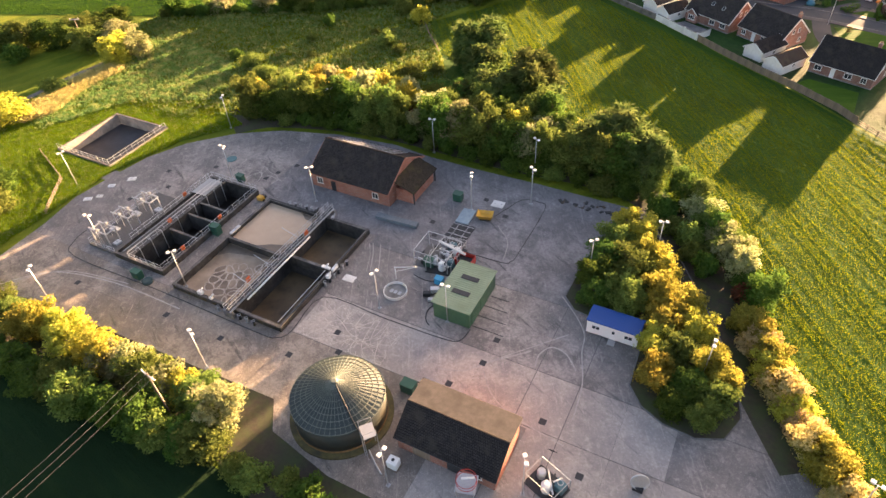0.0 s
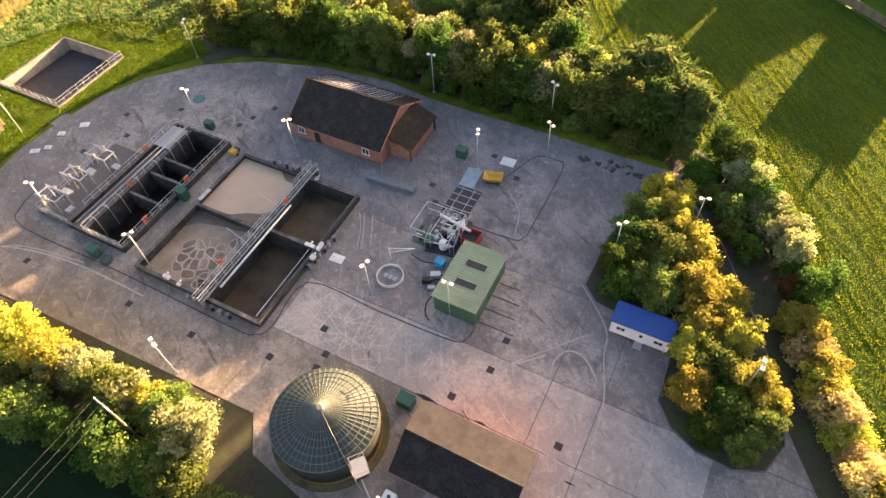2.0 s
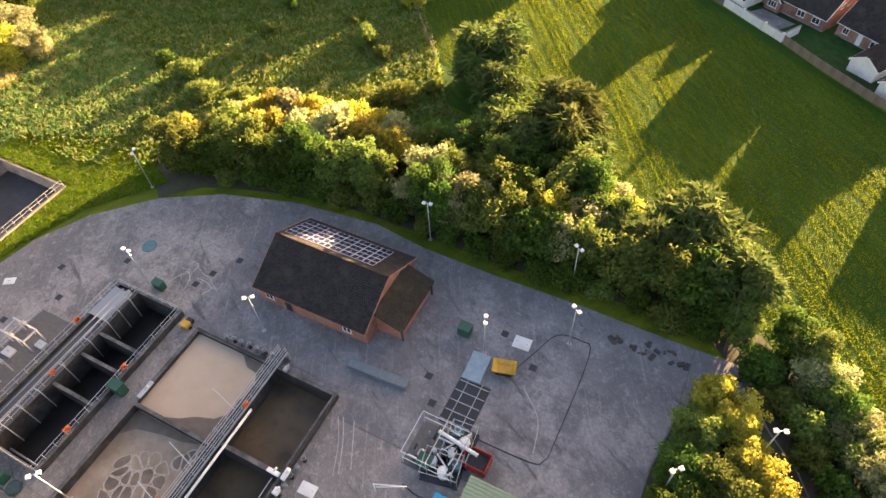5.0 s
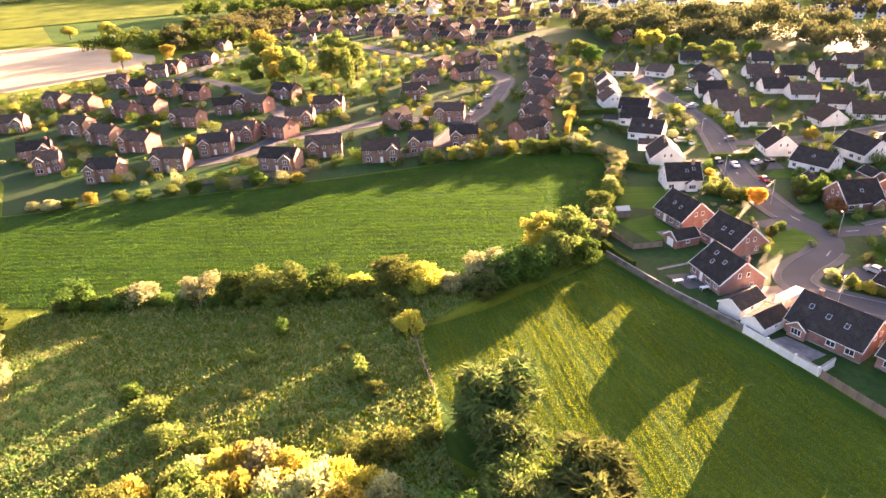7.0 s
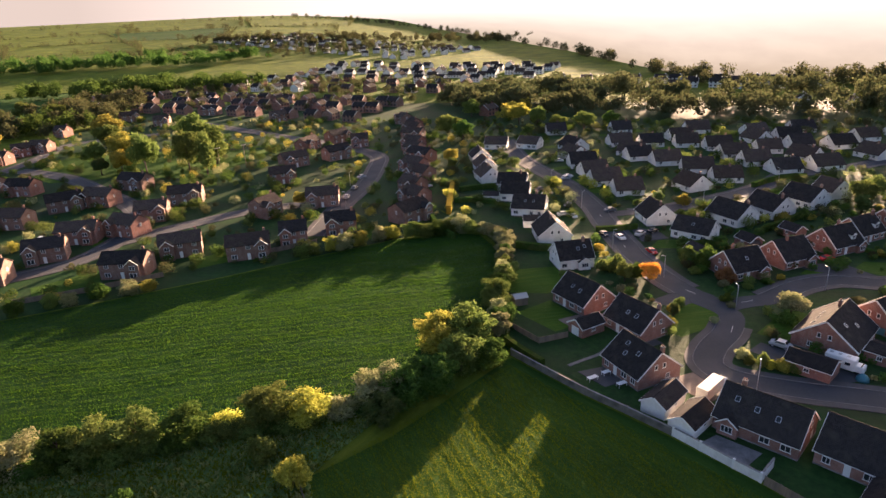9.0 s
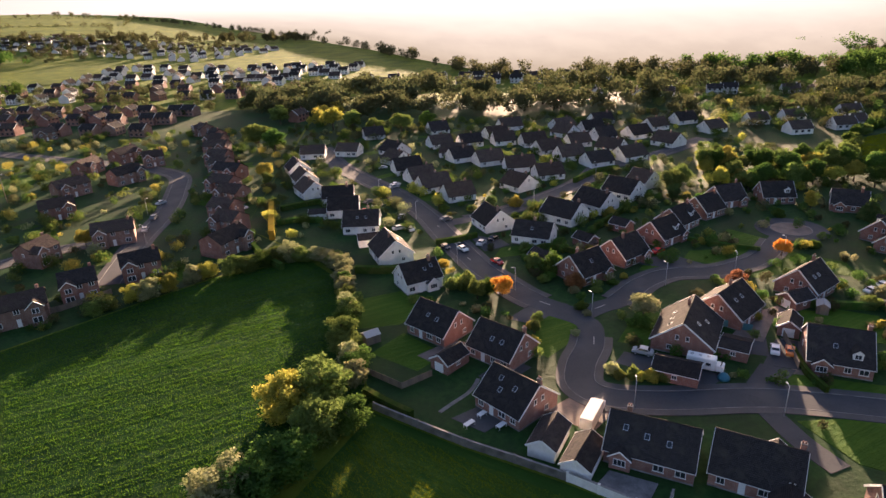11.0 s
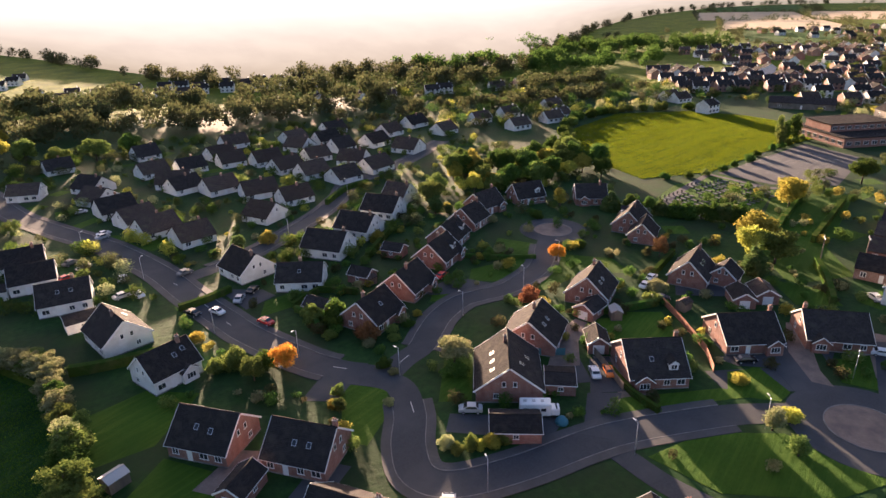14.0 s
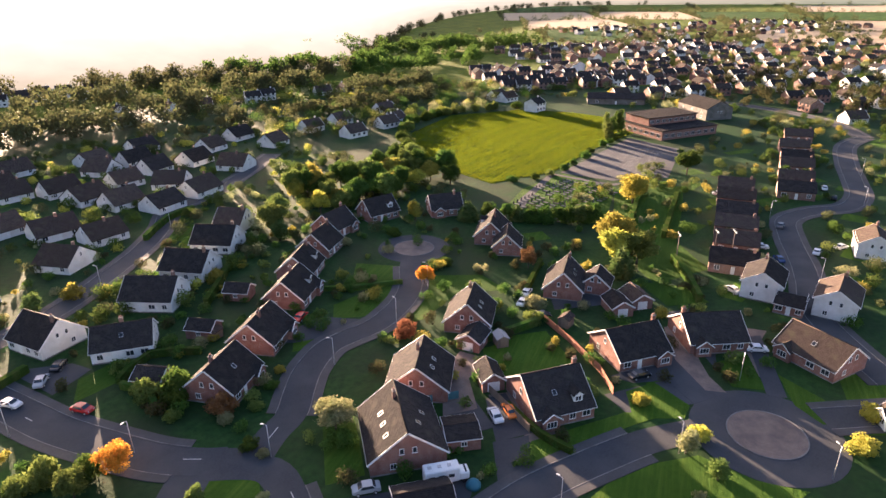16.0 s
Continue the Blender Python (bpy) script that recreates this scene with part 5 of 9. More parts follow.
def digester(x, y, r, h, apex, label):
    t = thing("digester", label, "tank", pose(x, y, 0.06), "digester tanks")
    part("tank_wall", lathe([(r, 0), (r, h)], 48), surf("green_tank_panel", (0.012, 0.018, 0.016), (0.022, 0.03, 0.026), 1.5, (0.035, 0.03, 0.02), 0.4, 0.6, 0.1), t)
    part("skirt_slab", ring(r + 0.05, 0.75, 0, 0.3, 48), surf("mossy_skirt", (0.1, 0.085, 0.03), (0.16, 0.13, 0.045), 1.5, (0.06, 0.055, 0.03), 0.6), t, "mossy brown concrete skirt")
    part("rust_band", ring(r, 0.05, 0, 0.6, 48), surf("rusty_skirt", (0.22, 0.12, 0.05), (0.35, 0.2, 0.08), 2.0), t)
    part("cover", lathe([(r + 0.1, h), (r + 0.1, h + 0.15), (0.5, apex - 0.05)], 48, None, False), surf("grey_green_cover", (0.016, 0.03, 0.03), (0.028, 0.045, 0.044), 1.0, (0.036, 0.05, 0.046), 0.3, 0.48, 0.1), t, "grey-green conical cover")
    rib = bmesh.new()
    tube((r + 0.1, 0, h + 0.22), (0.4, 0, apex + 0.05), 0.04, rib, 4)
    rib_mesh = finish(rib, "rib", M_RIB)
    for k in range(56):
        part("rib", rib_mesh, None, t, at=pose(0, 0, 0, 0, 0, 360 * k / 56))
    for k in range(1, 9):
        q = r * k / 8 + 0.05
        z = h + 0.2 + (apex - h - 0.15) * (1 - k / 8)
        part("hoop", ring(q - 0.04, 0.07, z - 0.03, z + 0.07, 48), M_RIB, t)
    part("vent", lathe([(0.45, apex), (0.45, apex + 0.3), (0.3, apex + 0.4)], 14), M_RIB, t)
    return t


dg = digester(-36.4, 34.2, 6.0, 4.0, 6.6, "round digester tank with a conical ribbed cover")
part("gas_pipe", tube((0.3, -0.2, 6.75), (5.3, -3.4, 4.5), 0.07, n=8), M_DARKMETAL, dg, "dark pipe down the cover to the platform")
stair = thing("access_stair", "galvanised ladder and platform beside the digester", "ladder", pose(-29.9, 31.2, 0.06, 0, 0, -40))
part("platform", box(-1, -0.8, 4.4, 1, 0.8, 4.5), M_GREYMETAL, stair)
for x in (-1, 1):
    for y in (-0.8, 0.8):
        part("leg", tube((x, y, 0), (x, y, 5.5), 0.05, n=6), M_GREYMETAL, stair)
    part("hand_rail", tube((x, -0.8, 5.5), (x, 0.8, 5.5), 0.04, n=6), M_GREYMETAL, stair)
for k in range(14):
    part("rung", tube((-0.35, -0.92, 0.3 + 0.3 * k), (0.35, -0.92, 0.3 + 0.3 * k), 0.025, n=6), M_GREYMETAL, stair)
for x in (-0.35, 0.35):
    part("ladder_rail", tube((x, -0.92, 0), (x, -0.92, 5.4), 0.04, n=6), M_GREYMETAL, stair)
digester(-3.0, 24.5, 6.2, 4.0, 6.4, "round green tank with a pale ribbed cover")


def gantry(x, y, turn):
    """Round cage with a platform: the small gas-holder stair tower."""
    t = thing("pipe_tower", "steel pipe tower with a round red guard ring", "tower", pose(x, y, 0.06, 0, 0, turn))
    for sx in (-1, 1):
        for sy in (-1, 1):
            part("leg", tube((sx, sy, 0), (sx, sy, 3.4), 0.06, n=6), M_GREYMETAL, t)
    part("deck", box(-1.2, -1.2, 3.0, 1.2, 1.2, 3.1), M_GREYMETAL, t)
    for z in (3.5, 4.1):
        part("guard_ring", ring(1.15, 0.06, z, z + 0.06, 24), M_RED, t, "red painted hoop")
    part("pipe", tube((-0.6, 0, 4.0), (0.9, 0.3, 4.2), 0.14, n=8), M_WHITE, t)


gantry(-16.8, 31.0, 15)


def pump_skid(x, y, turn, label):
    t = thing("pump_skid", label, "machinery", pose(x, y, 0.06, 0, 0, turn), "pump skids")
    part("base_frame", box(-2.2, -1.6, 0, 2.2, 1.6, 0.25, 0.03), M_DARKMETAL, t)
    part("motor", lathe([(0.5, 0), (0.55, 0.1), (0.55, 1.1), (0.4, 1.3)], 14), M_PALEMETAL, t, at=pose(-1.2, 0.4, 0.25))
    part("vessel", lathe([(0.6, 0), (0.65, 0.2), (0.65, 1.2), (0.3, 1.6)], 14), M_WHITE, t, at=pose(0.3, -0.5, 0.25))
    part("drive_unit", box(0.6, 0.1, 0.25, 2.0, 1.3, 1.4, 0.08), plain("teal_machine_paint", (0.07, 0.17, 0.2), 0.5), t)
    for k in range(4):
        part("pipe", tube((-2 + k, 1.4, 0.5 + 0.3 * k), (1.9 - 0.4 * k, -1.3 + 0.5 * k, 1.0 + 0.25 * k), 0.1, n=8), M_WHITE if k % 2 else M_DARKMETAL, t)
    for sx in (-2.1, 2.1):
        for sy in (-1.5, 1.5):
            part("post", tube((sx, sy, 0), (sx, sy, 2.2), 0.05, n=6), M_GREYMETAL, t)
        part("rail", tube((sx, -1.5, 2.2), (sx, 1.5, 2.2), 0.04, n=6), M_GREYMETAL, t)
    for sy in (-1.5, 1.5):
        part("rail", tube((-2.1, sy, 2.2), (2.1, sy, 2.2), 0.04, n=6), M_GREYMETAL, t)
    part("hand_wheel", ring(0.3, 0.06, 1.7, 1.76, 14), M_PALEMETAL, t, at=pose(1.3, 0.7, 0))
    return t


pump_skid(-37.2, 63.8, 10, "cluttered dewatering pump skid inside a guard frame")
pump_skid(-36.6, 67.0, 95, "steel dewatering press with pipes and hoses")
pump_skid(-9.0, 36.2, -20, "white pump set with dark hoses beside the tank")
tk = thing("skip", "open red steel skip beside the green shed", "skip", pose(-34.2, 66.2, 0.06))
for a in ((-1.5, -1.1, -1.4, 1.1), (1.4, -1.1, 1.5, 1.1), (-1.4, -1.1, 1.4, -1.0), (-1.4, 1.0, 1.4, 1.1)):
    part("side_panel", box(a[0], a[1], 0.1, a[2], a[3], 1.5, 0.02), M_RED, tk)
part("bottom", box(-1.4, -1.0, 0.0, 1.4, 1.0, 0.1), M_DARKMETAL, tk)
part("sludge_load", box(-1.38, -0.98, 0.1, 1.38, 0.98, 0.7), M_CONC_DARK, tk)
cv = thing("conveyor_pipe", "long white sloping conveyor pipe over the skip", "conveyor", pose(-37.5, 66.2, 0.06))
part("pipe", tube((-1.5, 0.6, 2.7), (3.4, 0.2, 1.9), 0.22, n=10), M_WHITE, cv)
for x in (-1.0, 2.2):
    part("leg", tube((x, 0.45, 0), (x, 0.45, 2.4), 0.06, n=6), M_GREYMETAL, cv)

ys = thing("dumper_skip", "worn yellow tipping skip on the concrete", "skip", pose(-36.0, 78.2, 0.06, 0, 0, 15))
sk = bmesh.new()
lo = [sk.verts.new(p) for p in ((-0.9, -0.6, 0.15), (0.9, -0.6, 0.15), (0.9, 0.6, 0.15), (-0.9, 0.6, 0.15))]
hi = [sk.verts.new(p) for p in ((-1.5, -0.95, 1.0), (1.4, -0.95, 1.0), (1.4, 0.95, 1.0), (-1.5, 0.95, 1.0))]
inn = [sk.verts.new(p) for p in ((-1.4, -0.87, 1.0), (1.32, -0.87, 1.0), (1.32, 0.87, 1.0), (-1.4, 0.87, 1.0))]
bot = [sk.verts.new(p) for p in ((-0.85, -0.52, 0.45), (0.85, -0.52, 0.45), (0.85, 0.52, 0.45), (-0.85, 0.52, 0.45))]
sk.faces.new(lo[::-1])
sk.faces.new(bot)
for a, c in ((lo, hi), (hi, inn), (inn, bot)):
    for i in range(4):
        sk.faces.new((a[i - 1], a[i], c[i], c[i - 1]))
part("bucket", sk, M_YELLOW, ys)
for y in (-0.7, 0.7):
    part("runner", box(-1.0, y - 0.08, 0, 1.0, y + 0.08, 0.16), M_DARKMETAL, ys)

# drying grate, long boxes, round chamber
gr = thing("drying_bed", "dark slatted steel grating set in the yard", "grating", pose(-38.4, 72.0, 0.06))
part("frame", box(-2.0, -3.1, 0, 2.0, 3.1, 0.12, 0.02), M_DARKMETAL, gr)
for k in range(5):
    part("bar", box(-1.9, -2.8 + 1.35 * k, 0.12, 1.9, -2.7 + 1.35 * k, 0.2), M_GREYMETAL, gr)
for x in (-0.9, 0.9):
    part("bar", box(x - 0.04, -3, 0.2, x + 0.04, 3, 0.24), M_GREYMETAL, gr)
for x, y, w, d, h, m, lab in ((-49.7, 70.9, 8.0, 1.2, 0.7, surf("dull_zinc", (0.11, 0.135, 0.15), (0.16, 0.19, 0.21), 2.0, rough=0.6), "long grey steel trough lying on the yard"), (-39.2, 77.0, 2.4, 4.0, 0.35, surf("blue_grey_sheet", (0.2, 0.28, 0.33), (0.28, 0.37, 0.42), 2.0), "pale blue-grey cover sheet"), (-35.5, 82.6, 2.2, 1.8, 0.15, M_RENDER, "pale concrete cover slab"), (-49.5, 55.5, 2.0, 1.4, 0.1, M_RENDER, "pale patched access cover")):
    t = thing("cover", lab, "cover", pose(x, y, 0.065, 0, 0, 3))
    part("lid", box(-w / 2, -d / 2, 0, w / 2, d / 2, h, 0.03), m, t)
    for sx in (-1, 1):
        part("handle", tube((sx * w * 0.3 - 0.1, 0, h + 0.05), (sx * w * 0.3 + 0.1, 0, h + 0.05), 0.02, n=6), M_DARKMETAL, t)
rc = thing("round_chamber", "round chamber with a pale raised rim", "chamber", pose(-41.2, 56.0, 0.06))
part("rim", ring(1.75, 0.12, 0, 0.5), M_RENDER, rc)
part("cover", lathe([(1.74, 0), (1.74, 0.1)], 32), M_CONC_WALL, rc)
for k in range(3):
    part("hatch", box(-0.9 + 0.7 * k, -0.4, 0.1, -0.4 + 0.7 * k, 0.3, 0.18, 0.02), M_GREYMETAL, rc)
tn = thing("jib_arm", "white jib crane arm beside the round chamber", "crane", pose(-42.6, 58.6, 0.06))
part("column", tube((0, 0, 0), (0, 0, 2.6), 0.08), M_WHITE, tn)
part("arm", tube((0, 0, 2.5), (3.4, 1.2, 2.9), 0.07), M_WHITE, tn)
part("stay", tube((0, 0, 1.6), (3.0, 1.05, 2.75), 0.04), M_WHITE, tn)
wt = thing("water_tank", "white plastic water tank beside the brick wall", "tank", pose(-26.4, 30.6, 0.06))
part("body", box(-0.7, -0.6, 0.2, 0.7, 0.6, 1.5, 0.1), M_WHITE, wt)
part("pallet", box(-0.75, -0.65, 0, 0.75, 0.65, 0.2, 0.02), M_WOOD, wt)
part("filler_cap", lathe([(0.2, 0), (0.2, 0.1)], 12), M_DARKMETAL, wt, at=pose(0, 0, 1.5))
mc = thing("compressor", "small yellow and black compressor by the tank", "machine", pose(-76.2, 66, 0.06))
part("body", box(-0.6, -0.5, 0.2, 0.6, 0.5, 1.0, 0.1), M_YELLOW, mc)
part("engine", box(-0.4, 0.5, 0.2, 0.5, 1.1, 0.8, 0.06), M_DARKMETAL, mc)
part("wheel", tube((-0.7, 0, 0.25), (-0.55, 0, 0.25), 0.25, n=14), M_TYRE, mc)
part("wheel", tube((0.55, 0, 0.25), (0.7, 0, 0.25), 0.25, n=14), M_TYRE, mc)
rl = thing("round_cover", "teal round manhole cover in the yard", "manhole", pose(-91, 74.5, 0.065))
part("lid", lathe([(1.1, 0), (1.1, 0.08), (1.0, 0.1)], 28), surf("teal_cover", (0.08, 0.17, 0.18), (0.11, 0.22, 0.23), 2.0), rl)

# ---- tree island bed ----
ISLAND = [(-17.2, 66), (-15, 63.9), (-12.8, 63.6), (-4.6, 63.6), (-4.2, 54.2), (-2, 51.6), (1, 50.2), (5, 49.8), (8.2, 51.2), (9.6, 55), (8.2, 61), (3, 71), (-2.8, 80.4), (-9, 86.5), (-13, 86.8), (-15.8, 82), (-17, 74)]
slab("island_bed", prism(ISLAND, 0.0, 0.12), M_SOIL_SHADE, "soil bed under the yard trees", "planting bed")
slab("kerb", strip([*ISLAND, ISLAND[0]], 0.18, 0.03, 0.2), M_KERB, "concrete kerb round the planting bed", "kerb")

# ---- roads of the estate ----


road_level = [0.06]
ROADS = []


def road(points, width, label="dark asphalt estate road", paths=(0.0, 1.0), n=6):
    """Asphalt with kerbs and footpaths, the paths along a stretch of it only."""
    pts = smooth_line(points, n)
    ROADS.append((pts, width))
    road_level[0] += 0.004
    slab("road", strip(pts, width, -0.1, road_level[0]), M_ASPHALT, label, "road")
    if paths:
        bit = pts[int(paths[0] * len(pts)):max(2, int(paths[1] * len(pts)))]
        for s in (-1, 1):
            slab("kerb", strip(bit, 0.15, -0.1, 0.17, s * (width / 2 + 0.08)), M_KERB, "pale kerb beside the road", "kerb")
            slab("pavement", strip(bit, 1.6, -0.1, 0.15, s * (width / 2 + 0.97)), M_PAVING, "asphalt footpath beside the road", "pavement")


road([(-100, 420), (-87, 381), (-73.5, 355), (-59.6, 331), (-48.2, 303), (-42.8, 283.5), (-38, 268), (-34.5, 257), (-30, 247), (-24.5, 236.5), (-18, 229), (-12.5, 224)], 6.4, "asphalt estate road curving between the houses", (0.0, 0.86))
road([(-20, 229), (-13.5, 222), (-15, 213), (-19, 205), (-20.5, 198), (-16.5, 193.5), (-6, 191.5), (6, 191), (14, 190), (24, 187.3), (34, 184), (42.5, 179.5)], 5.6, "asphalt estate road with a side lane", (0.16, 0.9))
road([(-15, 225), (-9, 229), (-3.7, 231.5), (1.1, 236.5), (6.4, 241.5), (13.7, 245.6), (19.5, 245.9), (25.5, 245.6), (31.4, 247), (39.4, 250.7), (45.5, 255.5), (52.8, 264), (58, 269)], 5.6, "asphalt cul-de-sac road", (0.17, 0.92))
road([(-46, 293), (-32.5, 298), (-20, 305), (-6.6, 316), (6.5, 328), (18, 342), (27, 356), (45, 364), (68, 381), (90, 400)], 5.6, "asphalt road through the white houses", (0.1, 1.0))
road([(-137, 258), (-139.8, 275), (-142.2, 293), (-144, 320), (-150, 350), (-160, 378), (-190, 400), (-250, 430), (-330, 470)], 6.0, "asphalt road of the brick estate")
road([(-217, 206), (-204, 222), (-203, 240), (-210, 262), (-228, 280), (-262, 300), (-300, 320), (-340, 330)], 5.6, "asphalt road of the brick estate")
road([(-203, 240), (-190, 262), (-170, 285), (-143, 298)], 5.2, "short asphalt street", (0.1, 0.85))
road([(-345, 320), (-355, 356), (-368, 397), (-330, 430)], 5.2, "asphalt lane past a green")
road([(80, 160), (98, 178), (115.6, 186), (125.5, 190.6), (144.4, 200.5), (158.7, 206), (172.6, 203), (184.3, 196.5), (200, 197), (220, 204), (244.3, 213), (275.7, 222), (300, 221)], 5.6, "asphalt road winding past the bungalows")
road([(300, 221), (330, 245), (345, 280), (350, 330)], 5.6, "asphalt road")


def turning_circle(x, y, r, inner, label):
    pts = [(x + r * math.cos(a), y + r * math.sin(a)) for a in np.linspace(0, 2 * math.pi, 40)[:-1]]
    slab("road", prism(pts, -0.1, 0.058), M_ASPHALT, "round asphalt turning circle", "road")
    isle = slab("island_bed", lathe([(inner, -0.1), (inner, 0.12)], 36), M_DRIVE, label, "traffic island", pose(x, y, 0))
    slab("kerb", ring(inner, 0.2, -0.1, 0.17), M_KERB, "pale kerb ring round the island", "kerb", pose(x, y, 0))


turning_circle(49.5, 171, 12.2, 6.1, "bare brown gravel island in the turning circle")
turning_circle(62, 272.8, 10.2, 5.6, "gravel island of the cul-de-sac")
# roads running on from the circle
road([(60, 166), (72, 156), (90, 140), (110, 120)], 5.4)
road([(9.5, 189.5), (10, 184), (11, 177.5), (13, 171.5)], 4.2, "narrow asphalt lane between two gardens", ())

slab("driveway", prism([(-31, 226), (-21, 236), (-15.5, 231.5), (-25.4, 222.5)], -0.1, 0.042), M_ASPHALT, "asphalt parking lane behind the houses", "driveway")
# paved drives and lawns
def driveway(outline, z, material=M_ASPHALT):
    slab("driveway", prism(outline, -0.1, z), material, "paved driveway beside a house", "driveway")


def lawn(outline, z):
    slab("lawn", prism(outline, -0.1, z), M_LAWN, "mown garden lawn", "lawn")


driveway([(-52, 212), (-46, 206), (-38, 214), (-44, 218)], 0.045, M_DRIVE)
driveway([(-40, 203), (-36, 199), (-29, 205), (-33, 209)], 0.047)
driveway([(8, 198), (-9, 209), (-12, 205), (2, 194.5)], 0.049)
driveway([(18, 191), (22, 189.5), (31, 207), (25, 211)], 0.051, M_DRIVE)
driveway([(40, 196), (55, 189), (58, 184), (54, 180), (38, 190)], 0.053)
driveway([(62, 185), (68, 188), (82, 200), (76, 204), (66, 190)], 0.055)
driveway([(66, 178), (76, 183), (84, 184), (82, 188), (72, 188), (62, 181)], 0.057, M_DRIVE)
driveway([(6, 256), (20, 258), (26, 250), (22, 247), (10, 252)], 0.059)
driveway([(14, 206), (19, 204), (24, 216), (19, 218)], 0.061)
driveway([(-30, 190), (-22, 184), (-16, 190), (-21, 196)], 0.063, M_DRIVE)
driveway([(-36, 283), (-26, 277), (-24, 272), (-32, 268)], 0.065)
driveway([(60, 222), (72, 214), (78, 216), (66, 228)], 0.067)
driveway([(32, 225), (34, 219), (26, 217), (24, 222)], 0.069, M_DRIVE)
lawn([(-62, 214), (-52, 206), (-46, 212), (-55, 222)], 0.034)
lawn([(-68, 240), (-66, 225), (-56, 226), (-47, 238), (-56, 244)], 0.035)
lawn([(-23.2, 225.6), (-17.9, 229), (-13.9, 225), (-19.2, 213.7), (-25, 208.3), (-28.2, 211.7)], 0.036)
lawn([(-0.3, 226.9), (4.6, 224.3), (-3.6, 210.5), (-9.2, 213)], 0.037)
lawn([(25.6, 260.4), (43, 260.6), (39.4, 255), (27.8, 250.4), (21.6, 254.8)], 0.038)
lawn([(29.4, 242.5), (36, 245.5), (44, 249.5), (52, 256.5), (62.2, 247), (60.1, 236.9), (49.3, 243.7), (35.9, 240.1)], 0.039)
lawn([(48.9, 192.5), (57.2, 190), (49.7, 184.4), (42.4, 184.7), (40.7, 189.6)], 0.042)
lawn([(10.6, 253.7), (19, 250.7), (11.5, 247.4), (7.6, 249.3)], 0.043)
lawn([(33.5, 206.5), (44, 207.5), (50, 217.5), (36, 222.5), (31, 216)], 0.044)
lawn([(60, 160), (70, 150), (88, 160), (76, 168)], 0.045)
lawn([(-30, 262.5), (-20, 264), (-18, 272), (-27, 270)], 0.046)
lawn([(44, 276), (51, 266), (44, 258.5), (32, 263)], 0.047)
lawn([(88, 212), (106, 207), (118, 222), (104, 236)], 0.048)
lawn([(-328, 324), (-338, 362), (-297, 376), (-226, 389), (-222, 375), (-226, 325), (-272, 323), (-299, 309)], 0.049)
lawn([(-66, 345), (-56, 340), (-46, 310), (-53, 306)], 0.050)
lawn([(7, 148.4), (9.5, 152.3), (19.7, 149.4), (19, 139.2), (13.6, 143)], 0.051)
lawn([(100, 236), (118, 222), (150, 236), (170, 246), (150, 262), (120, 244)], 0.052)
lawn([(-128, 262), (-122, 252), (-114, 262), (-120, 270)], 0.053)
lawn([(-166, 232), (-160, 226), (-150, 236), (-158, 242)], 0.054)
lawn([(-200, 205), (-192, 198), (-182, 212), (-190, 220)], 0.055)

# drives and front lawns round the turning circle
driveway([(45.8, 198.4), (46.9, 194.2), (52.2, 190.1), (48.7, 183.2), (55.9, 180.5), (59.0, 185.9), (63.1, 195.0), (58.1, 194.4)], 0.0765, M_ASPHALT)
driveway([(70.2, 200.4), (59.9, 192.5), (54.1, 183.6), (56.1, 180.6), (58.9, 185.1), (69.1, 194.7), (71.9, 198.7)], 0.0780, M_DRIVE)
driveway([(78.2, 186.2), (81.1, 184.2), (62.2, 172.2), (60.3, 175.0)], 0.0795, M_ASPHALT)
driveway([(23.7, 210.4), (27.7, 209.1), (22.9, 199.9), (23.0, 198.3), (16.3, 201.3)], 0.0810, M_ASPHALT)
driveway([(15.9, 201.7), (21.4, 198.6), (16.5, 194.5), (10.7, 189.6), (7.5, 192.8)], 0.0825, M_ASPHALT)
driveway([(23.7, 221.5), (28.7, 220.2), (20.6, 209.5), (14.8, 212.3)], 0.0840, M_DRIVE)
lawn([(43.5, 193.7), (49.9, 191.6), (47.8, 183.5), (43.8, 182.5), (37.6, 188.7)], 0.0706)
lawn([(15.5, 194.6), (20.5, 197.4), (38, 190.6), (43.8, 184.6), (37, 187.4), (26, 191.2)], 0.0714)
lawn([(13, 183.6), (21, 183.4), (30, 180.6), (36.6, 176.6), (37.4, 168), (40.6, 161.5), (30, 163.5), (16.5, 172.5)], 0.0738)
lawn([(64.1, 186.4), (72.4, 183.6), (61.9, 175.8), (58.7, 180.7)], 0.0722)
lawn([(68.7, 176.2), (66.3, 167.6), (63.0, 161.9), (58.6, 165.2), (60.8, 170.5)], 0.0730)
lawn([(43.0, 222.2), (50.9, 217.6), (44.7, 205.9), (33.5, 210.7), (35.2, 215.5)], 0.0746)
lawn([(86.5, 216.4), (92.1, 206.1), (88.2, 198.6), (79.7, 204.6)], 0.0754)
# small lawns of the further plots
lrnd = random.Random(44)
for k in range(96):
    x, y = (lrnd.uniform(-330, -130), lrnd.uniform(230, 440)) if k % 3 == 1 else (lrnd.uniform(-95, 100), lrnd.uniform(325, 450)) if k % 3 else (lrnd.uniform(90, 300), lrnd.uniform(165, 260))
    if y - 153 < (x + 231) * 0.8 + 20 and x < -100:
        continue
    a, l, w = radians(lrnd.choice((-28, 40, 4))), lrnd.uniform(6, 13), lrnd.uniform(4, 8)
    c, d = math.cos(a), math.sin(a)
    lawn([(x + u * c - v * d, y + u * d + v * c) for u, v in ((-l / 2, -w / 2), (l / 2, -w / 2), (l / 2, w / 2), (-l / 2, w / 2))], 0.026 + 0.0003 * k)

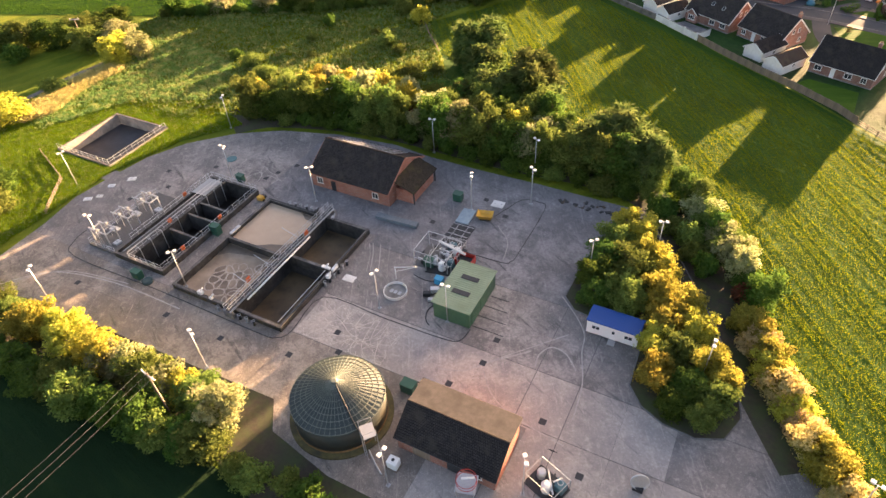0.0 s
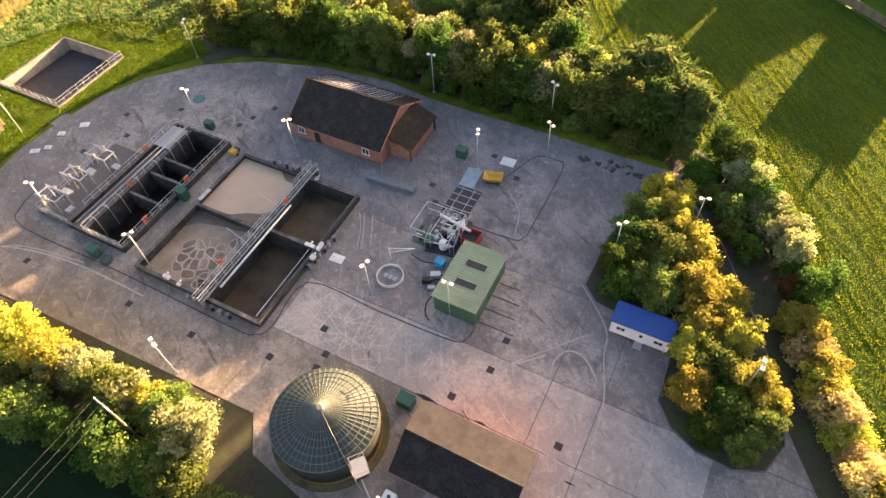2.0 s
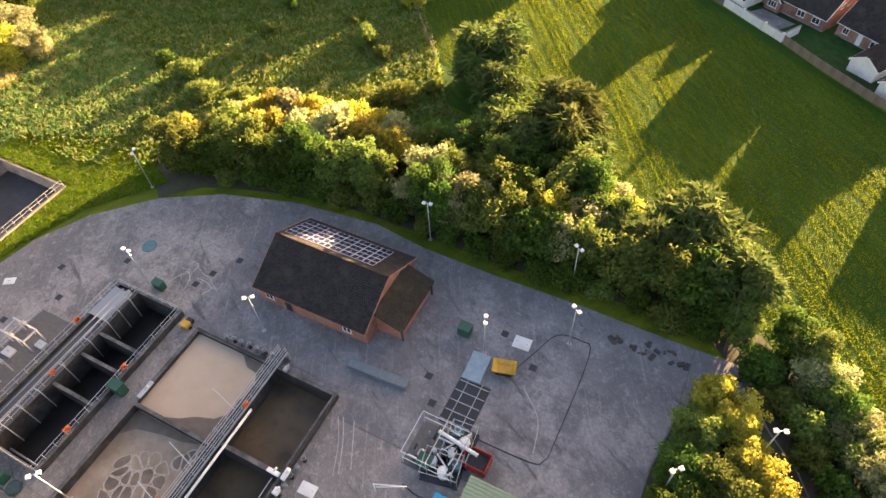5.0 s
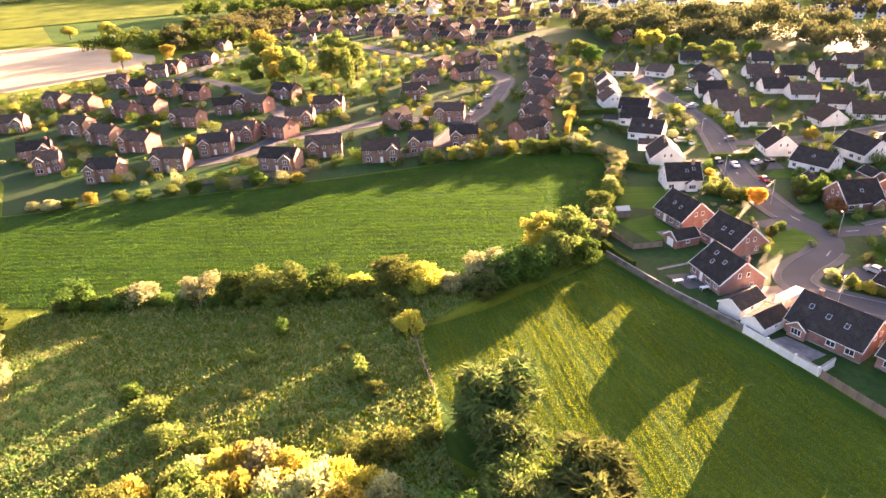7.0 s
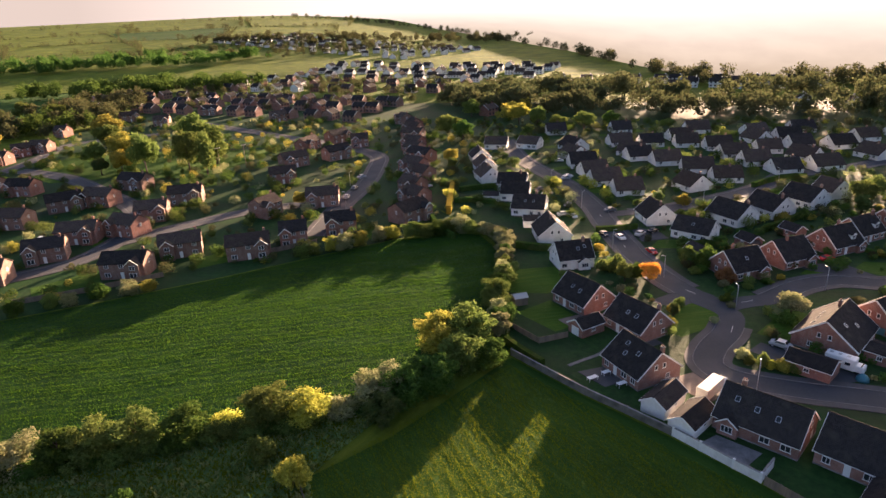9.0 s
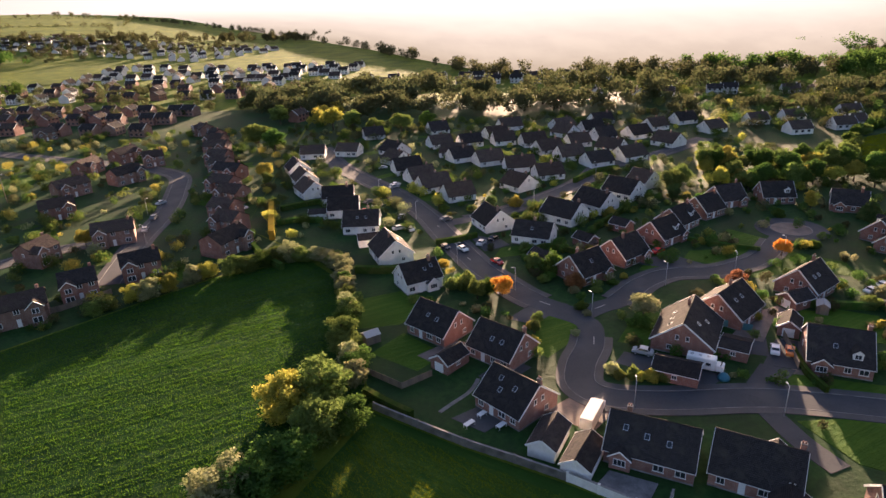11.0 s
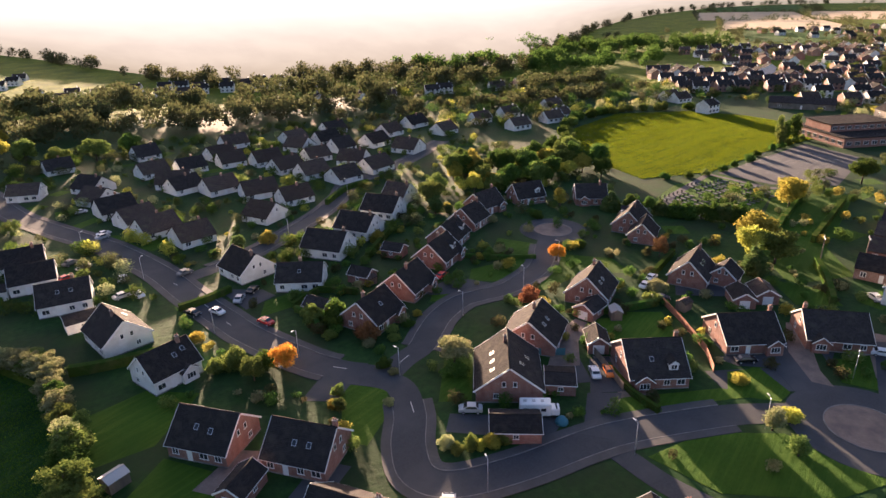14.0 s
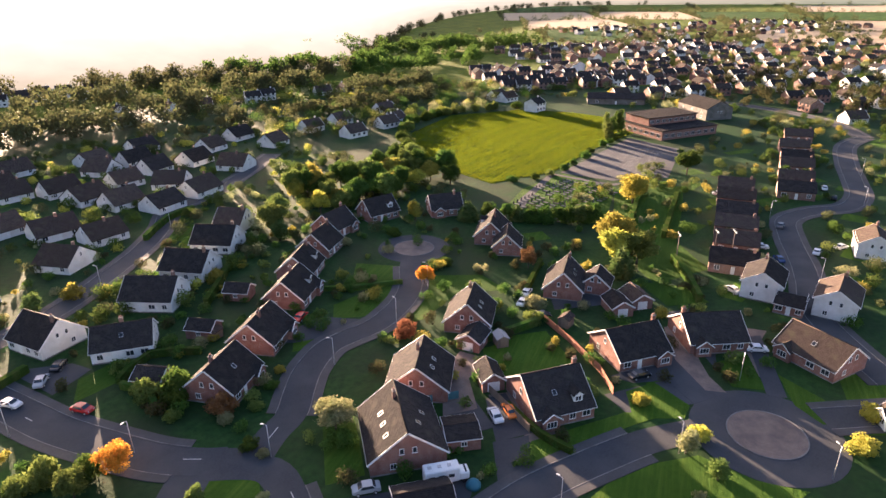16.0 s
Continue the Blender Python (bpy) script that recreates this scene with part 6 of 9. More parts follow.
# ---- estate houses ----
W_, S_ = M_RENDER, M_SLATE
BK = "red brick house with white trim and a dark tiled roof"
WH = "white rendered house with a steep dark tiled roof"
# row along the field wall
house(-46.8, 221.7, -44, 11, 9.8, sky=((-1, -0.1, 0.5), (-1, 0.15, 0.45)), chim=(), label=BK, wall=M_BRICK2)
house(-34.2, 210.6, -45, 11, 9.6, sky=((-1, -0.05, 0.45), (-1, 0.18, 0.45)), chim=(0.47,), label=BK, wall=M_BRICK2)
garage(-45.3, 207.7, 45, 6.5, 4.6, end=-1, label="low brick outbuilding behind the house")
house(-34.0, 192.6, -50, 10.6, 10.4, sky=((-1, -0.2, 0.7), (-1, -0.1, 0.4), (-1, 0.15, 0.6)), chim=(0.47,), label=BK, wall=M_BRICK2)
garage(-30.2, 181.4, 60, 8, 4.6, wall=M_RENDER, end=1, label="white rendered garage with a dark roof")
garage(-25.8, 176.4, 58, 8, 4.6, wall=M_RENDER, end=1, label="pale garage with a dark tiled roof")
house(-14.2, 177.6, -29, 13.5, 9.6, sky=((-1, -0.3, 0.6), (-1, -0.05, 0.5), (-1, 0.2, 0.45)), bays=((-1, -0.3),), label=BK, wall=M_BRICK2, chim=(-0.3,))
house(-0.6, 171.2, -32, 12.2, 9.8, label=BK, wall=M_BRICK2, chim=(0.45,), bays=((1, 0.2),))
house(17.0, 158.4, -20, 13.5, 9.6, label=BK, wall=M_BRICK2, chim=(0.3,), bays=((1, 0.3),))
garage(-1.0, 161.6, 58, 8.5, 5.0, wall=M_RENDER, end=1, label="white garage joined to its neighbour")
garage(3.8, 156.2, 58, 8.5, 4.8, wall=M_RENDER, end=1, label="white garage with a brown roof", roof=M_TILE)
# houses round the inner roads
house(30.8, 201.7, -26, 11, 12.6, eave=2.6, ridge=7.1, dorm=((-1, 0.25),), bays=((-1, -0.28),), sky=((-1, -0.08, 0.45),), chim=(0.44,), label="red brick chalet house with a white dormer", gable=(1, 1))
house(55.7, 200.4, -26, 11.5, 11.4, eave=2.6, ridge=6.4, bays=((-1, 0.32),), chim=(0.46,), label="brick bungalow with a large dark roof", gable=(1, 1))
house(71.7, 191.7, -40, 12, 11.2, eave=2.6, ridge=6.4, bays=((-1, -0.3),), chim=(-0.46,), label="brick bungalow with a large dark roof", gable=(1, 1))
house(79.2, 172.6, 74, 12.5, 10.0, eave=2.6, ridge=6.2, roof=M_TILE, bays=((1, 0.3),), sky=((1, 0.0, 0.5),), chim=(), label="brick bungalow with a brown tiled roof")
house(66, 152, 40, 11, 9.6, eave=2.6, ridge=6.6, wall=M_RENDER, roof=M_TILE, dorm=((1, 0.0),), bays=((1, 0.3),), label="pale rendered house with a white dormer", chim=(0.4,))
house(5.4, 212.4, 59, 14, 12.0, eave=2.7, ridge=7.3, sky=((1, -0.3, 0.5), (1, -0.1, 0.5), (1, 0.1, 0.5), (-1, -0.2, 0.6), (-1, 0.05, 0.4)), chim=(0.2,), label=BK)
house(18.6, 222.2, 40, 11, 11.2, eave=2.7, ridge=7.2, sky=((-1, -0.2, 0.55), (-1, 0.05, 0.55)), chim=(0.1,), label=BK)
garage(12.8, 206.0, -35, 5.5, 6, label="flat brick extension with a white trimmed roof", ridge=3.0)
garage(-1.9, 199.1, -31, 8.4, 6.0, label="long brick garage with a dark roof", ridge=3.6)
garage(28.1, 213.5, 58, 6, 4.2)
house(42.3, 231.9, 35, 10.5, 9.8, eave=2.7, ridge=7.2, sky=((-1, -0.2, 0.5), (-1, 0.0, 0.5)), chim=(0.3,), label=BK)
garage(36, 225, 20, 6, 5, label="brick garage joined to the house")
house(70.0, 226.5, 30, 11, 9.0, eave=2.7, ridge=7.0, sky=((-1, 0.1, 0.5), (-1, -0.1, 0.5)), label=BK)
house(75.5, 221, 25, 6, 6.5, eave=2.7, ridge=5.4, chim=(), label="brick wing of a house with a gable")
garage(69.7, 211.8, 55, 6.5, 4.9)
garage(75.8, 210.6, 58, 6.5, 5.0, roof=M_TILE)
house(-8.0, 247.6, 33, 10.5, 10.2, eave=2.7, ridge=7.0, sky=((-1, 0.0, 0.5),), bays=((-1, 0.3),), chim=(-0.2,), label=BK)
house(5.4, 257.4, 35, 10.5, 10.0, eave=2.7, ridge=7.0, bays=((-1, 0.3),), chim=(-0.1,), label=BK)
house(20.6, 270.0, 36, 11, 9.8, eave=2.7, ridge=7.0, dorm=((-1, 0.2),), bays=((-1, 0.35),), chim=(0.1,), label="red brick house with a white dormer")
house(30, 281, 38, 10, 9.4, eave=2.7, ridge=6.8, dorm=((-1, 0.2),), label="red brick house with a white dormer")
house(42.5, 290.5, 30, 10, 9.4, eave=2.7, ridge=6.8, label=BK)
house(54, 300, 15, 10, 9.4, eave=2.7, ridge=6.8, bays=((-1, 0.3),), label=BK)
house(71.3, 300.6, -7, 10.5, 9.0, eave=2.7, ridge=6.8, dorm=((-1, 0.25),), chim=(), label="red brick house with a white dormer")
house(89.4, 288.4, -31, 10.4, 8.8, eave=2.7, ridge=6.4, bays=((-1, -0.25),), chim=(0.3,), label=BK)
house(83.5, 262, 35, 12, 9.2, eave=2.7, ridge=7.0, dorm=((1, 0.2),), chim=(0.0,), label="red brick house with a white dormer")
house(79.5, 253, 38, 9, 7.5, eave=2.7, ridge=6.2, chim=(), label="brick gabled wing of a house")
garage(-17, 258, -55, 6, 5, label="brick garage with a dark roof")
garage(-2, 269, -55, 6, 4.6, label="brick garage with a dark roof")
garage(12, 280, -52, 6, 4.6, label="brick garage with a dark roof")
# white houses
house(-51.6, 247.0, 25, 10.0, 8.6, eave=3.2, ridge=7.0, wall=W_, bays=((-1, 0.2),), sky=((-1, 0.1, 0.5), (-1, 0.3, 0.6)), chim=(0.3,), label=WH, gable=(2, 1))
house(-59.4, 267.3, -72, 12, 10.0, eave=3.0, ridge=7.2, wall=W_, sky=((1, -0.1, 0.5),), chim=(0.1,), label=WH, gable=(2, 2))
garage(-66.5, 279.5, 10, 7, 6, wall=M_RENDER, ridge=3.4, label="low white wing with a dark roof")
house(-69.6, 292.5, -2, 11.4, 9.6, eave=3.0, ridge=6.8, wall=W_, sky=((-1, -0.1, 0.5), (-1, 0.15, 0.5)), chim=(0.2,), label=WH)
house(-77.3, 309.6, 2, 10.6, 9.4, eave=3.2, ridge=6.6, wall=W_, chim=(), label=WH)
garage(-86, 307, 2, 6, 6, wall=M_RENDER, ridge=3.2, label="low white wing with a dark roof")
house(-80.8, 323.6, 3, 11.4, 9.2, eave=3.2, ridge=6.6, wall=W_, chim=(0.3,), label=WH)
# sunlight on these two roofs is put into the paler tile colour
house(-93.0, 335.5, -62, 12, 9.4, eave=3.0, ridge=6.6, wall=W_, roof=M_TILE, chim=(0.1,), label="white rendered house, its roof tiles paler as if sunlit")
house(-98.0, 352, -68, 12, 9.0, eave=3.0, ridge=6.6, wall=W_, roof=M_TILE, label="white rendered house, its roof tiles paler as if sunlit")
house(-104, 370, -68, 11, 9.0, eave=3.0, ridge=6.6, wall=W_, label=WH)
house(-101.3, 399.5, 1, 11.4, 9.0, eave=2.8, ridge=6.0, wall=W_, roof=M_TILE, chim=(), label="white bungalow with a brown tiled roof")
house(-84.3, 401.4, -16, 11, 9.0, eave=2.8, ridge=6.0, wall=W_, roof=M_TILE, chim=(), label="white bungalow with a brown tiled roof")
house(-3.4, 291.6, -48, 12.5, 10.0, eave=3.0, ridge=7.0, wall=W_, sky=((1, 0.0, 0.6),), label=WH)
house(9.7, 301.6, -54, 12, 10.0, eave=3.0, ridge=7.0, wall=W_, label=WH)
house(23, 313.4, -51, 12, 10.0, eave=3.0, ridge=7.0, wall=W_, label=WH)
house(34, 325, -56, 9, 9.0, eave=3.0, ridge=6.6, wall=W_, label=WH, roof=M_TILE)
house(-27.2, 289, -70, 11, 10, eave=2.8, ridge=7.0, wall=W_, sky=((1, 0.0, 0.5),), label=WH)
house(-16.2, 274.8, -27, 11.5, 9.0, eave=2.8, ridge=6.2, wall=W_, sky=((-1, 0.0, 0.5),), chim=(0.0,), label="white and stone bungalow with a dark roof")
for x, y, a in ((-8.2, 410.4, 8.8), (5.7, 404.0, 11.4), (-19.8, 371.7, 16.5), (-8.0, 358.5, 4.3), (1.5, 344.4, 9.2), (-50.3, 349.0, 23.9), (-45.2, 335.9, 20.7), (-36.5, 322.4, 16.8), (-55.9, 364.3, 16.7), (16.9, 373.5, 14.5), (25.8, 360.4, 17.4), (9.9, 387.7, 19.2), (26.6, 398.8, 10.0), (-31.5, 380.2, 21.3), (-62.1, 399.1, -50.5), (-60.7, 381.5, -50.6), (-12.2, 331.2, -55.7), (25.8, 421.6, -54.9), (-33.7, 389.7, -17.0), (39, 384.1, -41), (59.5, 410.4, 21.5), (68.2, 390.1, -57), (42.2, 367.6, 21.4), (-40, 411, 18), (-10, 426, 19), (42, 409, 20), (75, 428, 20), (41, 428, 13), (28, 440, 21), (-25, 410, 13), (95, 440, 17), (100, 415, 19), (0, 446, 12), (-40, 445, 18), (-75, 440, 15), (52, 450, 13)):
    rnd = random.Random(int(x * 7 + y))
    house(x, y, a, rnd.uniform(10.5, 12.5), rnd.uniform(10.0, 11.2), eave=2.4, ridge=rnd.uniform(6.0, 6.6), wall=W_, roof=rnd.choice((M_SLATE, M_TILE, M_TILE)), chim=(rnd.choice((0.1, 0.3)),), label="white gabled bungalow with a brown tiled roof", group="white bungalows", far=True, gable=(1, 1))
# split-level houses beyond the circle
house(102.0, 192.0, 14, 10.5, 8.6, eave=4.6, ridge=7.2, wall=W_, label="white split-level house with a low gable")
house(103.8, 176.6, 10, 10.5, 8.4, eave=4.6, ridge=7.2, wall=W_, roof=M_TILE, label="white split-level house with a low gable")
house(97, 184, 100, 6, 6, eave=2.5, ridge=4.0, chim=(), label="low side wing of a house")
house(146, 180, 20, 10, 8.5, eave=4.4, ridge=7.0, wall=W_, roof=M_TILE, label="white split-level house with a low gable")
# terraces
for k, (x, y) in enumerate(((111, 203), (124.6, 208), (137.6, 213.5), (150, 218.6), (163.6, 224.4), (176, 229.7), (185.5, 213), (200, 218), (218.8, 224), (232, 228.5), (251, 236), (274, 242))):
    house(x, y, -67, 11.5, 9.0, eave=2.9, ridge=5.4, wall=M_BRICK3, roof=M_TILE if k % 3 else M_SLATE, label="brown brick terrace house with a dark roof", group="terrace houses", far=True, gable=(1, 1))
# brick estate
BE = "two-storey brown brick house with a dark roof"
for x, y, a, l, w in (
    (-333.8, 291.6, 4.1, 13.0, 8.0), (-313.2, 292.5, 6.5, 8.8, 8.0), (-294.3, 291.3, 5.6, 13.0, 8.0), (-333.4, 257.8, 3.3, 13.0, 8.0), (-297.2, 253.5, -10.7, 13.0, 8.0),
    (-292.7, 263.0, -2.7, 13.0, 8.0), (-295.5, 226.2, 10.8, 13.0, 8.0), (-269.1, 220.4, 1.6, 13.0, 8.0), (-246.5, 217.8, 6.9, 13.0, 8.0), (-256.3, 251.5, 9.8, 13.0, 8.0),
    (-254.2, 273.5, 48.3, 13.0, 8.0), (-243.5, 281.6, -0.5, 13.0, 8.0), (-216.9, 241.9, 22.8, 13.0, 8.0), (-204.7, 251.3, -9.7, 12.2, 8.0), (-208.0, 268.0, 27.7, 11.4, 8.0),
    (-208.8, 289.4, 26.1, 13.0, 8.0), (-247.3, 306.3, -1.0, 13.0, 8.0), (-214.2, 225.4, 35.6, 11.9, 8.0), (-215.9, 205.9, 24.6, 11.6, 8.0), (-229.2, 189.7, 25.1, 10.5, 8.0),
    (-178.1, 219.3, 15.7, 13.0, 8.0), (-172.5, 236.6, 33.9, 12.5, 8.0), (-149.6, 238.7, 30.5, 13.0, 8.0), (-141.3, 252.4, 29.0, 8.6, 8.0), (-129.9, 264.3, 27.2, 10.1, 8.0),
    (-166.3, 278.1, 73.0, 9.4, 8.0), (-149.8, 292.9, 21.2, 12.3, 8.0), (-183.5, 323.3, 30.6, 11.5, 8.0), (-193.6, 352.8, 51.3, 13.0, 8.0), (-204.0, 389.2, 81.6, 13.0, 8.0),
    (-178.4, 369.8, 56.7, 13.0, 8.0), (-196.1, 410.8, 66.8, 13.0, 8.0), (-354.2, 256.7, 1.9, 13.0, 8.0), (-363.1, 299.9, 36.4, 10.6, 8.0), (-365.5, 329.3, 37.3, 11.5, 8.0),
    (-366.1, 343.0, 9.6, 11.3, 8.0), (-372.9, 362.8, 50.3, 9.3, 8.0), (-368.5, 373.0, 8.5, 12.1, 8.0), (-399.1, 419.6, 6.7, 8.6, 8.0), (-395.4, 478.1, 55.2, 12.8, 8.0),
    (-352.5, 460.3, 24.9, 10.7, 8.0), (-393.2, 532.1, 42.7, 13.0, 8.0), (-391.9, 576.0, 1.2, 13.0, 8.0), (-344.0, 507.3, 3.8, 13.0, 8.0), (-347.6, 566.7, 19.9, 13.0, 8.0),
    (-311.0, 559.2, 49.3, 13.0, 8.0), (-267.0, 538.3, 47.4, 13.0, 8.0), (-470.2, 591.5, 19.4, 13.0, 8.0), (-110.2, 279.6, 61, 12.5, 9), (-129.1, 346.4, -30, 11.5, 8),
    (-121.6, 331.6, -30, 10.5, 8), (-113.5, 298, -30, 9, 8), (-119.5, 313, -26, 9.6, 8), (-144.7, 394.8, -20, 10, 8), (-132.2, 366.6, -27, 13, 8),
    (-152.6, 418, -10, 12, 8), (-158, 436, -20, 10, 8), (-329, 218, 40, 12, 8), (-276, 195, 50, 11, 8), (-258, 188, 48, 8, 7),
    (-178, 400, 28, 9, 8), (-140, 380, -25, 9, 8), (-162, 450, -50, 9, 8), (-175, 470, -50, 9, 8), (-271.8, 479.5, 42, 11, 8)):
    house(x, y, a, l, w, eave=4.9, ridge=7.4, wall=M_BRICK3 if int(x) % 3 else M_BRICK, roof=M_SLATE if int(y) % 3 == 0 else M_TILE, chim=(0.4,), label=BE, group="brick estate houses", far=True, gable=(1, 1))

# ---- far houses, street behind street ----
rnd = random.Random(5)
FAR_MATS = [M_BRICK3, M_RENDER, M_BRICK, M_SLATE, M_TILE, M_GLASS, M_WHITE]


def hill(x, y):
    """Height of the land that rises north-west of the town."""
    q = math.hypot(x, y)
    k = min(1.0, max(0.0, (-math.degrees(math.atan2(x, y)) - 6) / 26))
    return max(0.0, q - 880) * 0.047 * k * k * (3 - 2 * k)


def far_block(b, m, wall, roof, two):
    """One house of the far streets: walls, roof slabs, chimney and windows."""
    e, r, L, W = (4.8, 7.4, 10.0, 8.4) if two else (2.8, 6.2, 11.0, 8.8)
    q = gable_block(L, W, e, r - 0.1)
    for f in q.faces:
        f.material_index = wall
    bits = [q]
    for s in (-1, 1):
        q = sloped(-L / 2 - 0.25, L / 2 + 0.25, s * (W / 2 + 0.35), e - 0.35 * (r - e) / (W / 2), 0, r, 0.14)
        for f in q.faces:
            f.material_index = roof
        bits.append(q)
        q = bmesh.new()
        for u in (-3.2, 0, 3.2):
            for z in ((1.0, 3.4) if two else (1.0,)):
                box(u - 0.7, s * W / 2 - 0.04, z, u + 0.7, s * W / 2 + 0.04, z + 1.15, bm=q)
        for f in q.faces:
            f.material_index = 5
        bits.append(q)
        q = sloped(s * (L / 2 + 0.25) - 0.05, s * (L / 2 + 0.25) + 0.05, -W / 2 - 0.35, e - 0.35 * (r - e) / (W / 2) - 0.15, 0, r - 0.15, 0.33)
        for f in q.faces:
            f.material_index = 6
        bits.append(q)
    q = box(3.2, 0.1, r - 1, 3.9, 0.7, r + 0.9)
    for f in q.faces:
        f.material_index = wall
    bits.append(q)
    for q in bits:
        q.transform(m)
        merge(b, q)


def far_rows(label, x0, y0, x1, y1, rows, gap, depth, kinds, turn, flips=(0, 0, 90)):
    """Streets of houses, row behind row, from one end of a line to the other."""
    d = Vector((x1 - x0, y1 - y0))
    n = int(d.length / gap)
    side = Vector((-d[1], d[0])).normalized()
    b = bmesh.new()
    for j in range(rows):
        for i in range(n):
            if rnd.random() < 0.14:
                continue
            p = Vector((x0, y0)) + d * ((i + rnd.uniform(0.2, 0.8)) / n) + side * (j * depth + rnd.uniform(-3, 3))
            wall, roof, two = rnd.choice(kinds)
            far_block(b, pose(p[0], p[1], hill(p[0], p[1]) + 0.02, 0, 0, turn + rnd.choice(flips) + rnd.uniform(-8, 8)), wall, roof, two)
    me = bpy.data.meshes.new("far_houses")
    b.to_mesh(me)
    b.free()
    for m in FAR_MATS:
        me.materials.append(m)
    tagged(new("far_houses", me), label, "houses", kind="stuff")


K_BRICK, K_WHITE, K_RED, K_TALL = (0, 3, True), (1, 4, False), (2, 4, True), (1, 3, True)
far_rows("distant brick houses", -530, 545, -210, 480, 3, 17, 34, (K_BRICK, K_BRICK, K_RED), -12)
far_rows("distant brick and white houses", -480, 660, -150, 620, 3, 20, 40, (K_BRICK, K_RED, K_TALL), -8)
far_rows("distant white houses of the town", -420, 780, -120, 730, 4, 17, 34, (K_WHITE, K_TALL), -10)
far_rows("distant brick houses beside the road", -110, 470, -190, 640, 1, 19, 30, (K_BRICK, K_RED), 65)
far_rows("distant white bungalows behind the field", 132, 402, 200, 418, 2, 15, 27, (K_WHITE, K_WHITE), 4, (0,))
far_rows("distant red brick houses", 310, 365, 420, 300, 4, 16, 28, (K_RED, K_RED, K_BRICK, K_TALL), -35)
far_rows("distant houses on the slope", 420, 300, 560, 200, 5, 18, 30, (K_BRICK, K_RED, K_TALL, K_WHITE), -35)
far_rows("distant white and brick houses", 330, 240, 430, 170, 3, 18, 30, (K_TALL, K_WHITE, K_BRICK), -35)
far_rows("distant brick streets beyond the school", 290, 440, 480, 330, 5, 13, 23, (K_RED, K_BRICK, K_BRICK, K_TALL), -32)
far_rows("far brick and white streets", 430, 540, 640, 390, 5, 16, 30, (K_RED, K_BRICK, K_TALL, K_WHITE), -34)
far_rows("white houses at the field end", 252, 374, 270, 428, 1, 13, 20, (K_WHITE, K_TALL), 4, (0,))
far_rows("distant houses by the skyline", 520, 420, 760, 250, 4, 22, 40, (K_BRICK, K_RED, K_TALL), -30)
far_rows("white town beyond the dark wood", -800, 1190, -330, 960, 5, 21, 44, (K_WHITE, K_TALL, K_WHITE), 24)
far_rows("white buildings of the hazy valley", -112, 662, 112, 622, 2, 15, 26, (K_TALL, K_WHITE), -10, (0,))
far_rows("far brick town", 700, 560, 1120, 420, 5, 24, 46, (K_BRICK, K_RED, K_TALL), -24)
far_rows("white houses among far trees", 60, 545, 230, 520, 1, 22, 36, (K_TALL, K_WHITE), -15)

# ---- boundary wall and fences ----


def wall_run(points, h, thick, material, label, name="garden_wall", cap=True):
    t = thing(name, label, "wall", kind="")
    for (x0, y0), (x1, y1) in zip(points, points[1:]):
        d = math.hypot(x1 - x0, y1 - y0)
        m = pose(x0, y0, 0, 0, 0, math.degrees(math.atan2(y1 - y0, x1 - x0)))
        part("wall_panel", box(0, -thick / 2, 0, d, thick / 2, h, 0.015), material, t, at=m)
        if cap:
            part("coping", box(-0.03, -thick / 2 - 0.06, h, d, thick / 2 + 0.06, h + 0.08, 0.01), M_CONC_WALL, t, at=m)
        part("pier", box(-0.2, -0.2, 0, 0.2, 0.2, h + 0.2, 0.02), material, t, at=m)
    return t


def fence(points, h, label, material=M_WOOD, gap=2.4):
    t = thing("fence", label, "fence")
    post = finish(box(-0.06, -0.06, 0, 0.06, 0.06, h + 0.1), "post", material)
    for (x0, y0), (x1, y1) in zip(points, points[1:]):
        d = math.hypot(x1 - x0, y1 - y0)
        n = max(1, round(d / gap))
        a = math.degrees(math.atan2(y1 - y0, x1 - x0))
        for k in range(n):
            m = pose(x0 + (x1 - x0) * k / n, y0 + (y1 - y0) * k / n, 0, 0, 0, a)
            part("post", post, None, t, at=m)
            part("panel", box(0.06, -0.03, 0.08, d / n - 0.06, 0.03, h), material, t, at=m)
    return t


def rail_fence(points, h, label, gap=2.6):
    t = thing("fence", label, "fence")
    post = finish(box(-0.07, -0.07, 0, 0.07, 0.07, h), "post", M_WOOD)
    for (x0, y0), (x1, y1) in zip(points, points[1:]):
        d = math.hypot(x1 - x0, y1 - y0)
        n = max(1, round(d / gap))
        for k in range(n):
            part("post", post, None, t, at=pose(x0 + (x1 - x0) * k / n, y0 + (y1 - y0) * k / n, 0))
        for z in (h * 0.35, h * 0.65, h * 0.93):
            part("rail", tube((x0, y0, z), (x1, y1, z), 0.05, n=5), M_WOOD, t)


wall_run([(-60, 194), (-52, 188), (-44, 182.2), (-36.5, 177.6), (-29, 172.8)], 1.5, 0.25, M_STONE, "low rubble stone wall between field and gardens")
wall_run([(-29, 172.8), (-25, 169.8), (-20.5, 166.4), (-17, 163.9)], 1.7, 0.22, M_RENDER, "white rendered garden wall with piers")
wall_run([(-17, 163.9), (-14.5, 168)], 1.7, 0.22, M_RENDER, "white rendered garden wall return")
fence([(-16.6, 163.4), (-9, 157.2), (-1.7, 151.8), (6.5, 146.4), (15.8, 139.4), (19.6, 135.2)], 1.7, "weathered timber panel fence")
rail_fence([(19.6, 135.2), (25, 130.2), (40, 117), (58, 100)], 1.3, "timber post and rail fence along the field")
rail_fence([(-87, 149), (-81, 141.5), (-74, 133.5)], 1.1, "old timber rail fence in the field corner")
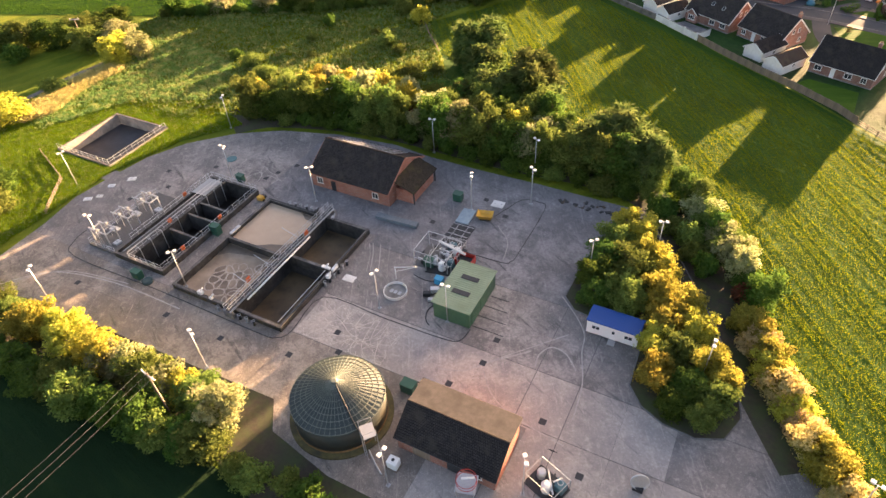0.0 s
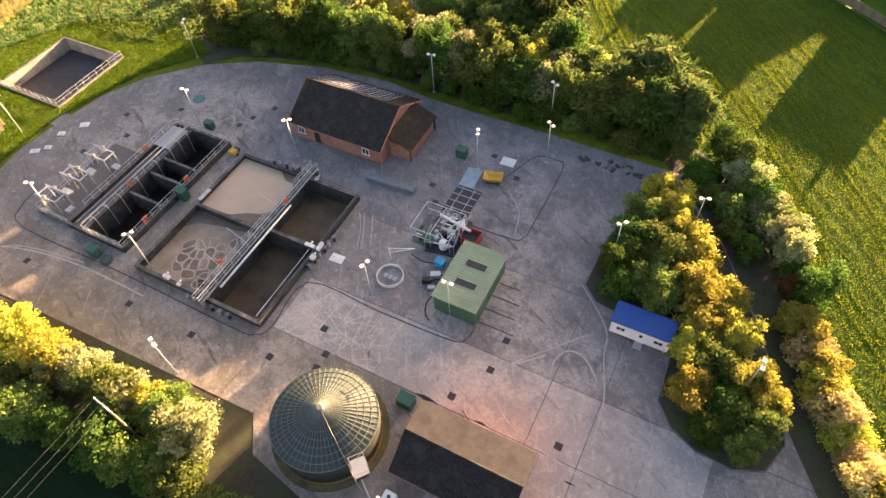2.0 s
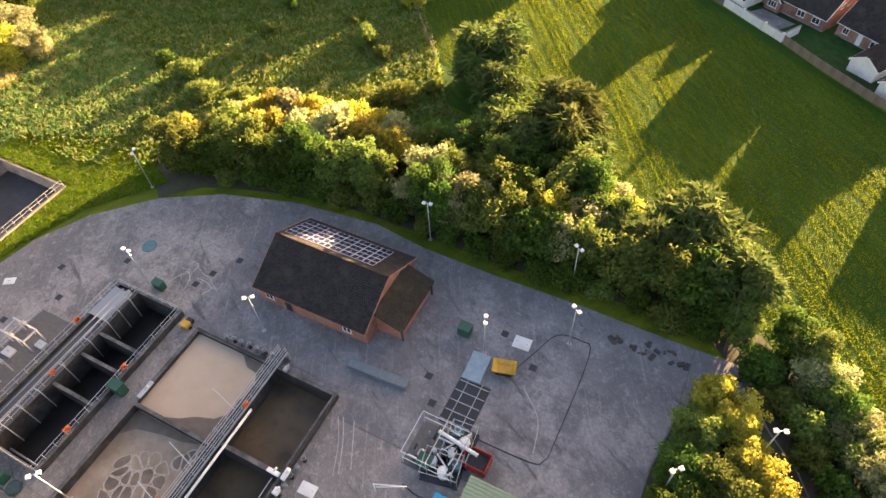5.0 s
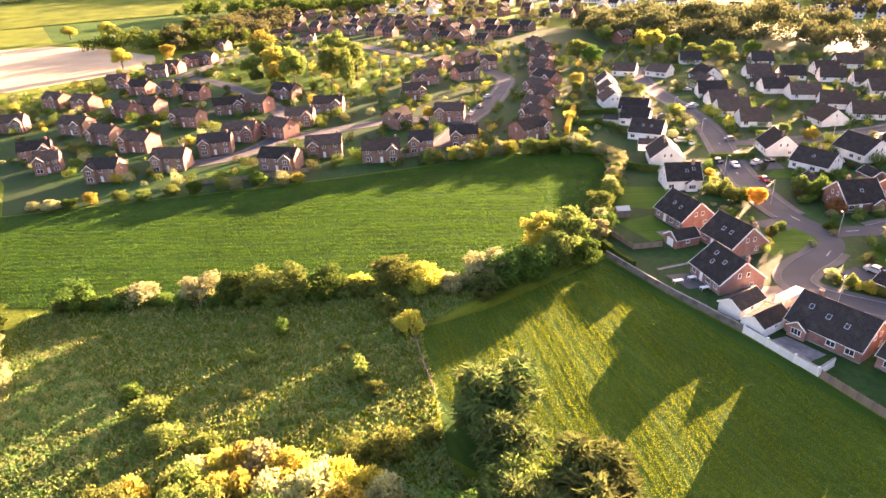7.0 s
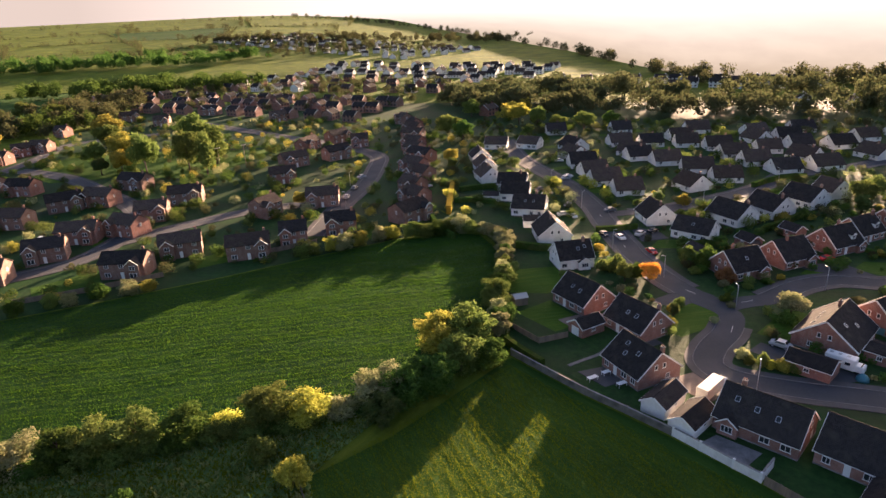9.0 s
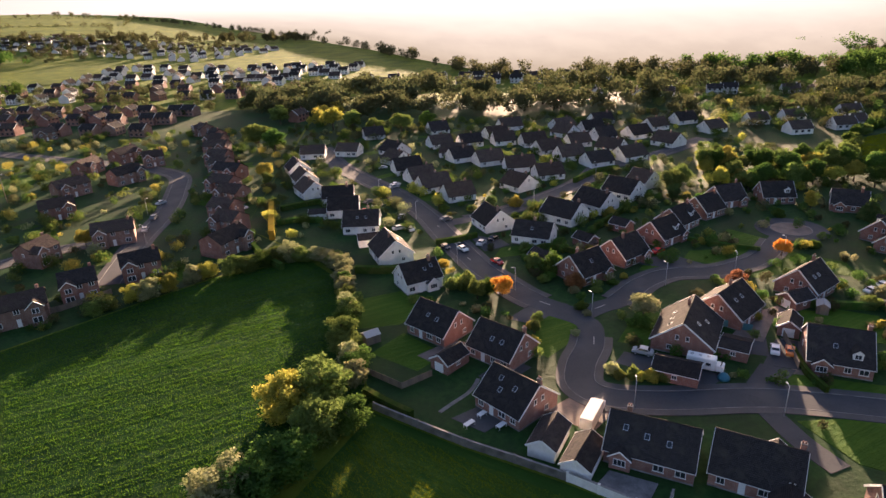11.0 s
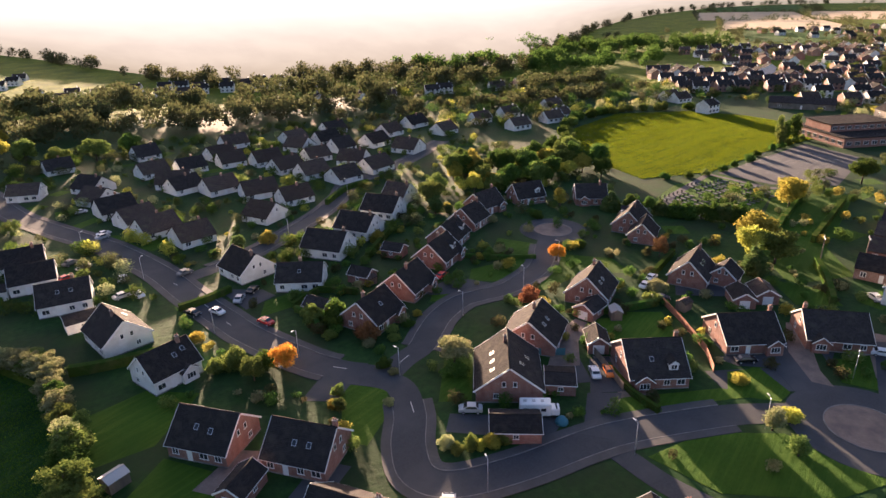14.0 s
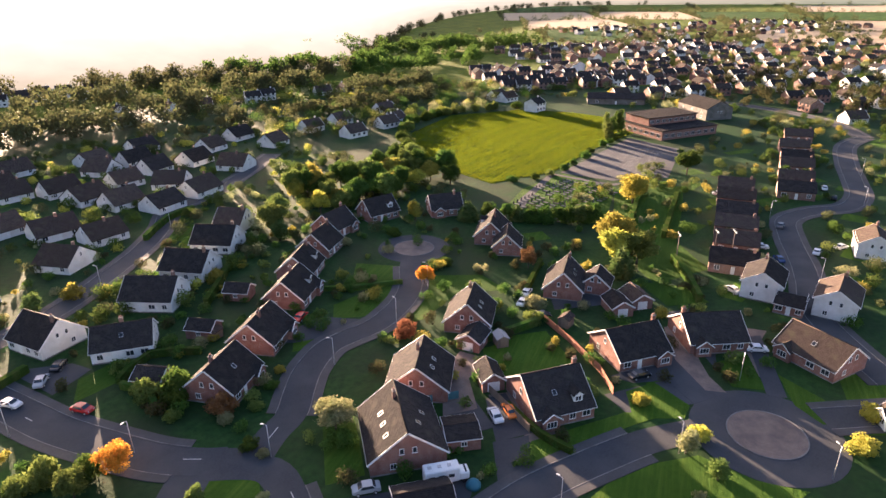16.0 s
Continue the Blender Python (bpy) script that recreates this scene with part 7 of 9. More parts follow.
fence([(54, 220.3), (50.2, 210.6), (45.5, 200.6), (41, 194.8)], 1.7, "reddish timber panel fence between gardens", surf("red_stained_timber", (0.28, 0.11, 0.06), (0.36, 0.15, 0.08), 3.0))
fence([(14.5, 217.5), (20.5, 214)], 1.7, "teal painted timber fence", surf("teal_timber", (0.05, 0.16, 0.18), (0.08, 0.2, 0.22), 3.0))
fence([(22, 199), (24.5, 207), (27, 216)], 1.7, "dark timber panel fence")
fence([(-62, 206), (-55, 200), (-49, 204)], 1.5, "dark timber garden fence")
fence([(-152, 237), (-142, 243), (-133, 252)], 1.6, "timber garden fence below the brick houses")
fence([(-196, 194), (-180, 206), (-166, 219)], 1.6, "timber garden fence below the brick houses")
rail_fence([(-113, 266), (-104, 271), (-96, 276)], 1.2, "pale post fence at the end of a garden")

# works verge fence posts
rail_fence([(-131, 60), (-118, 55), (-111, 46)], 1.1, "thin steel post fence in the grass", 4.0)

# ---- cars ----
HALF = [(-2.1, 0.35), (-2.15, 0.75), (-1.95, 0.95), (-1.35, 1.02), (-0.95, 1.42), (0.55, 1.46), (1.2, 1.02), (1.95, 0.88), (2.12, 0.6), (2.1, 0.35)]


def car_template(colour, tall=1.0):
    t = thing("car", f"{colour} car parked by the houses", "car", pose(0, 0, -70), "parked cars")
    b = bmesh.new()
    rows = []
    for y, inset in ((-0.86, 0.0), (0.86, 0.0)):
        rows.append([b.verts.new((x, y * (0.84 if z > 1.1 else 1.0), z * tall)) for x, z in HALF])
    b.faces.new(rows[0])
    b.faces.new(rows[1][::-1])
    for i in range(len(HALF)):
        b.faces.new((rows[0][i - 1], rows[1][i - 1], rows[1][i], rows[0][i]))
    bmesh.ops.recalc_face_normals(b, faces=b.faces[:])
    bmesh.ops.bevel(b, geom=b.edges[:], offset=0.05, segments=2, affect="EDGES")
    part("body", b, CARS[colour], t)
    for s in (-1, 1):
        g = bmesh.new()
        vs = [g.verts.new((x, s * (0.885 if z < 1.1 else 0.76) + s * dy, z * tall)) for dy in (-0.02, 0.012) for x, z in ((-1.25, 1.04), (-0.88, 1.38), (0.5, 1.4), (1.0, 1.04))]
        g.faces.new(vs[:4])
        g.faces.new(vs[4:])
        for i in range(4):
            g.faces.new((vs[i - 1 if i else 3], vs[i], vs[4 + i], vs[4 + (i - 1 if i else 3)]))
        bmesh.ops.recalc_face_normals(g, faces=g.faces[:])
        part("side_window", g, M_GLASS, t)
        for x in (-1.3, 1.3):
            w = part("wheel", tube((x, s * 0.72, 0.31), (x, s * 0.9, 0.31), 0.31, n=16), M_TYRE, t)
            part("rim", tube((x, s * 0.88, 0.31), (x, s * 0.92, 0.31), 0.19, n=12), M_PALEMETAL, w)
        part("headlight", box(1.98, s * 0.62 - 0.18, 0.62 * tall, 2.13, s * 0.62 + 0.18, 0.76 * tall, 0.02), M_PALEMETAL, t)
    for x0, z0, x1, z1 in ((-1.36, 1.06, -0.98, 1.4), (0.6, 1.44, 1.16, 1.06)):
        g = bmesh.new()
        nx = 0.06 if x0 > 0 else -0.06
        vs = [g.verts.new((x + dx, y, z * tall + 0.03)) for dx in (0, nx) for x, z, y in ((x0, z0, -0.66), (x1, z1, -0.66), (x1, z1, 0.66), (x0, z0, 0.66))]
        for f in ((0, 1, 2, 3), (4, 5, 6, 7), (0, 1, 5, 4), (1, 2, 6, 5), (2, 3, 7, 6), (3, 0, 4, 7)):
            g.faces.new([vs[i] for i in f])
        bmesh.ops.recalc_face_normals(g, faces=g.faces[:])
        part("windscreen", g, M_GLASS, t)
    return t


CAR_AT = dict(silver=[(-57.7, 290.2, 20), (-5.6, 207.6, 150), (-32.4, 273.4, 60), (-60.7, 339.3, 30), (-144, 302, 100), (-122, 340, 40), (-150, 333, 60), (97, 197, 70), (168, 232, -60)],
              white=[(-66.7, 371.3, 15), (-38.3, 269.5, -62), (-60.3, 342.7, 25), (20.9, 205.6, 62), (74.3, 182.4, -50), (136, 190.5, 10), (144.5, 187, -20), (129.6, 203, -60), (-54, 289.1, 110), (-66, 316, 40), (57, 229, 20), (61.5, 231.5, 20), (-116, 321, 40), (-57, 302, 80), (-232, 240, 10), (200, 208, 20)],
              black=[(-43.4, 271.7, -60), (49.3, 194.3, -25), (-47, 257.5, 100), (-28.4, 277, 50), (55, 222, -40), (-204, 256, 60), (-29, 187.5, 60), (190, 202, 15)],
              red=[(-29.5, 258.6, -62), (16.4, 260, 30), (-36, 335, 40), (-70.5, 310, 30), (52, 296, 0)],
              grey=[(-52.5, 341, 30), (-69.4, 321, 40), (-42, 297, 30), (-146, 315, 90), (-136, 346, 40), (150, 205, 10)],
              blue=[(-118, 332, 40), (-210, 268, 50), (124, 196, 40)],
              orange=[(23.6, 204.7, 62)])
for colour, spots in CAR_AT.items():
    src = car_template(colour, 1.12 if colour in ("silver", "grey") else 1.0)
    for x, y, a in spots:
        copy_thing(src, pose(x, y, 0.08, 0, 0, a))
    for o in (*src.children_recursive, src):
        bpy.data.objects.remove(o)


def motorhome(x, y, turn, L, label):
    t = thing("motorhome", label, "motorhome", pose(x, y, 0.07, 0, 0, turn))
    part("body", box(-L / 2, -1.1, 0.45, L / 2 - 1.0, 1.1, 2.9, 0.15), M_WHITE, t)
    part("cab", box(L / 2 - 1.1, -1.0, 0.45, L / 2 + 0.5, 1.0, 1.9, 0.2), M_WHITE, t)
    part("windscreen", box(L / 2 - 0.2, -0.85, 1.2, L / 2 + 0.1, 0.85, 1.95, 0.05), M_GLASS, t)
    for k in range(3):
        part("window", box(-L / 2 + 0.6 + 1.5 * k, -1.13, 1.5, -L / 2 + 1.5 + 1.5 * k, -1.09, 2.1, 0.01), M_GLASS, t)
        part("roof_hatch", box(-L / 2 + 0.6 + 1.5 * k, -0.3, 2.9, -L / 2 + 1.2 + 1.5 * k, 0.3, 3.0, 0.02), M_GREYMETAL, t)
    for s in (-1, 1):
        for xx in (-L / 4, L / 2 - 0.4):
            part("wheel", tube((xx, s * 0.85, 0.34), (xx, s * 1.08, 0.34), 0.34, n=16), M_TYRE, t)


motorhome(4.2, 201.0, -31, 6.4, "white motorhome parked beside a brick garage")
bv = thing("box_van", "long cream white box van parked at the lane end", "van", pose(-21.3, 187.2, 0.07, 0, 0, 58))
part("body", box(-4.2, -1.15, 0.6, 2.4, 1.15, 2.9, 0.12), surf("cream_panel", (0.5, 0.47, 0.41), (0.58, 0.55, 0.48), 2.0, (0.42, 0.39, 0.33), 0.4, 0.6), bv)
part("cab", box(2.5, -1.0, 0.5, 4.2, 1.0, 2.0, 0.2), M_WHITE, bv)
part("windscreen", box(3.7, -0.85, 1.3, 4.0, 0.85, 2.02, 0.05), M_GLASS, bv)
for xx in (-2.6, 3.2):
    for s in (-1, 1):
        part("wheel", tube((xx, s * 0.85, 0.36), (xx, s * 1.1, 0.36), 0.36, n=16), M_TYRE, bv)
bt = thing("covered_boat", "blue tarpaulin cover over a trailer", "tarpaulin", pose(6.5, 197.2, 0.05, 0, 0, -30))
part("cover", lathe([(1.2, 0), (1.1, 0.5), (0.6, 1.1), (0.1, 1.4)], 12), plain("blue_tarpaulin", (0.03, 0.16, 0.22), 0.6), bt)

# ---- street lamps ----
sl = thing("street_lamp", "slim grey street lamp with a single head", "street lamp", pose(0, 0, -75), "street lamps")
part("pole", tube((0, 0, 0), (0, 0, 6.2), 0.07, n=8, r2=0.045), M_PALEMETAL, sl)
part("arm", tube((0, 0, 6.15), (0.7, 0, 6.3), 0.035, n=6), M_PALEMETAL, sl)
part("lamp_head", box(0.5, -0.11, 6.26, 1.1, 0.11, 6.38, 0.03), M_WHITE, sl)
for x, y, a in ((-11.8, 224.3, 120), (10.8, 239, 140), (30.3, 243, 90), (11.5, 185, 90), (45.6, 160, 60), (34.8, 179, 70), (61.6, 180.5, 200), (-27, 241, 200), (-40.5, 260, 0), (-10.3, 309, 120), (-13.2, 189.6, 80), (48, 252, 120), (-52, 300, 30), (-66, 330, 30), (20, 340, 130), (-150, 320, 0), (-139, 290, 180), (-208, 250, 0), (118, 184, 120), (155, 210, 270), (190, 193, 90), (230, 204, 90)):
    copy_thing(sl, pose(x, y, 0.1, 0, 0, a))
for o in (*sl.children, sl):
    bpy.data.objects.remove(o)

# ---- overhead line poles ----


def line_pole(x, y, h, turn, label="timber pole with insulator cross arm"):
    t = thing("power_pole", label, "power pole", pose(x, y, 0, 0, 0, turn), "power poles")
    part("pole", tube((0, 0, 0), (0, 0, h), 0.15, n=8, r2=0.11), M_WOOD, t)
    part("cross_arm", box(-1.3, -0.08, h - 0.5, 1.3, 0.08, h - 0.34, 0.02), M_PALEMETAL, t)
    for k in (-1.1, 0, 1.1):
        part("insulator", lathe([(0.05, 0), (0.09, 0.1), (0.06, 0.2), (0.09, 0.28), (0.04, 0.36)], 10), M_WHITE, t, at=pose(k, 0, h - 0.34))


def wires(a, b, h0, h1, turn, sag=1.2):
    """Three wires hanging from one pole to the next."""
    t = thing("power_line", "three thin overhead wires", "wires", group="overhead wires")
    c, s = math.cos(radians(turn)), math.sin(radians(turn))
    for k in (-1.1, 0, 1.1):
        pts = []
        for i in range(15):
            q = i / 14
            pts.append(Vector((a[0] + (b[0] - a[0]) * q + k * c, a[1] + (b[1] - a[1]) * q + k * s, h0 + (h1 - h0) * q - 4 * sag * q * (1 - q))))
        me = bmesh.new()
        rings = []
        for p in pts:
            rings.append([me.verts.new(p + Vector((0, 0.025 * math.cos(w), 0.025 * math.sin(w)))) for w in (0, 2.1, 4.2)])
        for r0, r1 in zip(rings, rings[1:]):
            for i in range(3):
                me.faces.new((r0[i - 1], r0[i], r1[i], r1[i - 1]))
        part("wire", me, M_GREYMETAL, t)


line_pole(-55.8, 23.6, 10.2, -8)
wires((-55.8, 23.6), (-60.6, -21), 10.1, 9.4, -8)
line_pole(-60.6, -21, 9.5, -8)
line_pole(-165, 100, 9, 30)
line_pole(-225, 338, 12, 60)
line_pole(-216, 346, 12, 60)
for x, y in ((113, 209), (116, 205.5), (104, 215)):
    line_pole(x, y, 8.5, 40)

# ---- school, car park, cemetery ----
sch = thing("school", "long red brick school with flat roofs", "school", pose(252, 297, 0.02, 0, 0, -20))
part("wall", box(-17, -17, 0, 17, 17, 4.2, 0.05), M_BRICK2, sch)
part("roof", box(-17.4, -17.4, 4.2, 17.4, 17.4, 4.6, 0.05), M_SLATE, sch, "flat grey roof")
part("upper_wall", box(-15, -5, 4.6, 15, 12, 8.0, 0.05), M_BRICK, sch)
part("upper_roof", box(-15.6, -5.6, 8.0, 15.6, 12.6, 8.4, 0.05), M_SLATE, sch, "flat grey roof")
for k in range(8):
    for s, y in ((0, -17.01), (180, 17.01)):
        part("window", whole_window(2.4, 1.6), None, sch, at=pose(-14.5 + 4.1 * k, y, 1.2, 0, 0, s))
    part("window", whole_window(2.2, 1.4), None, sch, at=pose(-13 + 3.7 * k, -5.01, 5.6))
    part("window", whole_window(2.4, 1.6), None, sch, at=pose(-17.01, -14.5 + 4.1 * k, 1.2, 0, 0, -90))
house(302, 300, 60, 26, 16, eave=6, ridge=10, wall=M_STONE, roof=M_SLATE, label="grey hall with a hipped dark roof", far=True, chim=())
house(305, 358, 125, 34, 14, eave=3.4, ridge=6, wall=M_STONE, roof=M_SLATE, label="long low grey hall with a dark roof", far=True, chim=())

slab("car_park", prism([(154, 289), (158, 268.5), (176, 255), (221, 272.5), (225, 301)], -0.1, 0.05), M_ASPHALT, "asphalt school car park with bays", "car park")
bay_line = finish(box(-0.06, -2.4, 0, 0.06, 2.4, 0.012), "bay_line", M_PAINT)
cp = thing("bay_markings", "worn white parking bay lines", "road marking", pose(0, 0, 0.05), kind="")
for j in range(5):
    for i in range(17):
        x, y = 168 + 2.6 * i + 1.2 * j, 264.5 + 0.85 * i + 6.6 * j
        if y < 262 + (x - 160) * 0.35 + 26 and x < 219:
            part("bay_line", bay_line, None, cp, at=pose(x, y, 0, 0, 0, 18))
slab("lawn", prism([(104, 276), (105, 260), (119, 246), (152, 263), (153, 287), (128, 286.5)], -0.1, 0.05), M_LAWN, "mown cemetery grass", "lawn")
slab("pavement", strip([(100, 268), (118, 278), (150, 290), (153, 266), (160, 262)], 3.0, -0.1, 0.07), M_PAVING, "grey cemetery drive", "path")
gravestone = finish(box(-0.4, -0.1, 0, 0.4, 0.1, 1.0, 0.04), "headstone", M_MARBLE)
gravebed = finish(box(-0.45, -2.0, 0, 0.45, -0.1, 0.18, 0.03), "grave_kerb", M_KERB)
crnd = random.Random(9)
for j in range(8):
    for i in range(18):
        x, y = 108 + 2.35 * i + 0.6 * j, 256.5 + 0.6 * i - 0.1 * i + 3.5 * j - 0.25 * i
        if crnd.random() < 0.2 or y > 284 - abs(x - 135) * 0.2 or y < 249 + abs(x - 121) * 0.45 or x > 150:
            continue
        t = thing("grave", "dark polished gravestone with a kerbed plot", "grave", pose(x, y, 0.05, 0, 0, 18 + crnd.uniform(-4, 4)), "cemetery graves")
        part("headstone", gravestone, None, t)
        part("grave_kerb", gravebed, None, t)

# ---- sheds, greenhouses and garden things ----


def shed(x, y, turn, w, d, h, material, label, roof=None):
    t = thing("garden_shed", label, "shed", pose(x, y, 0.03, 0, 0, turn), "garden sheds")
    part("wall", gable_block(w, d, h, h + 0.6), material, t)
    gabled_roof(t, w, d, h, h + 0.65, roof or M_TILE, 0.15, 0.12, False)
    door(t, pose(-w / 2 - 0.01, 0, 0.05, 0, 0, -90), 0.9, 1.8, M_WOOD, "timber shed door")


shed(-62.1, 219.0, 30, 3.4, 2.6, 2.0, M_WOOD, "dark timber garden shed with a pale roof", plain("pale_felt", (0.5, 0.48, 0.45), 0.8))
shed(-67.2, 215.6, -20, 2.6, 2.0, 1.9, M_WOOD, "small timber shed beside the hedge")
shed(40, 221, 60, 3.2, 2.4, 2.0, M_WOOD, "timber garden shed with a pale roof", plain("grey_felt", (0.4, 0.38, 0.36), 0.8))
shed(-1, 266, 20, 2.6, 2.0, 1.9, M_WOOD, "small timber shed beside a garage")
shed(8, 300, 60, 3, 2.4, 2.0, M_WOOD, "timber garden shed beside a lawn")
shed(56, 216, 10, 3, 2.4, 2.0, M_WOOD, "timber garden shed by the fence")
slab("path", strip(smooth_line([(-48, 192), (-45.5, 194.5), (-42, 198), (-40, 202)], 5), 0.8, -0.05, 0.09), M_KERB, "curved pale garden path", "path")
for x, y, a, l in ((-43, 187.5, 40, 2.2), (-40.5, 190, 40, 1.8), (-37.5, 186.5, 40, 2.0)):
    t = thing("garden_table", "pale garden table on a patio", "table", pose(x, y, 0.09, 0, 0, a), "garden tables")
    part("top", box(-l / 2, -0.5, 0.68, l / 2, 0.5, 0.73, 0.01), M_WHITE, t)
    for sx in (-1, 1):
        for sy in (-1, 1):
            part("leg", box(sx * (l / 2 - 0.12) - 0.03, sy * 0.4 - 0.03, 0, sx * (l / 2 - 0.12) + 0.03, sy * 0.4 + 0.03, 0.68), M_WHITE, t)
slab("patio", prism([(-46, 190), (-40.5, 185.5), (-36, 189), (-41, 193)], -0.05, 0.087), M_PAVING, "grey paved patio", "patio")
slab("patio", prism([(-25, 171.5), (-18.5, 167), (-15.5, 171), (-22, 174.5)], -0.05, 0.082), M_KERB, "pale paved patio behind the house", "patio")

# road paint
for x, y, a, l in ((-14, 214, 75, 3.2), (-8.5, 229.3, 30, 3.2), (-21, 232.8, -45, 3.0), (-40, 275, 110, 2.0), (-45, 292, 112, 2.0), (-37, 263, 108, 2.0)):
    slab("road_marking", box(-l / 2, -0.08, -0.02, l / 2, 0.08, 0.006), M_PAINT, "worn white road marking", "road marking", pose(x, y, 0.092, 0, 0, a))

# ---- yard clutter ----


def hose(points, r, material, label, name="hose"):
    """A bent hose or pipe lying on the ground."""
    t = thing(name, label, "hose", group="yard hoses")
    pts = smooth_line([p[:2] for p in points], 5)
    z = points[0][2]
    b = bmesh.new()
    rings = []
    for i, p in enumerate(pts):
        q, w = Vector(pts[max(0, i - 1)]), Vector(pts[min(len(pts) - 1, i + 1)])
        d = (w - q).normalized()
        n = Vector((-d[1], d[0], 0))
        rings.append([b.verts.new(Vector((*p, z + r)) + r * (math.cos(a) * n + math.sin(a) * Vector((0, 0, 1)))) for a in np.linspace(0, 2 * math.pi, 7)[:-1]])
    for r0, r1 in zip(rings, rings[1:]):
        for i in range(6):
            b.faces.new((r0[i - 1], r0[i], r1[i], r1[i - 1])).smooth = True
    b.faces.new(rings[0])
    b.faces.new(rings[-1])
    bmesh.ops.recalc_face_normals(b, faces=b.faces[:])
    part("hose_run", b, material, t)


hose([(-3.2, 36.5, 0.06), (-1, 38.2, 0.06), (0.6, 36.6, 0.06), (-0.6, 34.6, 0.06), (-3, 34, 0.06)], 0.09, M_TYRE, "coiled black hose on the concrete")
hose([(2, 36, 0.06), (5, 36.8, 0.06), (7.4, 34.8, 0.06)], 0.09, M_TYRE, "black hose trailing over the yard")
hose([(-40.5, 60.6, 0.06), (-38.4, 60.2, 0.06), (-36.6, 60.6, 0.06)], 0.06, M_DARKMETAL, "dark hose to the blue tank")
hose([(-34.2, 56.4, 0.06), (-34.8, 54.8, 0.06), (-34.2, 53, 0.06), (-33.2, 52.2, 0.06)], 0.07, M_TYRE, "black hose beside the green shed")
hose([(-24, 43.2, 0.08), (-21, 41.4, 0.08), (-17, 40.6, 0.08)], 0.05, M_TYRE, "thin dark hose on the concrete")
hose([(-33, 33, 0.06), (-28.8, 30, 0.06), (-27.2, 29, 0.06)], 0.1, M_PALEMETAL, "pale pipe from the digester")
rc2 = thing("hose_reel", "pale round hose loop on a stand", "hose reel", pose(0.5, 40.5, 0.06))
lp = lathe([(1.0 + 0.1 * math.cos(a), 0.1 * math.sin(a)) for a in np.linspace(-math.pi, math.pi, 9)], 24)
lp.transform(pose(0, 0, 1.5, 70, 0, 20))
part("loop", lp, M_PALEMETAL, rc2)
part("stand", box(-0.6, -0.5, 0, 0.6, 0.5, 0.8, 0.05), M_DARKMETAL, rc2)

# debris along the north edge
drnd = random.Random(4)
for k in range(34):
    x = drnd.uniform(-26, -7)
    y = 88.6 + drnd.uniform(-1.2, 0.8)
    s = drnd.uniform(0.15, 0.5)
    o = new("rubble_piece", finish(box(-s, -s * 0.6, 0, s, s * 0.6, s * 0.5, s * 0.12), "rubble_piece", M_CONC_DARK if k % 3 else M_BARK))
    o.matrix_basis = pose(x, y, 0.065, 0, 0, drnd.uniform(0, 180))
    tagged(o, "dark broken lump lying on the yard edge", "rubble", "yard rubble")
# platform and stair at the tank corner
pf = thing("tank_platform", "grey steel platform with rails at the tank corner", "platform", pose(-87.4, 64, 1.1))
part("deck", box(-1.6, -2.4, 0.1, 1.6, 2.4, 0.2), M_GREYMETAL, pf, "grey grating deck")
for sx in (-1.6, 1.6):
    for sy in (-2.4, 0, 2.4):
        part("post", tube((sx, sy, 0.2), (sx, sy, 1.3), 0.04, n=6), M_PALEMETAL, pf)
    for z in (0.75, 1.3):
        part("rail", tube((sx, -2.4, z), (sx, 2.4, z), 0.035, n=6), M_PALEMETAL, pf)
part("support", box(-1.4, -2.2, -0.65, 1.4, 2.2, 0.1), M_DARKMETAL, pf)

# sludge streaks: darker settled edge in the smooth basin
M_WETSLUDGE = surf("wet_sludge", (0.13, 0.1, 0.075), (0.19, 0.145, 0.105), 1.0, rough=0.35, bump=0.1)
for pts in ([(-61.95, 54.85), (-61.95, 62), (-63.2, 60.5), (-63.0, 58.6), (-64.2, 57.4), (-66.4, 56.6), (-68, 55.6), (-70, 54.85)], [(-61.95, 62.5), (-61.95, 65.8), (-66.5, 65.8), (-65, 64.6), (-63.4, 64.4), (-62.8, 63.4)]):
    slab("sludge_edge", prism(pts, 0.3, 0.356), M_WETSLUDGE, "dark wet edge of the sludge basin", "sludge")
for pts in ([(-62, 42.3), (-62, 46), (-64, 44.8), (-66.5, 43.6), (-68, 42.3)], [(-73.7, 54.3), (-73.7, 51), (-72.2, 52.4), (-69, 53.2), (-66, 53.6), (-64, 54.3)]):
    slab("sludge_edge", prism(pts, -0.35, -0.293), M_WETSLUDGE, "dark wet edge of the sludge basin", "sludge")

# dewatering plant: pipes, cage and boxes round the press
dw = thing("dewatering_cage", "grey steel pipe cage full of pumps and pipework", "machinery", pose(-38.6, 65.4, 0.06))
for sx in (-3.0, 0, 3.0):
    for sy in (-2.6, 2.6):
        part("post", tube((sx, sy, 0), (sx, sy, 3.0), 0.07, n=6), M_PALEMETAL, dw)
    part("cross_rail", tube((sx, -2.6, 3.0), (sx, 2.6, 3.0), 0.06, n=6), M_PALEMETAL, dw)
for sy in (-2.6, 2.6):
    for z in (1.5, 3.0):
        part("rail", tube((-3.0, sy, z), (3.0, sy, z), 0.05, n=6), M_PALEMETAL, dw)
wrnd = random.Random(31)
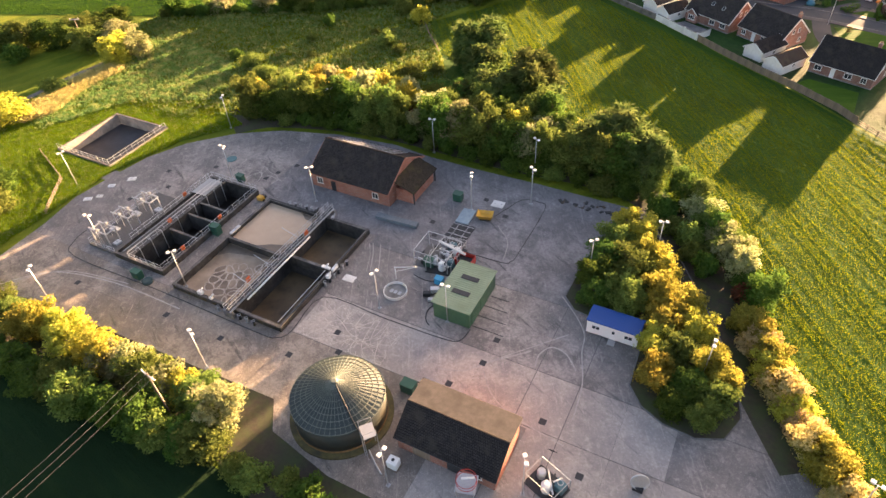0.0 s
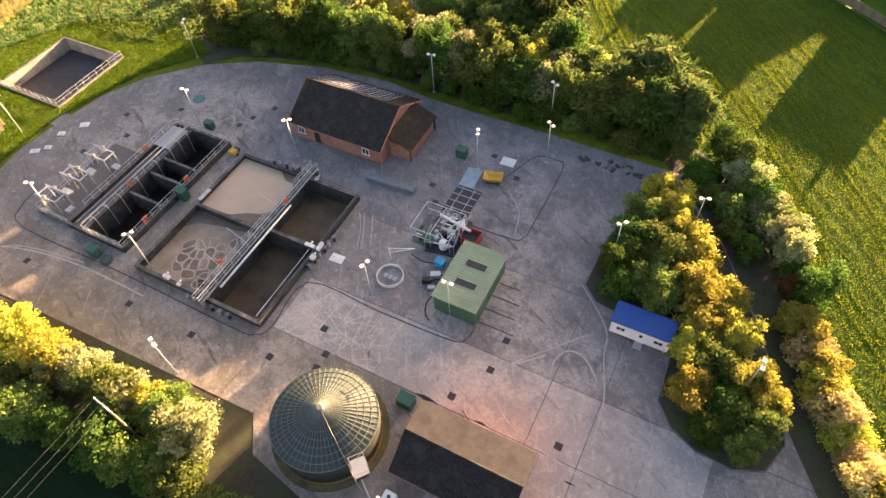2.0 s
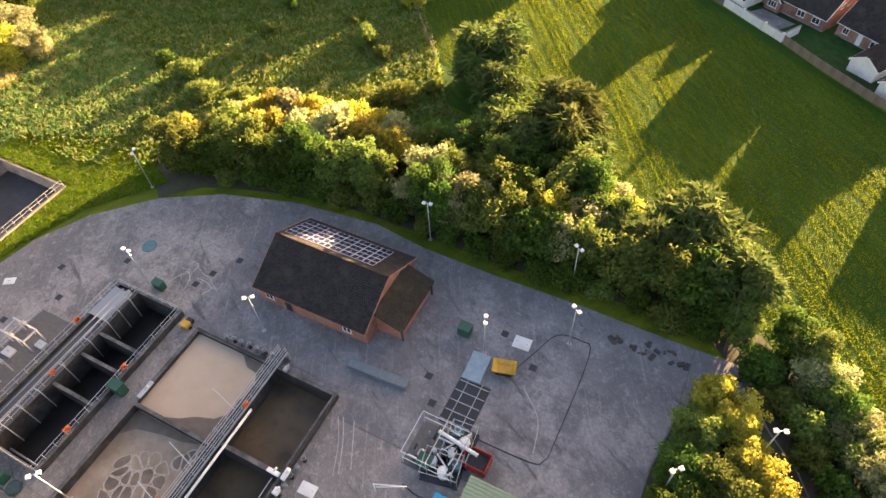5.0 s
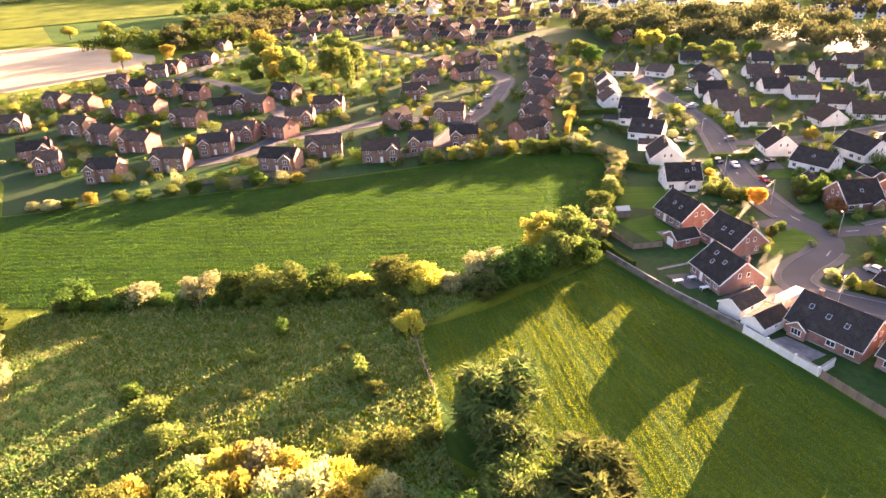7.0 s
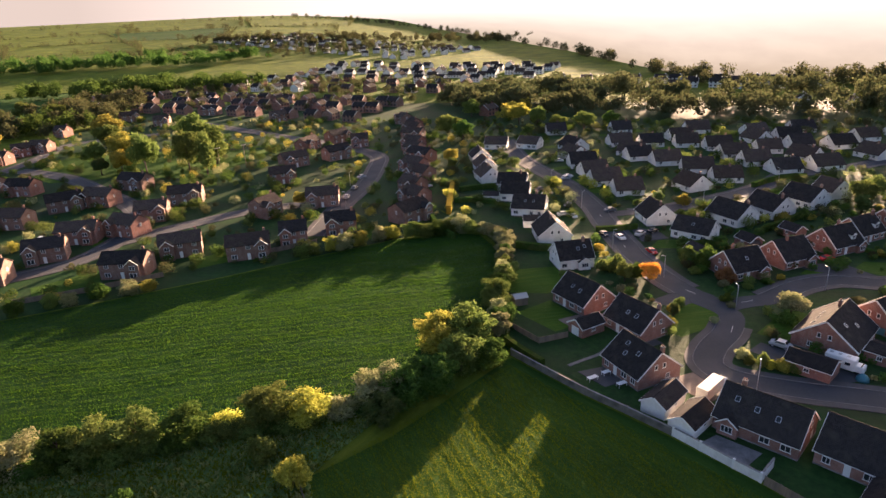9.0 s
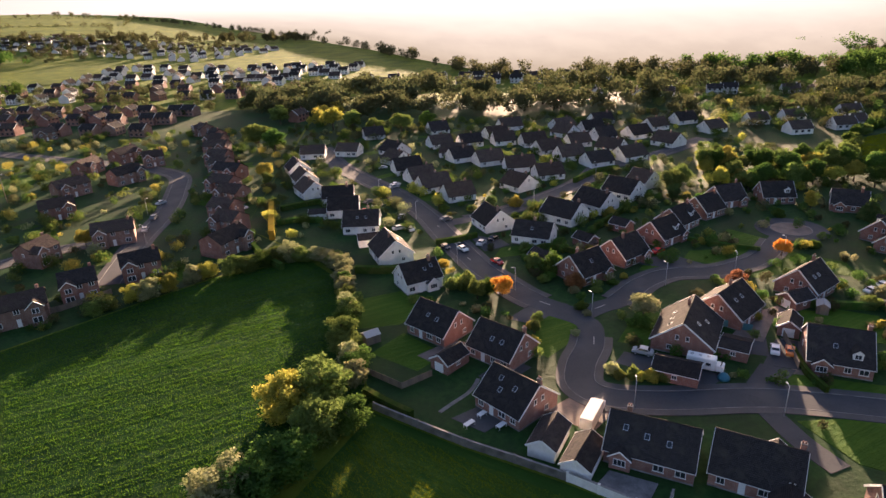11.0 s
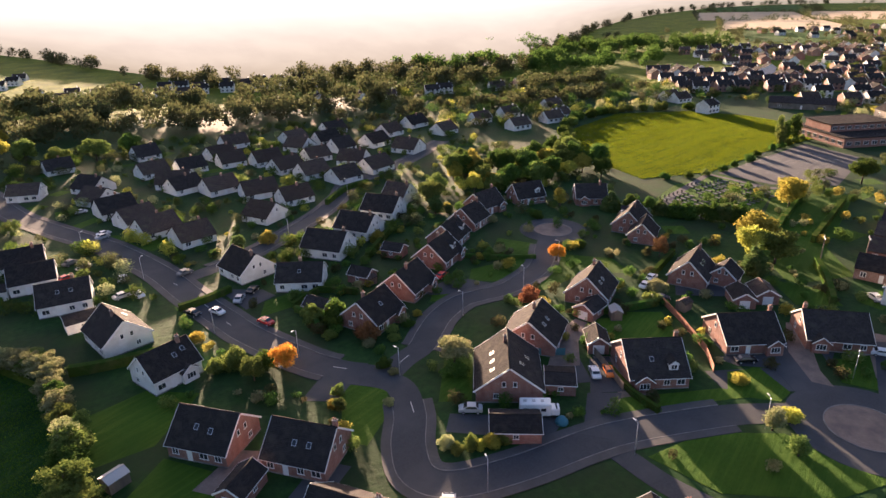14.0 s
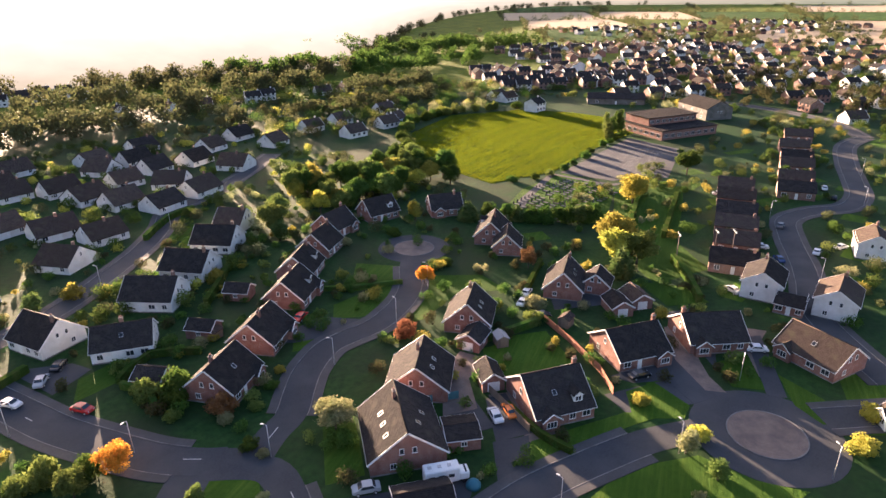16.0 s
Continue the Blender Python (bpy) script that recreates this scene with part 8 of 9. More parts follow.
for k in range(16):
    x, y, z = wrnd.uniform(-2.7, 2.4), wrnd.uniform(-2.4, 2.2), wrnd.uniform(0.3, 2.2)
    q = (x + wrnd.uniform(0.6, 2.0), y, z) if k % 3 == 0 else (x, y + wrnd.uniform(0.5, 1.8), z) if k % 3 == 1 else (x, y, 0)
    part("pipe", tube((x, y, z), q, wrnd.uniform(0.06, 0.16), n=7), (M_WHITE, M_DARKMETAL, M_GREYMETAL)[k % 3], dw)
for k in range(5):
    x, y = wrnd.uniform(-2.4, 2.0), wrnd.uniform(-2.2, 1.8)
    part("pump", lathe([(0.3, 0), (0.36, 0.1), (0.36, 0.7), (0.2, 0.9)], 12), (M_DARKMETAL, M_PALEMETAL, M_GREYMETAL)[k % 3], dw, at=pose(x, y, 0.02))
part("tray", box(-3.2, -2.8, 0, 3.2, 2.8, 0.02), M_CONC_DIRT, dw, "dark wet tray")
for x, y, s, m in ((-36.4, 57.4, 0.6, M_DARKMETAL), (-35.2, 56.6, 0.5, M_GREYMETAL), (-35.6, 58.6, 0.7, M_PALEMETAL)):
    t = thing("pump_box", "small dark pump beside the green shed" if m is M_DARKMETAL else "small grey pump beside the green shed", "pump", pose(x, y, 0.06, 0, 0, 40 * s), "small pumps")
    part("body", box(-s, -s * 0.6, 0.1, s, s * 0.6, s * 1.3, 0.06), m, t)
    part("outlet", tube((s * 0.6, 0, s), (s * 1.6, 0.3, s * 0.4), 0.12, n=8), M_PALEMETAL, t)
    part("foot", box(-s, -s * 0.6, 0, s, s * 0.6, 0.1), M_DARKMETAL, t)
# loose covers and slabs west of the tank
for x, y, w, d in ((-107.6, 52.6, 1.6, 1.0), (-106.2, 54.2, 1.2, 0.9), (-106.8, 57.6, 1.3, 1.0), (-104.8, 60.9, 1.6, 1.2)):
    t = thing("manhole_cover", "pale lifted manhole cover on the concrete", "manhole", pose(x, y, 0.065, 0, 0, 20 * w), "pale manhole covers")
    part("lid", box(-w / 2, -d / 2, 0, w / 2, d / 2, 0.14, 0.03), M_RENDER, t)
    part("handle", tube((-0.15, 0, 0.2), (0.15, 0, 0.2), 0.025, n=6), M_DARKMETAL, t)

# ---- trees, hedges and bushes ----
PLANTS = {}


def leaf_mesh(name, lobes, count, size, seed, flat=0.0, spiky=False):
    """Leaves strewn over the lobes of a crown, denser outside, each a small bent quad."""
    r = np.random.RandomState(seed)
    w = np.array([l[3] ** 2 for l in lobes])
    which = r.choice(len(lobes), count, p=w / w.sum())
    lob = np.array(lobes)[which]
    d = r.normal(size=(count, 3))
    d /= np.linalg.norm(d, axis=1)[:, None]
    rad = lob[:, 3] * (1.0 - 0.45 * r.rand(count) ** 2 + 0.13 * r.normal(size=count))
    c = lob[:, :3] + d * rad[:, None] * np.array((1, 1, 0.9))
    u = r.normal(size=(count, 3))
    u[:, 2] *= 1 - flat
    if spiky:
        u = d + 0.45 * u - np.array((0, 0, 0.25))
    u /= np.linalg.norm(u, axis=1)[:, None]
    v = np.cross(u, d + 0.6 * r.normal(size=(count, 3)))
    v /= np.linalg.norm(v, axis=1)[:, None] + 1e-6
    s = size * (0.6 + 0.8 * r.rand(count))[:, None]
    k = 0.2 if spiky else 0.62
    verts = np.stack((c - u * s, c - v * s * k, c + u * s, c + v * s * k), 1).reshape(-1, 3)
    verts[:, 2] = np.maximum(verts[:, 2], 0.02)
    me = bpy.data.meshes.new(name)
    me.from_pydata(verts.tolist(), [], np.arange(4 * count).reshape(-1, 4).tolist())
    return me


def lobes_for(shape, seed):
    r = np.random.RandomState(100 + seed)
    if shape == "round":
        out = [(0, 0, 4.9, 2.2)]
        for k in range(9):
            a = 2 * math.pi * k / 9 + r.uniform(-0.4, 0.4)
            q = r.uniform(1.2, 2.2)
            out.append((q * math.cos(a), q * math.sin(a), r.uniform(3.0, 6.2), r.uniform(0.9, 1.6)))
        return out + [(r.uniform(-0.8, 0.8), r.uniform(-0.8, 0.8), 6.6, 1.2)]
    if shape == "tall":
        return [(r.uniform(-0.8, 0.8), r.uniform(-0.8, 0.8), 2.2 + 0.65 * k, max(0.5, (1.7 - 0.13 * abs(k - 3)) * r.uniform(0.75, 1.1))) for k in range(9)]
    if shape == "mass":
        out = [(0, 0, 3.4, 2.3), (0.5, -0.4, 1.6, 2.0)]
        for k in range(16):
            a = 2 * math.pi * k / 16 + r.uniform(-0.3, 0.3)
            q = r.uniform(1.3, 2.3)
            out.append((q * math.cos(a), q * math.sin(a), r.uniform(0.9, 6.0), r.uniform(0.8, 1.4)))
        out += [(r.uniform(-0.9, 0.9), r.uniform(-0.9, 0.9), r.uniform(5.8, 6.9), r.uniform(0.7, 1.1)) for k in range(3)]
        for k in range(16):
            a, q = r.uniform(0, 6.3), r.uniform(0.4, 2.9)
            out.append((q * math.cos(a), q * math.sin(a), r.uniform(5.2, 7.4) - 0.75 * q, r.uniform(0.3, 0.6)))
        return out
    if shape == "bush":
        out = [(0, 0, 1.8, 2.0)]
        for k in range(8):
            a = 2 * math.pi * k / 8 + r.uniform(-0.4, 0.4)
            q = r.uniform(1.2, 2.4)
            out.append((q * math.cos(a), q * math.sin(a), r.uniform(0.8, 2.6), r.uniform(0.8, 1.5)))
        return out + [(r.uniform(-0.6, 0.6), r.uniform(-0.6, 0.6), 3.4, 1.0)]
    out = []
    for k in range(8):
        z = 1.2 + 0.85 * k
        q = 2.7 * (1 - k / 8.6)
        for j in range(max(1, 7 - k)):
            a = 2 * math.pi * (j + 0.5 * (k % 2)) / max(1, 7 - k) + r.uniform(-0.3, 0.3)
            out.append((q * 0.75 * math.cos(a), q * 0.75 * math.sin(a), z + r.uniform(-0.3, 0.3), 0.35 + 0.42 * q * r.uniform(0.7, 1.1)))
    return out


WORDS = dict(green="dark green leaves", olive="olive green leaves", gold="golden green leaves", pale="pale silvery leaves", yellow="bright yellow autumn leaves", orange="orange autumn leaves", red="russet leaves", conifer="dark needles", hedge="clipped green leaves", tan="dry tan stalks")


def plant(shape, tone, variant):
    """A tree or bush about 8 m high (a bush 4.4 m), kept to be copied."""
    key = shape, tone, variant
    if key not in PLANTS:
        tree_kind = shape != "bush"
        t = thing("tree" if tree_kind else "bush", ("conifer tree with " if tone == "conifer" else "broad tree with " if tree_kind else "dense bush with ") + WORDS[tone], "tree" if tree_kind else "bush", pose(0, 0, -90))
        me = leaf_mesh("crown", lobes_for(shape, variant), {"round": 4600, "tall": 2000, "bush": 2400, "cone": 3000, "mass": 5800}[shape], {"round": 0.21, "tall": 0.25, "bush": 0.23, "cone": 0.32, "mass": 0.19}[shape] * (2.4 if tone == "conifer" else 1.0), variant, 0.5 if shape == "cone" else 0, tone == "conifer")
        me.materials.append(M_LEAF[tone])
        part("crown", me, None, t)
        b = tube((0, 0, -0.1), (0, 0, 3.0 if tree_kind else 1.2), 0.2, None, 8, 0.13)
        for k in range(5):
            a = 2 * math.pi * k / 5
            h = 2.0 + 0.4 * k if tree_kind else 0.3
            tube((0, 0, h), (1.3 * math.cos(a), 1.3 * math.sin(a), h + (2.2 if tree_kind else 1.4)), 0.09, b, 6, 0.03)
        if tree_kind:
            tube((0, 0, 2.9), (0.1, 0.1, 6.6), 0.13, b, 6, 0.03)
        part("trunk", b, M_BARK, t)
        PLANTS[key] = t
    return PLANTS[key]


prnd = random.Random(11)


def grow(x, y, h, r, tone="green", shape="round", z=0.02, group=""):
    src = plant(shape, tone, prnd.randrange(3))
    top = 4.4 if shape == "bush" else 7.9
    wide = {"round": 3.4, "tall": 2.1, "bush": 3.2, "cone": 2.9, "mass": 3.2}[shape]
    sx = r / wide
    o = copy_thing(src, pose(x, y, z, 0, 0, prnd.uniform(0, 360)) @ Matrix.Diagonal((sx * prnd.uniform(0.92, 1.08), sx * prnd.uniform(0.92, 1.08), h / top, 1)))
    if group:
        tagged(o, group=group)
    return o


def hedge_row(points, gap, h, r, tones, shape="bush", jitter=1.0, group="hedge bushes", z=0.02):
    pts = smooth_line(points, 8)
    run = 0.0
    for a, b in zip(pts, pts[1:]):
        run += math.hypot(b[0] - a[0], b[1] - a[1])
        if run >= gap:
            run = 0.0
            grow(b[0] + prnd.uniform(-jitter, jitter), b[1] + prnd.uniform(-jitter, jitter), h * prnd.uniform(0.75, 1.25), r * prnd.uniform(0.8, 1.2), prnd.choice(tones), shape, z, group)


def clipped_hedge(points, width, h, label="clipped green garden hedge", tone="hedge"):
    """A box hedge: a core with leaves over it."""
    pts = smooth_line(points, 2)
    t = thing("hedge", label, "hedge", group="garden hedges")
    part("core", strip(pts, width * 0.8, 0, h * 0.92), M_LEAF[tone], t)
    r = np.random.RandomState(int(abs(points[0][0] * 10)) % 999)
    lob = []
    for a, b in zip(pts, pts[1:]):
        n = max(1, int(math.hypot(b[0] - a[0], b[1] - a[1]) / 0.5))
        lob += [(a[0] + (b[0] - a[0]) * k / n, a[1] + (b[1] - a[1]) * k / n, h * 0.55, width * 0.6) for k in range(n)]
    me = leaf_mesh("leaves", lob, len(lob) * 26, 0.17, r.randint(999))
    me.materials.append(M_LEAF[tone])
    part("leaves", me, None, t)


# belt north of the yard
hedge_row([(-100, 88.5), (-95, 91.5), (-85, 95.5), (-72, 98), (-64, 98.5)], 2.6, 8.8, 3.8, ("green", "olive", "olive", "pale"), "mass", 0.8)
hedge_row([(-103, 93), (-96, 98), (-86, 102.5), (-74, 105), (-66, 105)], 3.0, 7.6, 3.5, ("gold", "pale", "gold", "olive"), "bush", 1.2)
hedge_row([(-99, 100), (-90, 106), (-80, 109.5), (-70, 110)], 2.6, 5.4, 3.4, ("gold", "gold", "pale", "gold"), "bush", 1.2)
hedge_row([(-63, 98), (-52, 97), (-42, 97), (-32, 98), (-22, 98.5), (-12, 96.5)], 2.5, 8.8, 3.8, ("green", "olive", "olive", "pale"), "mass", 0.8)
hedge_row([(-60, 104), (-50, 103.5), (-38, 103.5), (-28, 104), (-14, 101)], 3.0, 9.0, 3.8, ("green", "olive", "olive"), "mass", 1.0)
hedge_row([(-66, 108), (-54, 110), (-42, 110), (-34, 108)], 3.4, 9.2, 3.9, ("olive", "green", "conifer"), "mass", 1.2)
for x, y, h, r, tone, shape in ((-77, 100.5, 5.6, 3.4, "yellow", "mass"), (-79, 105, 4.2, 2.8, "orange", "bush"), (-67, 104, 4, 2.6, "red", "bush"), (-58, 102.5, 8.4, 4.0, "pale", "mass"), (-40, 101.5, 9, 3.2, "gold", "mass"), (-38.5, 99.6, 6.4, 2.6, "orange", "mass"), (-33.5, 102, 8.4, 3.6, "pale", "mass"), (-62.5, 131, 12, 7.4, "conifer", "mass"), (-57, 124, 9.5, 5.6, "conifer", "mass"), (-54, 117, 8, 5, "olive", "mass"), (-44, 120, 11.5, 7.2, "conifer", "mass"), (-49, 113, 9, 5, "conifer", "mass"), (-38, 113, 8, 5, "conifer", "mass"), (-20.5, 105, 11, 7.6, "conifer", "mass"), (-26, 101, 9.5, 4.8, "conifer", "mass"), (-14, 99.5, 11, 5, "conifer", "mass"), (-31, 106, 6, 4, "gold", "bush"), (-27, 109, 3, 3, "pale", "bush"), (-33, 112, 3, 3, "pale", "bush")):
    grow(x, y, h, r, tone, shape)
hedge_row([(-93, 88.2), (-84, 92), (-74, 94), (-62, 94.8), (-50, 94), (-38, 94), (-26, 94.4), (-15, 93.8)], 3.2, 3.2, 2.7, ("green", "green", "olive"), "bush", 0.4)
# hedge between road and field
hedge_row([(-12, 94.5), (-7.4, 89.6), (-3.2, 84.4), (0.5, 79.5)], 2.6, 4.0, 2.5, ("green", "green", "olive"), "bush", 0.4)
hedge_row([(-8, 98), (-2, 91), (3.4, 83.5), (8.6, 75)], 2.2, 6.4, 3.0, ("green", "olive", "pale"), "mass", 0.6)
hedge_row([(6.6, 73.4), (10.4, 66), (14.4, 59), (19.4, 51), (24.6, 42), (30.6, 30), (36.6, 17)], 1.9, 4.6, 2.9, ("gold", "gold", "yellow", "tan"), "mass", 0.6)
grow(6.5, 76, 4, 2, "red", "bush")
# yard island
for x, y, h, r, tone in ((-13, 84, 5, 2.6, "gold"), (-10, 82, 5.5, 2.8, "gold"), (-13.5, 79, 5, 2.8, "olive"), (-8, 78, 5.5, 3, "gold"), (-14, 74.5, 5, 3, "green"), (-9.5, 73.5, 6, 3.2, "olive"), (-5, 75, 5.5, 2.8, "gold"), (-14.5, 70, 5.2, 3, "green"), (-9, 68.5, 5.5, 3.2, "olive"), (-4, 70, 6, 3.2, "gold"), (-0.5, 70, 5.2, 2.6, "gold"), (-13, 66.8, 4.6, 2.6, "green"), (-8, 65.8, 4.4, 2.4, "olive"), (-2.5, 65, 5.5, 3, "gold"), (2, 65, 5.6, 2.8, "gold"), (0, 60.5, 5.4, 3, "olive"), (4.6, 60, 5.5, 2.8, "gold"), (-1.6, 56, 5, 2.8, "yellow"), (2.4, 55.5, 5, 3, "green"), (5.8, 55, 4.8, 2.8, "olive"), (1.5, 52.6, 4.2, 2.4, "green"), (5, 52, 4, 2.2, "olive"), (-3, 61, 5, 2.6, "gold"), (7, 58, 4.6, 2.2, "gold")):
    grow(x, y, h * 1.05, r * 1.05, tone, "mass", 0.12, "yard island trees")
# belt south-west of the yard
hedge_row([(-122, 31), (-108, 27.5), (-92, 26), (-78, 26.5), (-64, 26.5), (-54, 27)], 2.6, 6.6, 3.5, ("gold", "olive", "gold", "olive", "pale"), "mass", 0.8)
hedge_row([(-116, 21.5), (-100, 20.5), (-84, 20), (-68, 20.5), (-54, 21.5), (-47, 22)], 3.0, 5.4, 3.4, ("green", "olive", "green", "olive"), "mass", 0.8)
hedge_row([(-47, 23.5), (-41, 22), (-34, 22.5), (-27, 21)], 2.8, 2.6, 2.4, ("green", "olive"), "bush", 0.6)
grow(-49.5, 26.5, 7.4, 3.6, "pale", "mass")
# west of the yard
hedge_row([(-117, 40), (-121, 44), (-127, 47)], 3.4, 4.6, 3.4, ("green", "olive"), "mass", 1.0)
for x, y, h, r, tone, shape in ((-149.5, 66, 6.4, 5.4, "gold", "mass"), (-152.5, 80, 4, 3.6, "olive", "bush"), (-150.5, 98, 8, 4.6, "gold", "mass"), (-147.5, 103, 7, 4, "pale", "mass"), (-158, 106, 8, 5, "pale", "mass"), (-163, 100, 7, 5, "olive", "mass"), (-170, 105, 8, 5, "olive", "mass"), (-176, 98, 8, 5.4, "green", "mass"), (-183, 95, 8, 5.4, "olive", "mass"), (-190, 90, 8, 5.4, "green", "mass"), (-197, 84, 8, 5.4, "gold", "mass"), (-168, 113, 7, 5, "green", "mass"), (-204, 80, 8, 5, "olive", "mass"), (-178, 88, 5, 4, "green", "bush")):
    grow(x, y, h, r, tone, shape)
slab("ditch", strip(smooth_line([(-157, 68), (-156, 79), (-155.5, 88), (-154, 97), (-153.4, 110), (-153, 122)], 4), 1.8, -0.2, 0.05), M_STONE, "narrow stony ditch track through the meadow", "track")
# meadow bushes
for x, y, h, r, tone in ((-95.2, 152.4, 5, 2.6, "olive"), (-87.4, 148.2, 5.4, 3.2, "gold"), (-89, 132.5, 4.4, 3.2, "olive"), (-84, 130, 2.5, 2, "olive"), (-111, 138, 3.6, 1.8, "green"), (-110, 128, 2.8, 1.8, "olive"), (-74, 119, 4.5, 3.5, "olive"), (-79, 116, 3.4, 3, "olive"), (-115, 110, 3.5, 3.4, "olive"), (-108, 106, 3.4, 3.4, "olive"), (-101, 108, 2.6, 2.4, "olive"), (-122, 112, 2.5, 2.4, "green"), (-96, 138, 1.6, 1.4, "olive"), (-70, 124, 2.5, 2, "olive"), (-104, 120, 1.6, 1.6, "olive")):
    grow(x, y, h, r, tone, "bush")
# hedge between meadow and far field
for x, y, h, r, tone, shape in ((-159, 128, 7.4, 4.2, "green", "mass"), (-148, 136, 4.6, 4.4, "pale", "bush"), (-152, 132.5, 4, 3.4, "olive", "bush"), (-136, 141, 7, 4.4, "pale", "mass"), (-129, 144.5, 8, 4.4, "green", "mass"), (-123.5, 147, 8.4, 4.4, "olive", "mass"), (-118, 150.5, 8.6, 4.4, "olive", "mass"), (-111.5, 154.5, 7.4, 4, "green", "mass"), (-106, 158.5, 4.4, 3.4, "gold", "bush"), (-98.5, 161.5, 9, 4.8, "olive", "mass"), (-92.5, 164.5, 7.4, 4.2, "gold", "mass"), (-88, 167.5, 4, 3.4, "pale", "bush"), (-82, 171.5, 9, 4.8, "pale", "mass")):
    grow(x, y, 0.95 * h, 1.08 * r, tone, shape)
hedge_row([(-164, 124), (-147, 134), (-128, 143), (-108, 155), (-90, 164)], 2.6, 3.2, 2.8, ("green", "olive"), "bush", 0.6)
for x, y, h, r, tone, shape in ((-77, 173, 8, 4.6, "green", "mass"), (-72.5, 178, 8, 4.8, "green", "mass"), (-76.5, 193.6, 9.4, 4.8, "gold", "mass"), (-69.8, 196.4, 11.4, 5.6, "olive", "mass"), (-69, 186, 9, 4.8, "olive", "mass"), (-64, 189, 6.4, 4, "green", "mass"), (-79, 167, 6, 3.8, "conifer", "mass")):
    grow(x, y, h, r, tone, shape)
hedge_row([(-63, 199), (-66, 212), (-68.5, 224), (-69, 238), (-72, 254), (-78, 266), (-90, 268), (-106, 261)], 2.8, 5.0, 3.4, ("olive", "pale", "green", "olive"), "mass", 1.0)
hedge_row([(-108, 262), (-122, 249), (-134, 238)], 3.0, 5.0, 3.2, ("olive", "gold", "pale"), "mass", 1.0)
hedge_row([(-160, 214), (-175, 201), (-190, 190), (-212, 172), (-228, 158)], 5.0, 3.8, 2.8, ("olive", "gold", "pale", "green"), "mass", 1.2)
# garden trees of the estate
for x, y, h, r, tone, shape in ((-0.5, 222.6, 6.5, 4.6, "pale", "round"), (-30.6, 238.4, 5.6, 3.2, "orange", "round"), (-37, 237, 5.5, 3, "olive", "round"), (-34, 240, 4.6, 2.8, "green", "bush"), (48, 253, 5.4, 2.8, "orange", "round"), (140, 249, 11, 6, "yellow", "round"), (100, 231, 11.5, 6.2, "gold", "round"), (92, 226.5, 10, 5, "gold", "round"), (96, 222, 10, 5.4, "olive", "round"), (86.5, 221, 8.5, 3.0, "conifer", "cone"), (185, 252, 10, 5.6, "green", "round"), (-15, 251, 6.5, 3.4, "green", "bush"), (-20, 254, 5, 3, "olive", "bush"), (-12, 240.5, 4.4, 2.8, "red", "bush"), (28, 237, 4.4, 2.6, "red", "bush"), (-26, 219, 3.0, 1.1, "conifer", "tall"), (42.1, 190.1, 2.4, 2.0, "gold", "bush"), (40.3, 178.4, 2.8, 2.2, "gold", "bush"), (35.6, 178.2, 4.6, 2.0, "pale", "tall"), (33.5, 172.1, 4, 1.8, "olive", "tall"), (55.4, 158.6, 3.2, 2.6, "gold", "bush"), (66, 160, 3, 2.4, "gold", "bush")):
    grow(x, y, h, r, tone, shape)
for x, y, h, r, tone, shape in ((12, 292, 4, 2.6, "gold", "bush"), (-17, 308, 4.6, 2.6, "gold", "bush"), (-26, 306, 5, 2, "conifer", "tall"), (40, 312, 9.5, 5, "olive", "round"), (45, 318, 10, 5, "olive", "round"), (38, 305, 6, 2.4, "conifer", "tall"), (60, 258, 2.6, 2.2, "green", "bush"), (74, 241, 6, 2.8, "red", "round"), (58, 226, 3.4, 3, "pale", "bush"), (52, 222, 3, 2.6, "olive", "bush"), (78, 290, 6, 2.2, "gold", "tall"), (64, 284, 3, 2.2, "green", "bush"), (-260, 329, 21, 7, "olive", "round"), (-237, 331, 22, 7, "olive", "round"), (-229, 333, 20, 5, "olive", "tall"), (-291, 350, 17, 9, "gold", "round"), (-300, 340, 14, 7, "olive", "round"), (-275, 330, 12, 6, "yellow", "round"), (-284, 326, 9, 5, "conifer", "round"), (-158, 290, 6, 3.6, "gold", "round"), (-333, 388, 20, 11, "gold", "round"), (-325, 378, 16, 8, "olive", "round"), (-271, 383, 22, 9, "olive", "round"), (-262, 378, 18, 8, "olive", "round"), (-237, 353, 19, 7, "olive", "tall"), (-413, 342, 14, 8, "gold", "round"), (-402, 371, 12, 6, "yellow", "round"), (-457, 473, 15, 10, "olive", "round"), (-496, 481, 15, 10, "olive", "round"), (-512, 436, 11, 7, "olive", "round"), (-569, 452, 14, 9, "gold", "round"), (-555, 446, 13, 8, "olive", "round"), (-603, 438, 12, 8, "gold", "round"), (-134, 428, 13, 8, "olive", "round"), (-124, 420, 11, 7, "green", "round"), (-100, 467, 14, 7, "gold", "round"), (-88, 462, 12, 6, "olive", "round"), (-136, 494, 12, 8, "olive", "round"), (-116, 361, 8, 4, "gold", "round"), (-113, 352, 6, 3, "olive", "round"), (-74, 445, 10, 6, "olive", "round"), (-60, 452, 11, 7, "olive", "round"), (-45, 458, 10, 6, "green", "round")):
    grow(x, y, h, r, tone, shape)
